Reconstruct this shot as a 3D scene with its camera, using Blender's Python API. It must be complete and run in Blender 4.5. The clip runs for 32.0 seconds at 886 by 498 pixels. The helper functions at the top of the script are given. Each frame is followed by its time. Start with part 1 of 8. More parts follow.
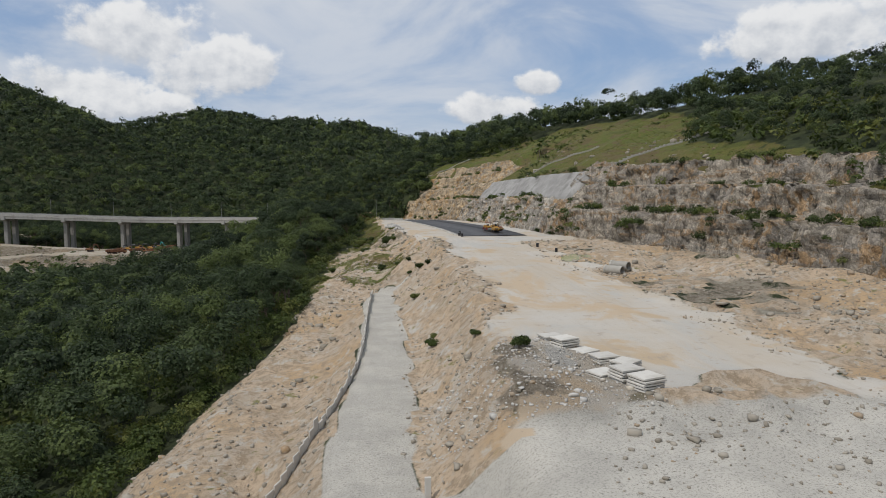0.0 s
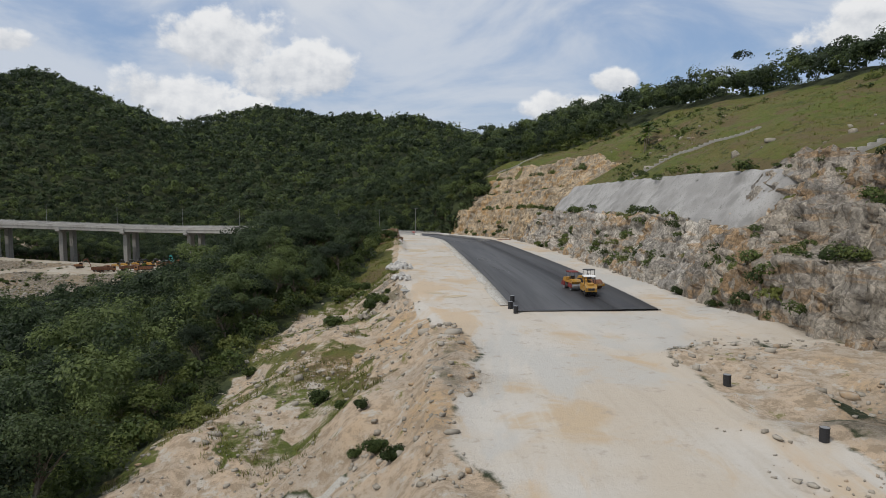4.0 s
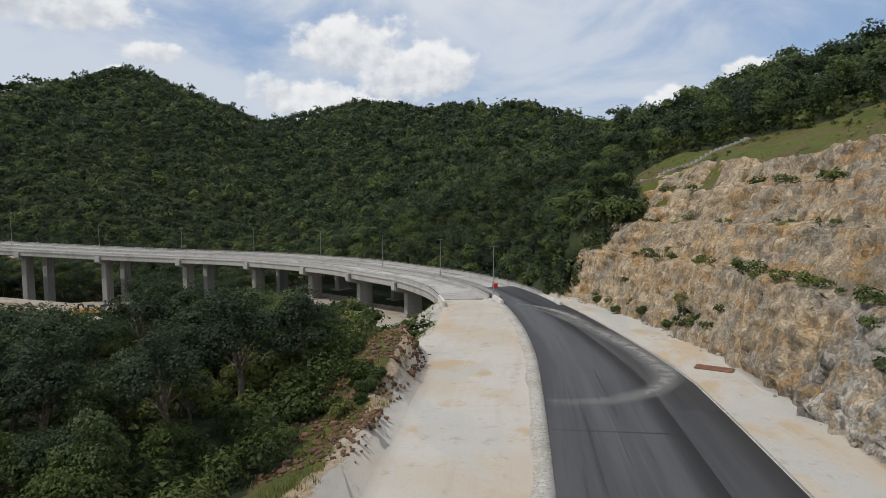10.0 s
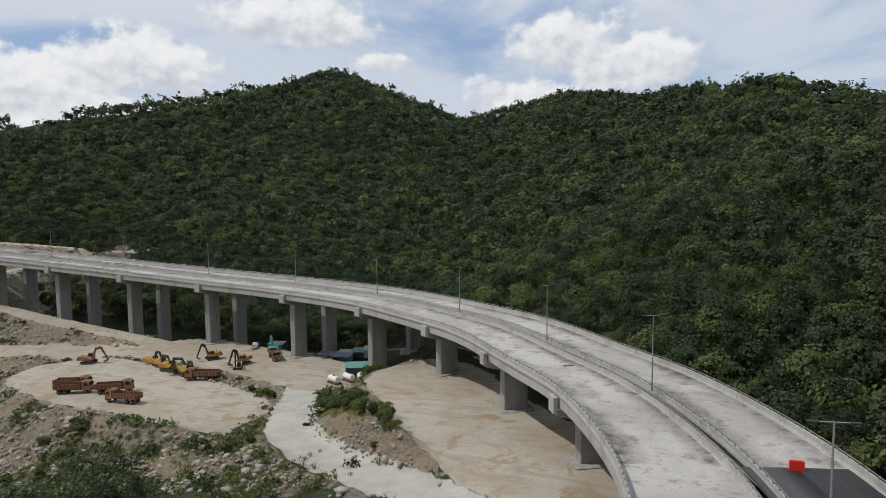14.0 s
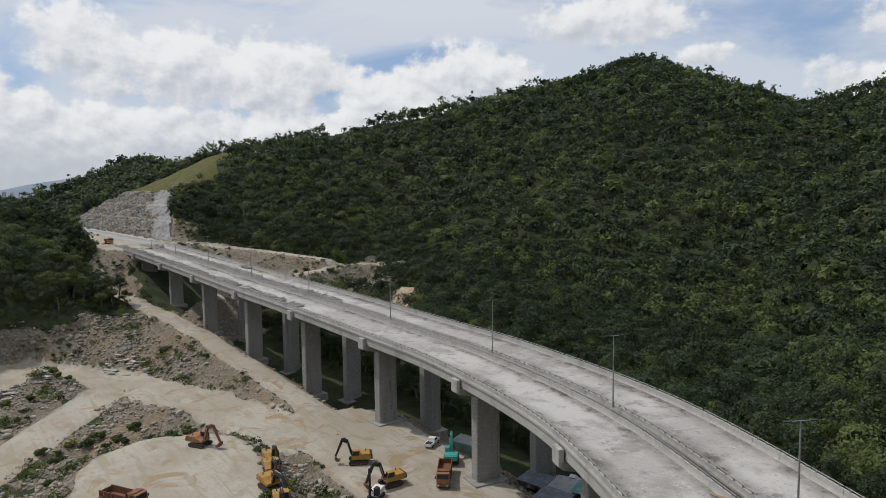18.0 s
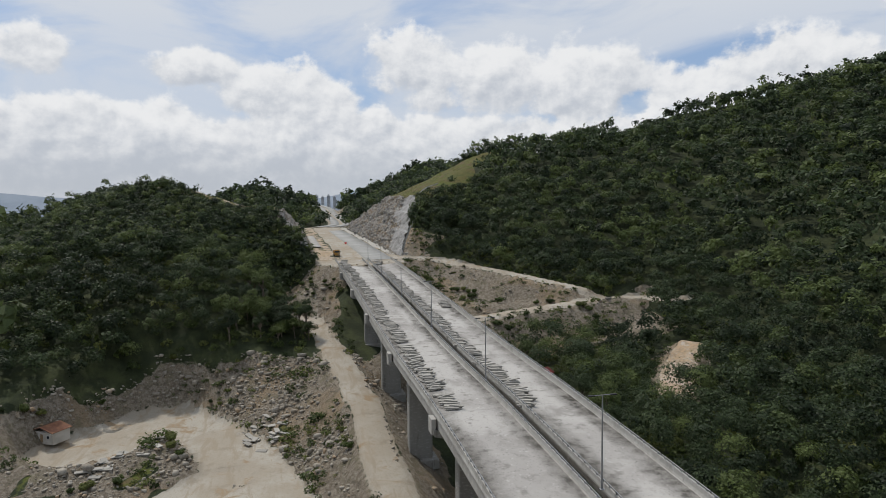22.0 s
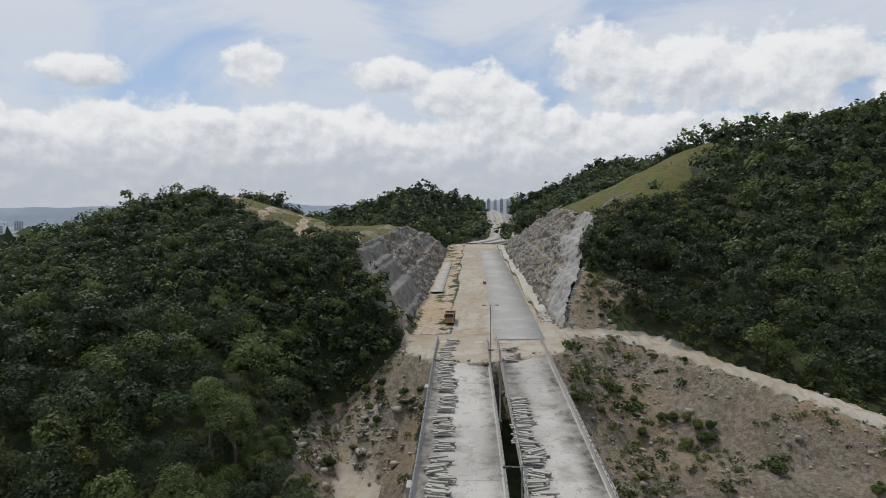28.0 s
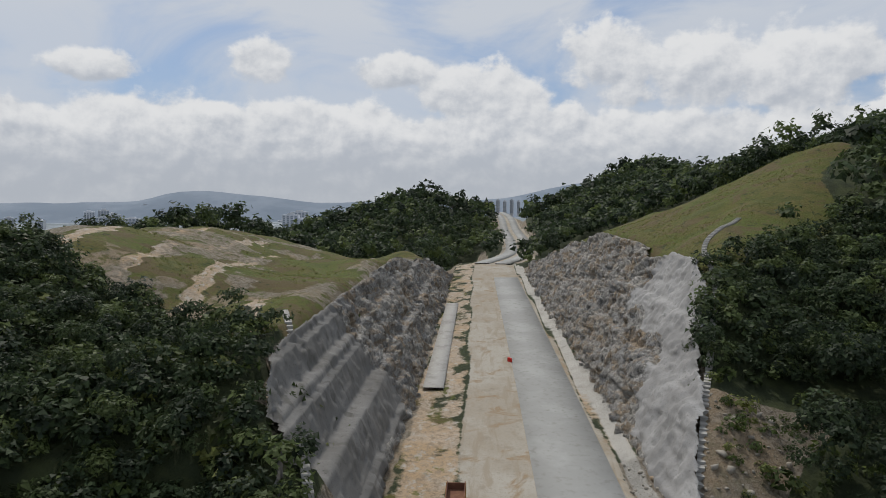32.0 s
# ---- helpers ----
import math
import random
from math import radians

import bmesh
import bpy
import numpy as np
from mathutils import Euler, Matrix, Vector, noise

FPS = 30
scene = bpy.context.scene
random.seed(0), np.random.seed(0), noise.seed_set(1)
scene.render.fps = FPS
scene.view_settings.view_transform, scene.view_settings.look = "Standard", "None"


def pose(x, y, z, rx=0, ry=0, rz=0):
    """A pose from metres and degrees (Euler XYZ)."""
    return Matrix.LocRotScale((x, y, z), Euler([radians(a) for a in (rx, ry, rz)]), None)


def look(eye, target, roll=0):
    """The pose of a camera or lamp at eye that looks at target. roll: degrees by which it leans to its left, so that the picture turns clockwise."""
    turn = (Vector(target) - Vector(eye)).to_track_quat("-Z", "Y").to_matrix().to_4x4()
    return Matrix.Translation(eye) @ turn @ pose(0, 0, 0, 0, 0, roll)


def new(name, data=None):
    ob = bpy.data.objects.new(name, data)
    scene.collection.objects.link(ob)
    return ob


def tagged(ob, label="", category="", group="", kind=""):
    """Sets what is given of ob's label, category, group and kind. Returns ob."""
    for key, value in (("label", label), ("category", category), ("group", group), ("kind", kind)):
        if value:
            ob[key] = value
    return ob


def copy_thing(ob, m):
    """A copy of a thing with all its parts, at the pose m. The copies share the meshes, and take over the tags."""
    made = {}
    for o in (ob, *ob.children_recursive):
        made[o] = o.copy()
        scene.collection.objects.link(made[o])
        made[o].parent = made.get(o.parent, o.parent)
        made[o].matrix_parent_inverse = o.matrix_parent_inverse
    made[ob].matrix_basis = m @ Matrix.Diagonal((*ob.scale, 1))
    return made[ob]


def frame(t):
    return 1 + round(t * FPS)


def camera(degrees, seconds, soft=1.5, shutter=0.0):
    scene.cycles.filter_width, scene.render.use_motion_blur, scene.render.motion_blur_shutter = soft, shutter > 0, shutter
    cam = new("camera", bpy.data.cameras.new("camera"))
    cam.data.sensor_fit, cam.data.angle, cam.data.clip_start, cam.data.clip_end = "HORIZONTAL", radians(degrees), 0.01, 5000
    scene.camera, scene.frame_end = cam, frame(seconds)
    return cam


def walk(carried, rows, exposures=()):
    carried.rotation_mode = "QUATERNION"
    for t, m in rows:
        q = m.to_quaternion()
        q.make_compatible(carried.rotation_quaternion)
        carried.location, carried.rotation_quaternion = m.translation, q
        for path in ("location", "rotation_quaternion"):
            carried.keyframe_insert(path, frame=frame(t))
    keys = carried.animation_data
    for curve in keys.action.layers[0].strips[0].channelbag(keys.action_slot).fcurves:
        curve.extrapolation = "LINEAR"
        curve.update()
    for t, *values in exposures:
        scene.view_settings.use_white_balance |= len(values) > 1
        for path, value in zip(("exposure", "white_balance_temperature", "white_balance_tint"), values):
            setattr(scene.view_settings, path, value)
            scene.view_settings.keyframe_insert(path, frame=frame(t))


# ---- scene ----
cam = camera(68.5, 32.0, soft=0.9)
METRES, EYE, TILT, LEAN, TURN = 750.0, 40.0, 0.0, 0.0, -9.9
ROWS = [
    (0.0, 0.0, 0.0, 0.0, -0.01, -4.97, 0.15),
    (0.5, 0.0015, 0.0159, 0.0003, 0.68, -4.97, 0.12),
    (1.0, 0.0027, 0.0319, 0.0006, 1.43, -4.96, 0.07),
    (1.5, 0.0039, 0.048, 0.001, 2.23, -4.95, 0.07),
    (2.0, 0.0048, 0.0642, 0.0013, 3.08, -4.94, 0.05),
    (2.5, 0.0055, 0.0804, 0.0019, 3.91, -4.96, 0.04),
    (3.0, 0.0061, 0.0965, 0.0024, 4.75, -4.96, 0.03),
    (3.5, 0.0065, 0.1127, 0.003, 5.55, -4.95, 0.05),
    (5.5, 0.0056, 0.1764, 0.0052, 8.87, -4.97, 0.14),
    (6.0, 0.0048, 0.1924, 0.0058, 9.69, -4.97, 0.14),
    (6.5, 0.0039, 0.2083, 0.0064, 10.5, -4.97, 0.14),
    (7.0, 0.0026, 0.2238, 0.007, 11.29, -4.98, 0.14),
    (7.5, 0.001, 0.2396, 0.0075, 12.11, -4.97, 0.18),
    (8.0, -0.001, 0.2553, 0.008, 12.92, -4.97, 0.17),
    (8.5, -0.0032, 0.2711, 0.0086, 13.73, -4.99, 0.17),
    (9.0, -0.0056, 0.2869, 0.0092, 14.58, -4.99, 0.14),
    (9.5, -0.0082, 0.3029, 0.0099, 15.54, -5.01, 0.18),
    (10.0, -0.0109, 0.3188, 0.0107, 16.65, -5.03, 0.24),
    (10.5, -0.014, 0.3342, 0.0114, 17.97, -5.04, 0.25),
    (11.0, -0.0177, 0.3498, 0.0122, 19.53, -5.04, 0.26),
    (11.5, -0.0217, 0.3652, 0.0129, 21.28, -5.05, 0.31),
    (12.0, -0.0262, 0.3806, 0.0138, 23.07, -5.08, 0.37),
    (12.5, -0.0309, 0.3958, 0.0144, 25.09, -5.09, 0.4),
    (13.0, -0.0362, 0.4114, 0.0148, 28.51, -5.09, 0.46),
    (13.5, -0.0419, 0.4266, 0.0152, 31.74, -5.06, 0.46),
    (14.0, -0.0481, 0.4416, 0.0157, 35.0, -5.03, 0.5),
    (14.5, -0.0548, 0.4562, 0.0162, 38.27, -4.99, 0.54),
    (16.5, -0.0879, 0.5101, 0.0175, 51.24, -4.83, 0.67),
    (17.0, -0.0977, 0.5224, 0.0179, 54.62, -4.79, 0.66),
    (17.5, -0.108, 0.5342, 0.0182, 58.21, -4.73, 0.66),
    (18.0, -0.1187, 0.5449, 0.0187, 61.82, -4.71, 0.7),
    (18.5, -0.1303, 0.5553, 0.019, 65.46, -4.64, 0.7),
    (19.0, -0.1424, 0.5648, 0.0194, 68.98, -4.58, 0.71),
    (19.5, -0.1551, 0.5733, 0.0199, 72.34, -4.53, 0.69),
    (20.0, -0.1682, 0.5813, 0.02, 75.53, -4.45, 0.7),
    (20.5, -0.1815, 0.5885, 0.0202, 78.72, -4.37, 0.71),
    (21.0, -0.1954, 0.5947, 0.0206, 81.9, -4.32, 0.67),
    (21.5, -0.2096, 0.5999, 0.0207, 85.07, -4.23, 0.66),
    (22.0, -0.224, 0.6045, 0.0211, 87.93, -4.2, 0.66),
    (22.5, -0.2385, 0.6079, 0.0215, 90.45, -4.16, 0.61),
    (23.0, -0.2533, 0.6105, 0.0219, 92.5, -4.15, 0.55),
    (23.5, -0.2679, 0.6128, 0.0223, 94.33, -4.13, 0.59),
    (24.0, -0.2829, 0.6139, 0.0226, 96.01, -4.11, 0.55),
    (24.5, -0.298, 0.6147, 0.0231, 97.5, -4.12, 0.55),
    (25.0, -0.313, 0.615, 0.0236, 98.26, -4.11, 0.53),
    (25.5, -0.328, 0.6153, 0.0245, 99.08, -4.09, 0.54),
    (27.5, -0.3872, 0.6089, 0.0289, 102.93, -3.98, 0.5),
    (28.0, -0.4019, 0.6062, 0.0304, 103.87, -3.98, 0.48),
    (28.5, -0.4164, 0.6032, 0.032, 104.61, -3.97, 0.45),
    (29.0, -0.4307, 0.6, 0.0336, 104.71, -4.01, 0.43),
    (29.5, -0.4453, 0.5966, 0.0351, 104.64, -4.04, 0.42),
    (30.0, -0.4603, 0.593, 0.0367, 104.57, -4.13, 0.36),
    (30.5, -0.4754, 0.5893, 0.0382, 104.48, -4.19, 0.29),
    (31.0, -0.4906, 0.5856, 0.0396, 104.43, -4.27, 0.24),
    (31.5, -0.506, 0.582, 0.0409, 104.44, -4.28, 0.2),
    (32.0, -0.5213, 0.578, 0.0423, 104.4, -4.34, 0.13),
]
walk(cam, [(t, pose(0, 0, EYE, TILT, LEAN, TURN) @ pose(METRES * x, METRES * y, METRES * z, 90 + pitch, roll, yaw)) for t, x, y, z, yaw, pitch, roll in ROWS], [(0.0, -0.08), (5.5, -0.02), (12.0, 0.04), (17.0, 0.0), (28.0, -0.02), (30.0, -0.10), (32.0, -0.18)])
# ---- world, sun, exposure ----
SUN_AZ, SUN_EL = 238.0, 56.0          # compass degrees from +y clockwise; elevation


def sun_direction():
    a, e = radians(SUN_AZ), radians(SUN_EL)
    return Vector((math.sin(a) * math.cos(e), math.cos(a) * math.cos(e), math.sin(e)))


sun = new("sun", bpy.data.lights.new("sun", "SUN"))
sun.data.energy, sun.data.angle, sun.data.color = 2.5, radians(0.9), (1.0, 0.945, 0.87)
sun.matrix_world = look((0, 0, 900), Vector((0, 0, 900)) - sun_direction())
scene.view_settings.exposure = 0.0


def link(nt, a, b):
    nt.links.new(a, b)


def vmath(nt, op, a, b=None):
    n = nt.nodes.new("ShaderNodeVectorMath")
    n.operation = op
    for i, v in enumerate((a, b)):
        if v is None:
            continue
        if isinstance(v, (tuple, list)):
            n.inputs[i].default_value = v
        else:
            nt.links.new(v, n.inputs[i])
    return n.outputs[0]


def fmath(nt, op, a, b=None, clamp=False):
    n = nt.nodes.new("ShaderNodeMath")
    n.operation, n.use_clamp = op, clamp
    for i, v in enumerate((a, b)):
        if v is None:
            continue
        if isinstance(v, (int, float)):
            n.inputs[i].default_value = v
        else:
            nt.links.new(v, n.inputs[i])
    return n.outputs[0]


def noise_tex(nt, vec, scale, detail=4.0, rough=0.55, distort=0.0):
    n = nt.nodes.new("ShaderNodeTexNoise")
    n.inputs["Scale"].default_value, n.inputs["Detail"].default_value = scale, detail
    n.inputs["Roughness"].default_value, n.inputs["Distortion"].default_value = rough, distort
    if vec is not None:
        nt.links.new(vec, n.inputs["Vector"])
    return n.outputs["Fac"]


def ramp(nt, fac, lo, hi, a=0.0, b=1.0):
    n = nt.nodes.new("ShaderNodeMapRange")
    n.interpolation_type = "SMOOTHSTEP"
    n.inputs["From Min"].default_value, n.inputs["From Max"].default_value = lo, hi
    n.inputs["To Min"].default_value, n.inputs["To Max"].default_value = a, b
    nt.links.new(fac, n.inputs["Value"])
    return n.outputs["Result"]


def mix_col(nt, fac, a, b, blend="MIX"):
    n = nt.nodes.new("ShaderNodeMix")
    n.data_type, n.blend_type = "RGBA", blend
    for slot, v in ((0, fac), (6, a), (7, b)):
        if isinstance(v, (int, float)):
            n.inputs[slot].default_value = v
        elif isinstance(v, (tuple, list)):
            n.inputs[slot].default_value = (*v, 1.0) if len(v) == 3 else v
        else:
            nt.links.new(v, n.inputs[slot])
    return n.outputs[2]


world = bpy.data.worlds.new("sky")
scene.world = world
world.use_nodes = True
wn = world.node_tree
wn.nodes.clear()
sky = wn.nodes.new("ShaderNodeTexSky")
sky.sky_type, sky.sun_disc = "NISHITA", False
sky.sun_elevation, sky.sun_rotation = radians(SUN_EL), radians(SUN_AZ)
sky.air_density, sky.dust_density, sky.ozone_density = 1.0, 1.2, 1.6
tc = wn.nodes.new("ShaderNodeTexCoord")
way = vmath(wn, "NORMALIZE", tc.outputs["Generated"])
sep = wn.nodes.new("ShaderNodeSeparateXYZ")
link(wn, way, sep.inputs[0])
up = sep.outputs[2]
# clouds lie where the day has them: (azimuth, elevation, half width, half height) in degrees, edges broken up by noise
HEAPS = [(-14.8, 12.4, 6.6, 3.0), (-8.6, 10.1, 6.0, 2.9), (-18.8, 7.6, 5.4, 2.5), (-13.4, 6.6, 3.6, 1.5), (14.6, 7.2, 4.6, 1.7), (18.0, 9.2, 2.4, 1.2), (-29.9, 10.9, 3.4, 1.2), (-32.5, 8.8, 2.4, 1.2), (-50.5, 10.2, 7.8, 3.4),
         (-37.2, 14.2, 9.5, 2.8), (-62.7, 10.3, 7.0, 3.2), (-72.0, 10.0, 8.0, 4.0), (-80.0, 11.6, 7.0, 3.9), (-91.5, 8.8, 8.2, 3.3), (-67.0, 9.5, 9.0, 4.3), (-56.8, 8.6, 7.5, 3.0), (-109.8, 11.4, 4.2, 2.3),
         (-98.5, 10.9, 4.6, 1.7), (-120.5, 6.6, 8.0, 2.6), (-122.7, 10.2, 4.0, 1.5), (-104.5, 6.6, 9.0, 2.4), (40.0, 12.0, 9.0, 3.0), (60.0, 16.0, 12.0, 4.0), (-150.0, 12.0, 10.0, 4.0)]
azim = fmath(wn, "MULTIPLY", fmath(wn, "ARCTAN2", sep.outputs[0], sep.outputs[1]), 57.2958)
elev = fmath(wn, "MULTIPLY", fmath(wn, "ARCSINE", up), 57.2958)
plane = wn.nodes.new("ShaderNodeCombineXYZ")
link(wn, azim, plane.inputs[0])
link(wn, elev, plane.inputs[1])
flat = vmath(wn, "MULTIPLY", plane.outputs[0], (0.85, 1.0, 1.0))
puff = noise_tex(wn, flat, 0.22, 9.0, 0.55, 0.1)
puff_hi = noise_tex(wn, vmath(wn, "ADD", flat, (-0.35, 0.7, 0.0)), 0.22, 6.0, 0.55, 0.1)
billow = noise_tex(wn, flat, 1.0, 5.0, 0.6, 0.1)
body, height = None, None
for a0, e0, w0, h0 in HEAPS:
    q = vmath(wn, "MULTIPLY", vmath(wn, "SUBTRACT", plane.outputs[0], (a0, e0, 0.0)), (1 / w0, 1 / h0, 0.0))
    n = wn.nodes.new("ShaderNodeVectorMath")
    n.operation = "LENGTH"
    link(wn, q, n.inputs[0])
    near = fmath(wn, "SUBTRACT", 1.0, n.outputs["Value"])
    tall = fmath(wn, "DIVIDE", fmath(wn, "SUBTRACT", elev, e0), h0)
    if body is None:
        body, height = near, tall
    else:
        wins = fmath(wn, "ADD", fmath(wn, "MULTIPLY", fmath(wn, "SUBTRACT", near, body), 3.0), 0.5, True)
        height = fmath(wn, "ADD", height, fmath(wn, "MULTIPLY", wins, fmath(wn, "SUBTRACT", tall, height)))
        body = fmath(wn, "MAXIMUM", body, near)
# the low bank over the western horizon: heaped tops above a hazy base
swell = noise_tex(wn, vmath(wn, "MULTIPLY", plane.outputs[0], (1.0, 0.12, 1.0)), 0.16, 4.0, 0.5, 0.0)
crest_at = fmath(wn, "ADD", 5.6, fmath(wn, "MULTIPLY", swell, 5.0))
under = fmath(wn, "MULTIPLY", fmath(wn, "SUBTRACT", crest_at, elev), 0.42)
bank = fmath(wn, "ADD", fmath(wn, "MINIMUM", under, 1.0), ramp(wn, azim, -52.0, -34.0, 0.0, -3.0))
wins = fmath(wn, "ADD", fmath(wn, "MULTIPLY", fmath(wn, "SUBTRACT", bank, body), 2.0), 0.5, True)
height = fmath(wn, "ADD", height, fmath(wn, "MULTIPLY", wins, fmath(wn, "SUBTRACT", fmath(wn, "SUBTRACT", 0.75, fmath(wn, "MULTIPLY", under, 0.75)), height)))
body = fmath(wn, "MAXIMUM", fmath(wn, "MAXIMUM", body, bank), -1.0)
cover = fmath(wn, "ADD", body, fmath(wn, "MULTIPLY", fmath(wn, "SUBTRACT", puff, 0.5), 2.1))
cover = fmath(wn, "ADD", cover, fmath(wn, "MULTIPLY", fmath(wn, "SUBTRACT", billow, 0.5), 0.45))
puff_mask = ramp(wn, cover, 0.08, 0.42)
lit = fmath(wn, "ADD", fmath(wn, "MULTIPLY", fmath(wn, "SUBTRACT", puff, puff_hi), 2.6), fmath(wn, "MULTIPLY", fmath(wn, "MINIMUM", fmath(wn, "MAXIMUM", height, -1.0), 1.0), 0.42))
lit = fmath(wn, "ADD", lit, fmath(wn, "MULTIPLY", fmath(wn, "SUBTRACT", billow, 0.5), 0.5))
lit = ramp(wn, lit, -0.62, 0.42)
# thin high sheets
sheet = noise_tex(wn, vmath(wn, "MULTIPLY", plane.outputs[0], (0.55, 1.3, 1.0)), 0.085, 7.0, 0.56, 0.6)
sheet_mask = fmath(wn, "ADD", ramp(wn, sheet, 0.34, 0.58, 0.16, 0.85), ramp(wn, elev, 11.0, 19.0, 0.0, 0.28), True)
CLOUD = 8.4
blue = mix_col(wn, 0.5, sky.outputs[0], (1.7, 3.4, 6.6))
col = mix_col(wn, sheet_mask, blue, (CLOUD * 0.745, CLOUD * 0.795, CLOUD * 0.875))
cloud = mix_col(wn, lit, (CLOUD * 0.60, CLOUD * 0.645, CLOUD * 0.72), (CLOUD * 0.985, CLOUD * 0.995, CLOUD * 1.01))
col = mix_col(wn, puff_mask, col, cloud)
haze = ramp(wn, up, 0.0, 0.11, 0.70, 0.0)
col = mix_col(wn, haze, col, (CLOUD * 0.56, CLOUD * 0.60, CLOUD * 0.66))
bg = wn.nodes.new("ShaderNodeBackground")
bg.inputs["Strength"].default_value = 0.1
out = wn.nodes.new("ShaderNodeOutputWorld")
link(wn, col, bg.inputs["Color"])
link(wn, bg.outputs[0], out.inputs[0])

# ---- materials ----
MATS = {}


def shader(name, rough=0.9, metal=0.0):
    m = bpy.data.materials.new(name)
    m.use_nodes = True
    nt = m.node_tree
    bsdf = nt.nodes["Principled BSDF"]
    bsdf.inputs["Roughness"].default_value, bsdf.inputs["Metallic"].default_value = rough, metal
    bsdf.inputs["Specular IOR Level"].default_value = 0.3
    MATS[name] = m
    return m, nt, bsdf


def coords(nt):
    return nt.nodes.new("ShaderNodeTexCoord").outputs["Object"]


def bump(nt, bsdf, height, strength=0.5, distance=0.1):
    b = nt.nodes.new("ShaderNodeBump")
    b.inputs["Strength"].default_value, b.inputs["Distance"].default_value = strength, distance
    nt.links.new(height, b.inputs["Height"])
    nt.links.new(b.outputs[0], bsdf.inputs["Normal"])


def surface(name, base, layers=(), rough=0.9, metal=0.0, relief=None, spread=0.0):
    """base colour, layers of (noise scale, colour, low, high[, stretch]) laid over it, relief (scale, strength, metres), spread: lightness from piece to piece."""
    m, nt, bsdf = shader(name, rough, metal)
    at = coords(nt)
    col = base
    for scale, tint, lo, hi, *stretch in layers:
        vec = vmath(nt, "MULTIPLY", at, stretch[0]) if stretch else at
        col = mix_col(nt, ramp(nt, noise_tex(nt, vec, scale, 5.0, 0.6), lo, hi), col, tint)
    if spread:
        info = nt.nodes.new("ShaderNodeObjectInfo")
        col = mix_col(nt, 1.0, col, mix_col(nt, info.outputs["Random"], (1 - spread,) * 3, (1 + spread,) * 3), "MULTIPLY")
    if isinstance(col, tuple):
        bsdf.inputs["Base Color"].default_value = (*col, 1)
    else:
        nt.links.new(col, bsdf.inputs["Base Color"])
    if relief:
        bump(nt, bsdf, noise_tex(nt, at, relief[0], 6.0, 0.65), relief[1], relief[2])
    return m


def foliage(name, dark, light, sun_tint):
    m, nt, bsdf = shader(name, 0.55)
    geo = nt.nodes.new("ShaderNodeNewGeometry")
    tint = nt.nodes.new("ShaderNodeAttribute")
    tint.attribute_name = "tint"
    info = nt.nodes.new("ShaderNodeObjectInfo")
    whole = fmath(nt, "FRACT", fmath(nt, "ADD", tint.outputs["Fac"], info.outputs["Random"]))
    col = mix_col(nt, geo.outputs["Random Per Island"], dark, light)
    col = mix_col(nt, ramp(nt, whole, 0.62, 1.0), col, sun_tint)
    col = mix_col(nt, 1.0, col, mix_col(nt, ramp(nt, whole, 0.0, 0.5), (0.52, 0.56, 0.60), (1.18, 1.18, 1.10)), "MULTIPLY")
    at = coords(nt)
    # shaded gaps between leaves, put into the colour as dark noise
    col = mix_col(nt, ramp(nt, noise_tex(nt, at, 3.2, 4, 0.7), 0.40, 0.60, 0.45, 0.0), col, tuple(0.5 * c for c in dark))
    nt.links.new(col, bsdf.inputs["Base Color"])
    bsdf.inputs["Specular IOR Level"].default_value = 0.18
    thin = nt.nodes.new("ShaderNodeBsdfTranslucent")
    nt.links.new(col, thin.inputs["Color"])
    both = nt.nodes.new("ShaderNodeMixShader")
    both.inputs[0].default_value = 0.38
    nt.links.new(bsdf.outputs[0], both.inputs[1])
    nt.links.new(thin.outputs[0], both.inputs[2])
    nt.links.new(both.outputs[0], nt.nodes["Material Output"].inputs["Surface"])
    return m


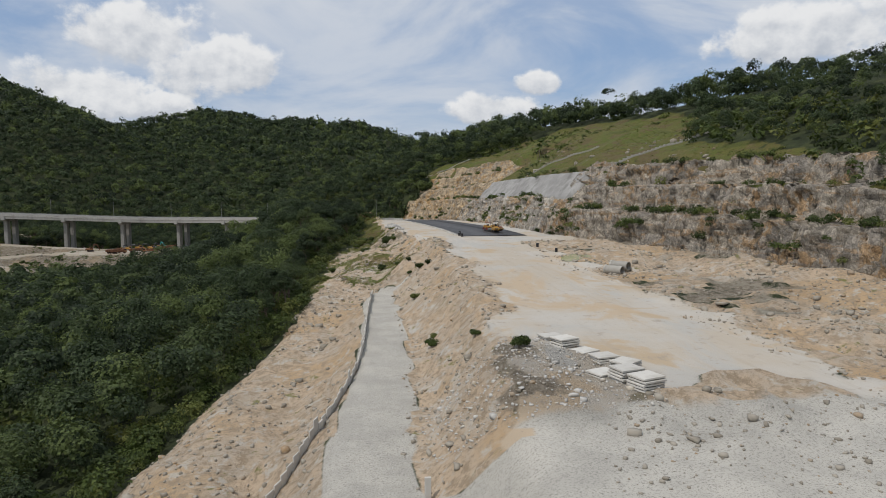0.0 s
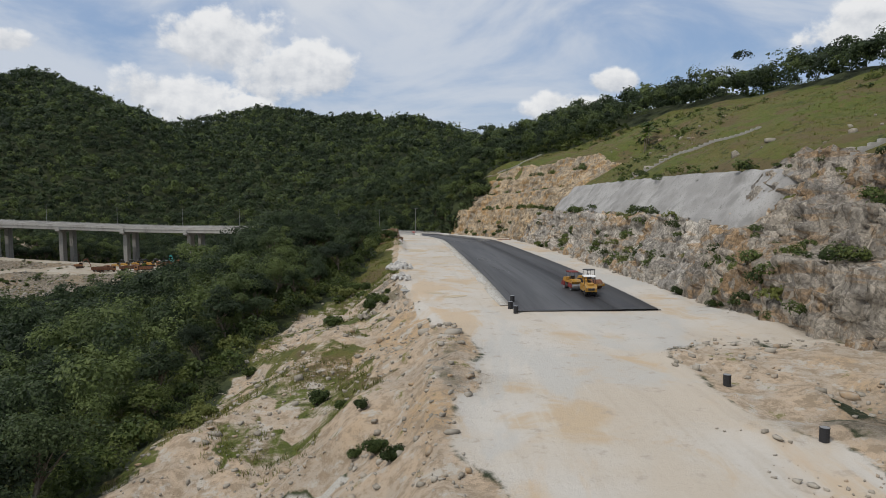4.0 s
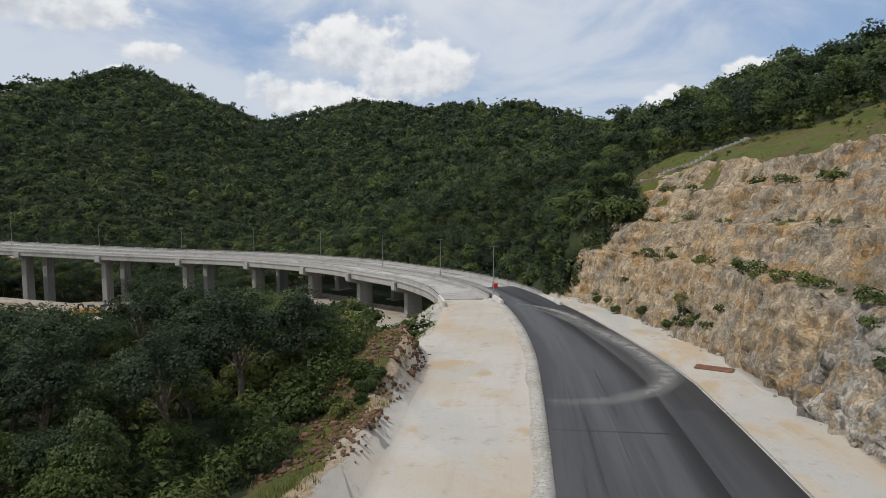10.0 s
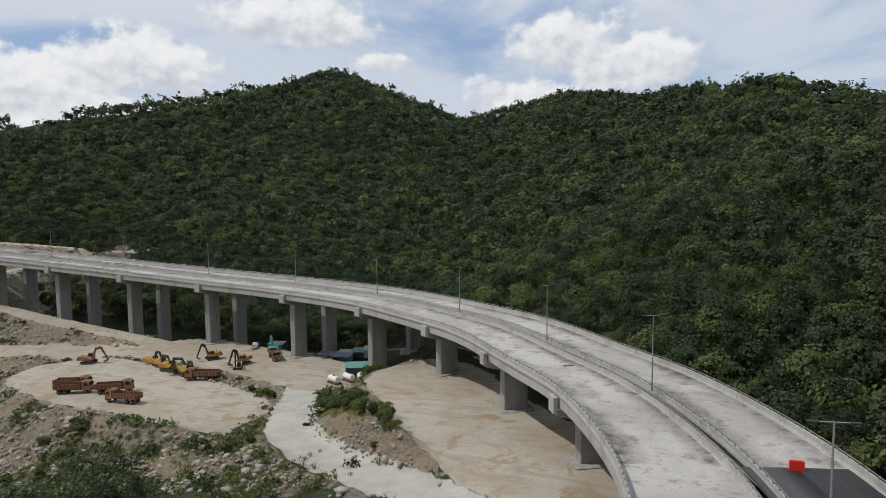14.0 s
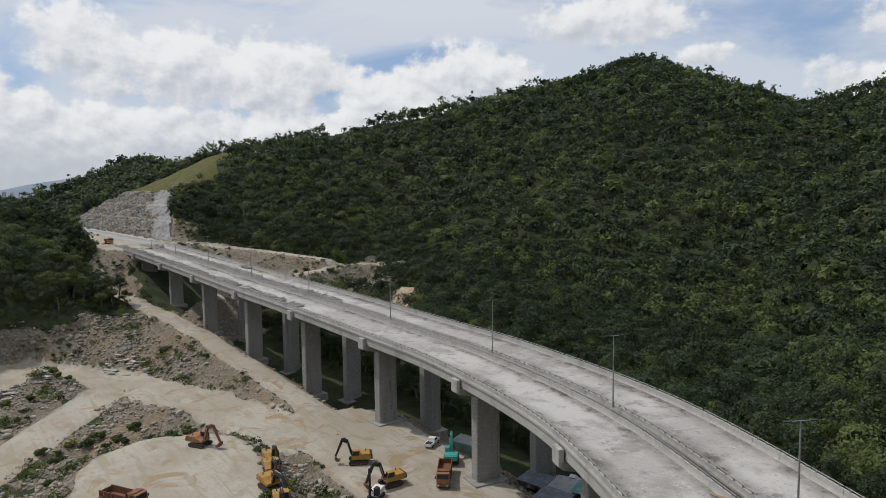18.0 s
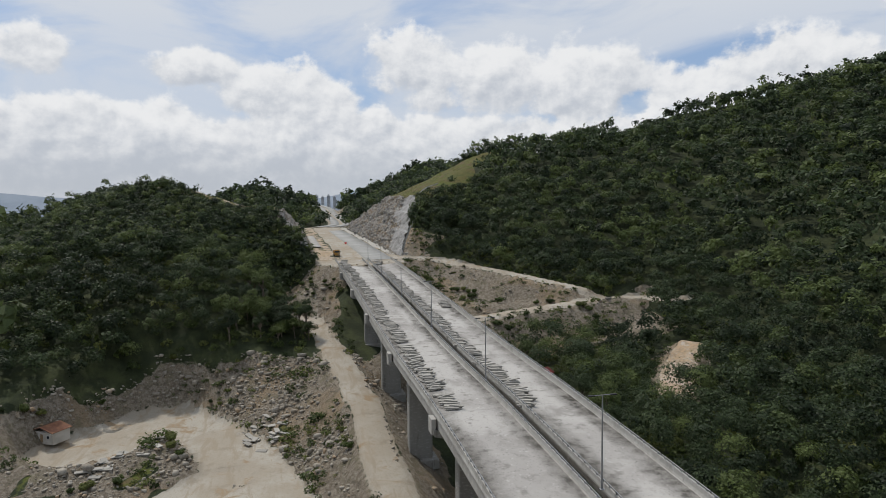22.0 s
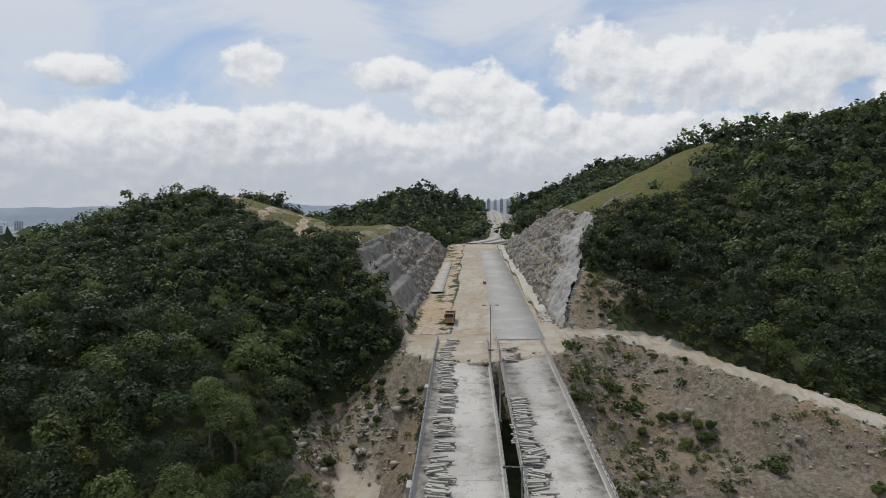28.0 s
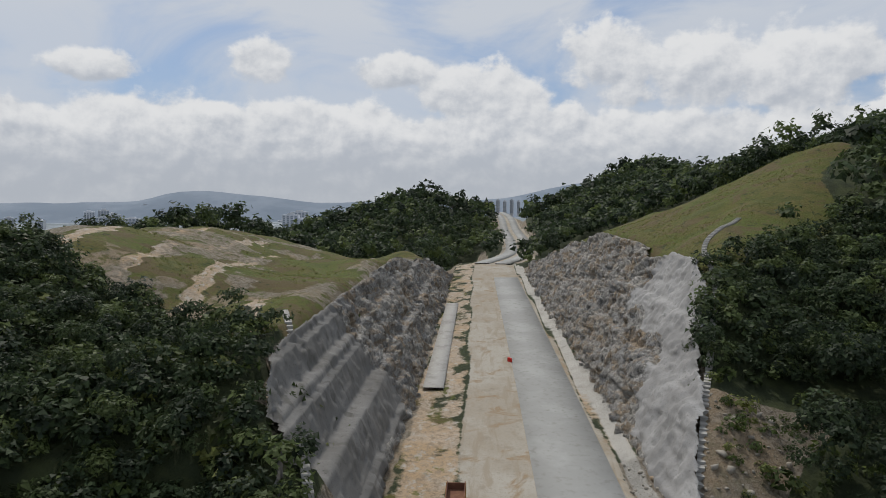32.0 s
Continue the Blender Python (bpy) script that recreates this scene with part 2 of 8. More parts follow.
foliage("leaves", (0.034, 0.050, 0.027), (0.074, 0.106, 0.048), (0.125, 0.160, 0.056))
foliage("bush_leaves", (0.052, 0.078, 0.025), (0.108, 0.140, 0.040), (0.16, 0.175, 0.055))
foliage("palm_leaves", (0.06, 0.10, 0.025), (0.12, 0.17, 0.05), (0.15, 0.19, 0.05))
foliage("grass_blades", (0.125, 0.15, 0.03), (0.20, 0.20, 0.06), (0.24, 0.21, 0.09))
surface("bark", (0.13, 0.10, 0.075), [(3.0, (0.24, 0.21, 0.17), 0.4, 0.7)], relief=(8, 0.6, 0.05))
def road_material(name, base, light, dark, band):
    """Rolled asphalt: streaks along the road, wheel sheen put into the colour as paler streaks, and a dark strip of
    fresh bitumen beside the joint.
    """
    m, nt, bsdf = shader(name, 0.58)
    u, v, e = [nt.nodes.new("ShaderNodeAttribute") for _ in range(3)]
    u.attribute_name, v.attribute_name, e.attribute_name = "across", "along", "inset"
    uv = nt.nodes.new("ShaderNodeCombineXYZ")
    nt.links.new(u.outputs["Fac"], uv.inputs[0])
    nt.links.new(v.outputs["Fac"], uv.inputs[1])
    run = uv.outputs[0]
    broad = noise_tex(nt, vmath(nt, "MULTIPLY", run, (1.0, 0.06, 1.0)), 0.22, 5, 0.6, 0.3)
    streaks = noise_tex(nt, vmath(nt, "MULTIPLY", run, (1.0, 0.02, 1.0)), 1.1, 5, 0.65)
    lines = noise_tex(nt, vmath(nt, "MULTIPLY", run, (1.0, 0.012, 1.0)), 4.0, 3, 0.6)
    grain = noise_tex(nt, run, 7.0, 5, 0.75)
    col = mix_col(nt, ramp(nt, broad, 0.40, 0.60), base, light)
    col = mix_col(nt, ramp(nt, streaks, 0.52, 0.68, 0.0, 0.75), col, light)
    col = mix_col(nt, ramp(nt, streaks, 0.32, 0.46, 0.7, 0.0), col, dark)
    col = mix_col(nt, ramp(nt, lines, 0.58, 0.74, 0.0, 0.45), col, tuple(1.5 * c for c in light))
    col = mix_col(nt, ramp(nt, grain, 0.55, 0.75, 0.0, 0.6), col, tuple(1.35 * c for c in light))
    if band:
        fresh = fmath(nt, "MULTIPLY", ramp(nt, e.outputs["Fac"], 5.0, 5.3), ramp(nt, fmath(nt, "ADD", e.outputs["Fac"], fmath(nt, "MULTIPLY", streaks, 1.6)), 6.4, 8.8, 1.0, 0.0))
        col = mix_col(nt, fresh, col, dark)
    nt.links.new(col, bsdf.inputs["Base Color"])
    bump(nt, bsdf, grain, 0.35, 0.02)


road_material("asphalt", (0.046, 0.047, 0.051), (0.072, 0.073, 0.077), (0.017, 0.017, 0.019), True)
road_material("fresh_asphalt", (0.032, 0.032, 0.035), (0.047, 0.047, 0.050), (0.020, 0.020, 0.022), False)
def film_of_dirt(name, tint, least, most, scale):
    """A thin layer on a surface, as thick as its mesh's attribute says, broken up by noise."""
    m, nt, bsdf = shader(name, 0.85)
    bsdf.inputs["Base Color"].default_value = (*tint, 1)
    clear = nt.nodes.new("ShaderNodeBsdfTransparent")
    depth = nt.nodes.new("ShaderNodeAttribute")
    depth.attribute_name = "fade"
    amount = fmath(nt, "MULTIPLY", depth.outputs["Fac"], ramp(nt, noise_tex(nt, coords(nt), scale, 6, 0.72), 0.32, 0.66, least, most))
    both = nt.nodes.new("ShaderNodeMixShader")
    nt.links.new(amount, both.inputs[0])
    nt.links.new(clear.outputs[0], both.inputs[1])
    nt.links.new(bsdf.outputs[0], both.inputs[2])
    nt.links.new(both.outputs[0], nt.nodes["Material Output"].inputs["Surface"])


film_of_dirt("dusty_asphalt", (0.25, 0.243, 0.23), 0.45, 1.0, 0.7)
film_of_dirt("gutter_dirt", (0.085, 0.078, 0.066), 0.25, 1.0, 0.5)
surface("crushed_stone", (0.40, 0.385, 0.35), [(0.25, (0.34, 0.31, 0.26), 0.42, 0.62), (2.2, (0.48, 0.465, 0.43), 0.5, 0.66), (5.5, (0.20, 0.19, 0.17), 0.52, 0.66)], relief=(5, 0.9, 0.12))
surface("deck_concrete", (0.335, 0.32, 0.30), [(0.06, (0.42, 0.405, 0.38), 0.42, 0.6), (0.13, (0.27, 0.257, 0.238), 0.52, 0.68), (0.5, (0.235, 0.224, 0.206), 0.53, 0.68), (1.6, (0.45, 0.435, 0.41), 0.58, 0.72), (3.4, (0.19, 0.18, 0.165), 0.57, 0.72)], relief=(5, 0.3, 0.03))
surface("concrete", (0.36, 0.35, 0.325), [(0.25, (0.27, 0.26, 0.24), 0.45, 0.7, (1, 1, 0.3)), (1.6, (0.44, 0.43, 0.40), 0.5, 0.75), (3.0, (0.17, 0.165, 0.155), 0.62, 0.82, (1, 1, 0.25))], relief=(6, 0.3, 0.03))
surface("pier_concrete", (0.29, 0.282, 0.262), [(0.2, (0.22, 0.212, 0.195), 0.4, 0.65, (1, 1, 0.2)), (1.0, (0.15, 0.143, 0.13), 0.56, 0.72, (1, 1, 0.12)), (1.2, (0.39, 0.385, 0.37), 0.5, 0.75, (1, 1, 3.0))], relief=(5, 0.2, 0.02))
surface("white_concrete", (0.52, 0.505, 0.47), [(0.4, (0.42, 0.40, 0.36), 0.45, 0.7), (2.5, (0.33, 0.31, 0.28), 0.6, 0.8)], relief=(6, 0.3, 0.02), spread=0.12)
surface("crusted_concrete", (0.29, 0.29, 0.275), [(0.08, (0.34, 0.34, 0.325), 0.42, 0.62), (0.7, (0.24, 0.235, 0.215), 0.5, 0.75)], relief=(4, 0.3, 0.03))
surface("shotcrete", (0.255, 0.25, 0.242), [(0.12, (0.33, 0.325, 0.315), 0.42, 0.62), (0.3, (0.21, 0.206, 0.198), 0.50, 0.68, (1, 1, 0.5)), (1.2, (0.16, 0.157, 0.15), 0.60, 0.74, (1, 1, 0.4)), (5.0, (0.19, 0.185, 0.175), 0.52, 0.7)], relief=(1.0, 0.3, 0.12))

# a darker grey shotcrete, for the mouth of the left wall
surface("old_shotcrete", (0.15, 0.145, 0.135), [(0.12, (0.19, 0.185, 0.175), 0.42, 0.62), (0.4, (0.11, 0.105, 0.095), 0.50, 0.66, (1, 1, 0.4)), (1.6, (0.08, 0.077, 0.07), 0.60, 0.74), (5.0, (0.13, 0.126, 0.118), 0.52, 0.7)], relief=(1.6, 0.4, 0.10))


def cells(nt, vec, scale, feature="F1"):
    n = nt.nodes.new("ShaderNodeTexVoronoi")
    n.feature = feature
    n.inputs["Scale"].default_value = scale
    nt.links.new(vec, n.inputs["Vector"])
    return n


def rock_material(name, pale, warm, grey, dark):
    """Blocky blasted rock: tone from block to block, dark joints, stains and lichen."""
    m, nt, bsdf = shader(name, 0.92)
    at = coords(nt)
    wob = nt.nodes.new("ShaderNodeTexNoise")
    wob.inputs["Scale"].default_value, wob.inputs["Detail"].default_value = 0.45, 5
    nt.links.new(at, wob.inputs["Vector"])
    bent = vmath(nt, "ADD", at, vmath(nt, "MULTIPLY", wob.outputs["Color"], (1.1, 1.1, 0.7)))
    big = cells(nt, vmath(nt, "MULTIPLY", bent, (1, 1, 0.40)), 0.46)
    small = cells(nt, vmath(nt, "MULTIPLY", bent, (1, 1, 0.5)), 1.6)
    joint = cells(nt, vmath(nt, "MULTIPLY", bent, (1, 1, 0.40)), 0.46, "DISTANCE_TO_EDGE")
    chip = cells(nt, vmath(nt, "MULTIPLY", bent, (1, 1, 0.8)), 5.0)
    sep = nt.nodes.new("ShaderNodeSeparateColor")
    nt.links.new(big.outputs["Color"], sep.inputs[0])
    sep3 = nt.nodes.new("ShaderNodeSeparateColor")
    nt.links.new(chip.outputs["Color"], sep3.inputs[0])
    sep2 = nt.nodes.new("ShaderNodeSeparateColor")
    nt.links.new(small.outputs["Color"], sep2.inputs[0])
    col = mix_col(nt, ramp(nt, noise_tex(nt, at, 0.10, 6, 0.65, 0.5), 0.42, 0.58), pale, grey)
    col = mix_col(nt, ramp(nt, noise_tex(nt, at, 0.15, 6, 0.7, 0.6), 0.50, 0.60), col, warm)
    col = mix_col(nt, ramp(nt, noise_tex(nt, vmath(nt, "MULTIPLY", at, (0.35, 0.35, 2.4)), 0.3, 6, 0.65, 0.3), 0.53, 0.62, 0.0, 0.75), col, warm)
    col = mix_col(nt, ramp(nt, sep2.outputs[1], 0.80, 0.9), col, pale)
    shade = mix_col(nt, sep.outputs[0], (0.78, 0.78, 0.78), (1.12, 1.12, 1.12))
    col = mix_col(nt, 1.0, col, shade, "MULTIPLY")
    shade = mix_col(nt, sep2.outputs[0], (0.72, 0.72, 0.72), (1.2, 1.2, 1.2))
    col = mix_col(nt, 1.0, col, shade, "MULTIPLY")
    shade = mix_col(nt, sep3.outputs[0], (0.66, 0.66, 0.66), (1.25, 1.25, 1.25))
    col = mix_col(nt, 1.0, col, shade, "MULTIPLY")
    streak = noise_tex(nt, vmath(nt, "MULTIPLY", at, (1, 1, 0.13)), 0.8, 7, 0.68)
    col = mix_col(nt, ramp(nt, streak, 0.54, 0.66, 0.0, 0.85), col, dark)
    speck = noise_tex(nt, at, 2.4, 8, 0.8)
    col = mix_col(nt, ramp(nt, speck, 0.56, 0.68, 0.0, 0.8), col, dark)
    col = mix_col(nt, ramp(nt, noise_tex(nt, at, 4.5, 4, 0.7), 0.56, 0.75, 0, 0.7), col, pale)
    col = mix_col(nt, ramp(nt, joint.outputs["Distance"], 0.0, 0.03, 0.45, 0.0), col, dark)
    link(nt, col, bsdf.inputs["Base Color"])
    high = fmath(nt, "ADD", fmath(nt, "MULTIPLY", sep.outputs[2], 0.5), fmath(nt, "MULTIPLY", sep2.outputs[2], 0.35))
    high = fmath(nt, "ADD", high, fmath(nt, "MULTIPLY", sep3.outputs[2], 0.14))
    high = fmath(nt, "ADD", high, fmath(nt, "MULTIPLY", noise_tex(nt, at, 1.6, 9, 0.8), 0.9))
    high = fmath(nt, "ADD", high, ramp(nt, joint.outputs["Distance"], 0.0, 0.08, 0.0, 0.25))
    bump(nt, bsdf, high, 0.8, 0.5)
    return m


rock_material("pale_rock", (0.44, 0.405, 0.35), (0.37, 0.255, 0.145), (0.30, 0.28, 0.252), (0.10, 0.09, 0.072))
rock_material("brown_rock", (0.36, 0.322, 0.268), (0.33, 0.225, 0.13), (0.25, 0.228, 0.20), (0.075, 0.066, 0.052))
rock_material("ochre_rock", (0.43, 0.345, 0.235), (0.38, 0.245, 0.115), (0.30, 0.262, 0.205), (0.12, 0.10, 0.08))
rock_material("grey_rock", (0.33, 0.315, 0.285), (0.28, 0.22, 0.155), (0.25, 0.245, 0.235), (0.085, 0.08, 0.072))
rock_material("red_earth", (0.22, 0.13, 0.08), (0.26, 0.15, 0.08), (0.19, 0.13, 0.09), (0.09, 0.05, 0.03))


def stone_material(name, a, b, c):
    m, nt, bsdf = shader(name, 0.93)
    geo = nt.nodes.new("ShaderNodeNewGeometry")
    rnd = geo.outputs["Random Per Island"]
    col = mix_col(nt, ramp(nt, rnd, 0.2, 0.8), a, b)
    col = mix_col(nt, ramp(nt, rnd, 0.8, 1.0), col, c)
    col = mix_col(nt, ramp(nt, noise_tex(nt, coords(nt), 2.5, 5), 0.4, 0.75), col, b)
    link(nt, col, bsdf.inputs["Base Color"])
    return m


stone_material("rubble_stone", (0.22, 0.197, 0.16), (0.33, 0.302, 0.255), (0.31, 0.215, 0.125))
stone_material("white_stone", (0.38, 0.37, 0.35), (0.50, 0.485, 0.46), (0.42, 0.36, 0.27))

# the ground: five covers, laid by the masks of the plan and broken up by noise
gm, nt, bsdf = shader("ground_cover", 0.95)
at = coords(nt)


def attr(nt, name):
    n = nt.nodes.new("ShaderNodeAttribute")
    n.attribute_name = name
    return n.outputs["Fac"]


def masked(nt, name, grain, amount=0.5):
    return ramp(nt, fmath(nt, "ADD", attr(nt, name), fmath(nt, "MULTIPLY", fmath(nt, "SUBTRACT", grain, 0.5), amount)), 0.42, 0.58)


edge = noise_tex(nt, at, 0.22, 6, 0.65)
fine = noise_tex(nt, at, 1.9, 6, 0.75)
grit = noise_tex(nt, at, 6.5, 4, 0.8)
wide = noise_tex(nt, at, 0.05, 5, 0.6)
tuft = noise_tex(nt, at, 0.55, 7, 0.72)
shrub = noise_tex(nt, at, 0.33, 6, 0.7, 0.4)
col = mix_col(nt, ramp(nt, edge, 0.4, 0.65), (0.022, 0.030, 0.012), (0.045, 0.055, 0.020))
grass = mix_col(nt, ramp(nt, wide, 0.40, 0.60), (0.10, 0.125, 0.020), (0.125, 0.115, 0.030))
grass = mix_col(nt, ramp(nt, tuft, 0.52, 0.64), grass, (0.15, 0.12, 0.045))
grass = mix_col(nt, ramp(nt, tuft, 0.36, 0.46, 1.0, 0.0), grass, (0.095, 0.11, 0.022))
grass = mix_col(nt, ramp(nt, fine, 0.50, 0.66), grass, (0.065, 0.068, 0.018))
grass = mix_col(nt, ramp(nt, grit, 0.55, 0.75, 0, 0.45), grass, (0.19, 0.185, 0.045))
grass = mix_col(nt, ramp(nt, edge, 0.61, 0.69, 0, 0.7), grass, (0.16, 0.12, 0.065))
field = noise_tex(nt, vmath(nt, "MULTIPLY", at, (1.0, 0.6, 2.2)), 0.11, 6, 0.68, 0.5)
grass = mix_col(nt, ramp(nt, field, 0.51, 0.58, 0, 0.85), grass, (0.125, 0.092, 0.045))
grass = mix_col(nt, ramp(nt, field, 0.38, 0.46, 0.8, 0.0), grass, (0.075, 0.09, 0.02))
grass = mix_col(nt, ramp(nt, shrub, 0.58, 0.64), grass, (0.045, 0.055, 0.016))
grass = mix_col(nt, 1.0, grass, (0.8, 0.8, 0.8), "MULTIPLY")
ragged = fmath(nt, "ADD", fmath(nt, "MULTIPLY", edge, 0.5), fmath(nt, "MULTIPLY", tuft, 0.5))
col = mix_col(nt, masked(nt, "grass", ragged, 1.5), col, grass)
earth = mix_col(nt, ramp(nt, edge, 0.38, 0.62), (0.43, 0.335, 0.24), (0.37, 0.315, 0.25))
earth = mix_col(nt, ramp(nt, wide, 0.5, 0.62), earth, (0.40, 0.285, 0.17))
earth = mix_col(nt, ramp(nt, noise_tex(nt, at, 0.9, 7, 0.78), 0.47, 0.58), earth, (0.27, 0.21, 0.145))
earth = mix_col(nt, ramp(nt, fine, 0.50, 0.66), earth, (0.30, 0.235, 0.165))
earth = mix_col(nt, ramp(nt, tuft, 0.53, 0.62, 0, 0.8), earth, (0.41, 0.385, 0.34))
earth = mix_col(nt, ramp(nt, grit, 0.60, 0.75), earth, (0.17, 0.14, 0.10))
earth = mix_col(nt, ramp(nt, shrub, 0.60, 0.67), earth, (0.16, 0.15, 0.055))
col = mix_col(nt, masked(nt, "earth", ragged, 1.3), col, earth)
lump = noise_tex(nt, at, 0.9, 7, 0.8)
rub = mix_col(nt, ramp(nt, lump, 0.42, 0.58), (0.14, 0.115, 0.085), (0.27, 0.235, 0.185))
rub = mix_col(nt, ramp(nt, wide, 0.50, 0.62, 0, 0.7), rub, (0.27, 0.20, 0.125))
rub = mix_col(nt, ramp(nt, grit, 0.54, 0.68), rub, (0.30, 0.27, 0.225))
rub = mix_col(nt, ramp(nt, fine, 0.56, 0.66), rub, (0.095, 0.08, 0.06))
rub = mix_col(nt, ramp(nt, edge, 0.53, 0.66, 0.0, 0.6), rub, (0.14, 0.125, 0.075))
rub = mix_col(nt, ramp(nt, tuft, 0.57, 0.68, 0.0, 0.7), rub, (0.085, 0.085, 0.04))
col = mix_col(nt, masked(nt, "rubble", ragged, 1.3), col, rub)
sandy = mix_col(nt, ramp(nt, wide, 0.42, 0.60), (0.42, 0.37, 0.305), (0.445, 0.42, 0.38))
sandy = mix_col(nt, ramp(nt, noise_tex(nt, at, 0.11, 5, 0.6, 0.6), 0.54, 0.66), sandy, (0.41, 0.325, 0.225))
ruts = noise_tex(nt, vmath(nt, "MULTIPLY", at, (1.0, 0.05, 1.0)), 0.8, 5, 0.65)
sandy = mix_col(nt, ramp(nt, ruts, 0.52, 0.70, 0.0, 0.35), sandy, (0.345, 0.30, 0.24))
sandy = mix_col(nt, ramp(nt, ruts, 0.32, 0.44, 0.35, 0.0), sandy, (0.47, 0.44, 0.385))
drift = noise_tex(nt, vmath(nt, "MULTIPLY", at, (1.0, 0.45, 1.0)), 0.07, 7, 0.62, 0.9)
sandy = mix_col(nt, ramp(nt, drift, 0.52, 0.62, 0.0, 0.85), sandy, (0.43, 0.335, 0.23))
sandy = mix_col(nt, ramp(nt, drift, 0.38, 0.46, 0.85, 0.0), sandy, (0.395, 0.385, 0.36))
sandy = mix_col(nt, ramp(nt, fine, 0.52, 0.78, 0.0, 0.6), sandy, (0.36, 0.315, 0.25))
sandy = mix_col(nt, ramp(nt, grit, 0.60, 0.76, 0.0, 0.6), sandy, (0.27, 0.245, 0.21))
sandy = mix_col(nt, ramp(nt, tuft, 0.56, 0.68, 0, 0.7), sandy, (0.30, 0.265, 0.22))
col = mix_col(nt, masked(nt, "sand", ragged, 1.1), col, sandy)
gravel = mix_col(nt, ramp(nt, edge, 0.36, 0.64), (0.37, 0.355, 0.32), (0.45, 0.43, 0.385))
gravel = mix_col(nt, ramp(nt, grit, 0.48, 0.66), gravel, (0.22, 0.21, 0.19))
col = mix_col(nt, masked(nt, "gravel", edge, 0.4), col, gravel)
yard = mix_col(nt, ramp(nt, wide, 0.42, 0.58), (0.315, 0.28, 0.225), (0.365, 0.34, 0.29))
yard = mix_col(nt, ramp(nt, noise_tex(nt, at, 0.14, 6, 0.65, 0.8), 0.54, 0.64), yard, (0.27, 0.20, 0.125))
yard = mix_col(nt, ramp(nt, edge, 0.54, 0.68, 0.0, 0.8), yard, (0.25, 0.215, 0.165))
yard = mix_col(nt, ramp(nt, fine, 0.5, 0.72, 0.0, 0.7), yard, (0.24, 0.21, 0.165))
yard = mix_col(nt, ramp(nt, grit, 0.60, 0.76), yard, (0.13, 0.115, 0.09))
rut_y = noise_tex(nt, vmath(nt, "MULTIPLY", at, (0.16, 1.0, 1.0)), 0.5, 6, 0.65, 0.6)
yard = mix_col(nt, ramp(nt, rut_y, 0.50, 0.62, 0.0, 0.7), yard, (0.27, 0.225, 0.165))
yard = mix_col(nt, ramp(nt, lump, 0.52, 0.64, 0.0, 0.6), yard, (0.29, 0.245, 0.185))
col = mix_col(nt, masked(nt, "yard", ragged, 1.2), col, yard)
# pale built-up plain with distance haze put into the ground's colour
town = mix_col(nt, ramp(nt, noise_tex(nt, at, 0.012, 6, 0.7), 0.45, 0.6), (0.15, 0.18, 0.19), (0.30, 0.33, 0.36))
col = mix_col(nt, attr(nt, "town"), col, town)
link(nt, col, bsdf.inputs["Base Color"])
packed = fmath(nt, "MINIMUM", fmath(nt, "ADD", attr(nt, "sand"), fmath(nt, "ADD", fmath(nt, "MULTIPLY", attr(nt, "gravel"), 0.5), attr(nt, "yard"))), 1.0)
rough_relief = fmath(nt, "ADD", fmath(nt, "MULTIPLY", fine, fmath(nt, "SUBTRACT", 0.7, fmath(nt, "MULTIPLY", packed, 0.55))), fmath(nt, "MULTIPLY", fmath(nt, "MULTIPLY", lump, attr(nt, "rubble")), 2.2))
bump(nt, bsdf, rough_relief, 0.9, 0.4)

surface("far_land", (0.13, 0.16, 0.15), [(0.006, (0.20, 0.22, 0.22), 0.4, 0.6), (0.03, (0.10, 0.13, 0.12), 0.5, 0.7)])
# the blue of the air in between is put into the hills' own colour
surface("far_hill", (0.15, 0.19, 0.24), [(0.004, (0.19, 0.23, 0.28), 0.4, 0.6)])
# tower walls and windows are lightened: distance haze put into the colour
surface("tower_wall", (0.60, 0.61, 0.63), [(0.05, (0.52, 0.53, 0.56), 0.4, 0.6)], spread=0.2)
surface("tower_window", (0.24, 0.27, 0.31), rough=0.4)
surface("yellow_paint", (0.36, 0.195, 0.035), [(1.2, (0.32, 0.16, 0.03), 0.45, 0.65), (0.8, (0.30, 0.23, 0.13), 0.50, 0.66), (4.0, (0.16, 0.10, 0.05), 0.56, 0.74)], rough=0.65)
surface("red_paint", (0.17, 0.028, 0.026), [(2.0, (0.10, 0.03, 0.026), 0.45, 0.7)], rough=0.55)
surface("barrier_red", (0.62, 0.03, 0.02), [(3.0, (0.45, 0.04, 0.03), 0.5, 0.7)], rough=0.5)
surface("rust", (0.15, 0.068, 0.042), [(0.9, (0.22, 0.11, 0.06), 0.45, 0.7), (3.0, (0.12, 0.055, 0.035), 0.55, 0.8)], rough=0.85)
surface("orange_paint", (0.27, 0.13, 0.06), [(0.7, (0.17, 0.075, 0.04), 0.45, 0.62), (1.4, (0.36, 0.22, 0.12), 0.5, 0.7), (4, (0.34, 0.27, 0.19), 0.58, 0.75)], rough=0.8)
surface("black_steel", (0.028, 0.028, 0.03), [(2.0, (0.06, 0.055, 0.05), 0.5, 0.75)], rough=0.6)
surface("grey_steel", (0.30, 0.305, 0.31), [(2.0, (0.22, 0.22, 0.22), 0.5, 0.75)], rough=0.45, metal=0.6)
surface("rubber", (0.020, 0.020, 0.021), [(3.0, (0.06, 0.055, 0.05), 0.5, 0.75)], rough=0.85)
surface("white_paint", (0.66, 0.66, 0.64), [(2.0, (0.48, 0.46, 0.42), 0.55, 0.8)], rough=0.5)
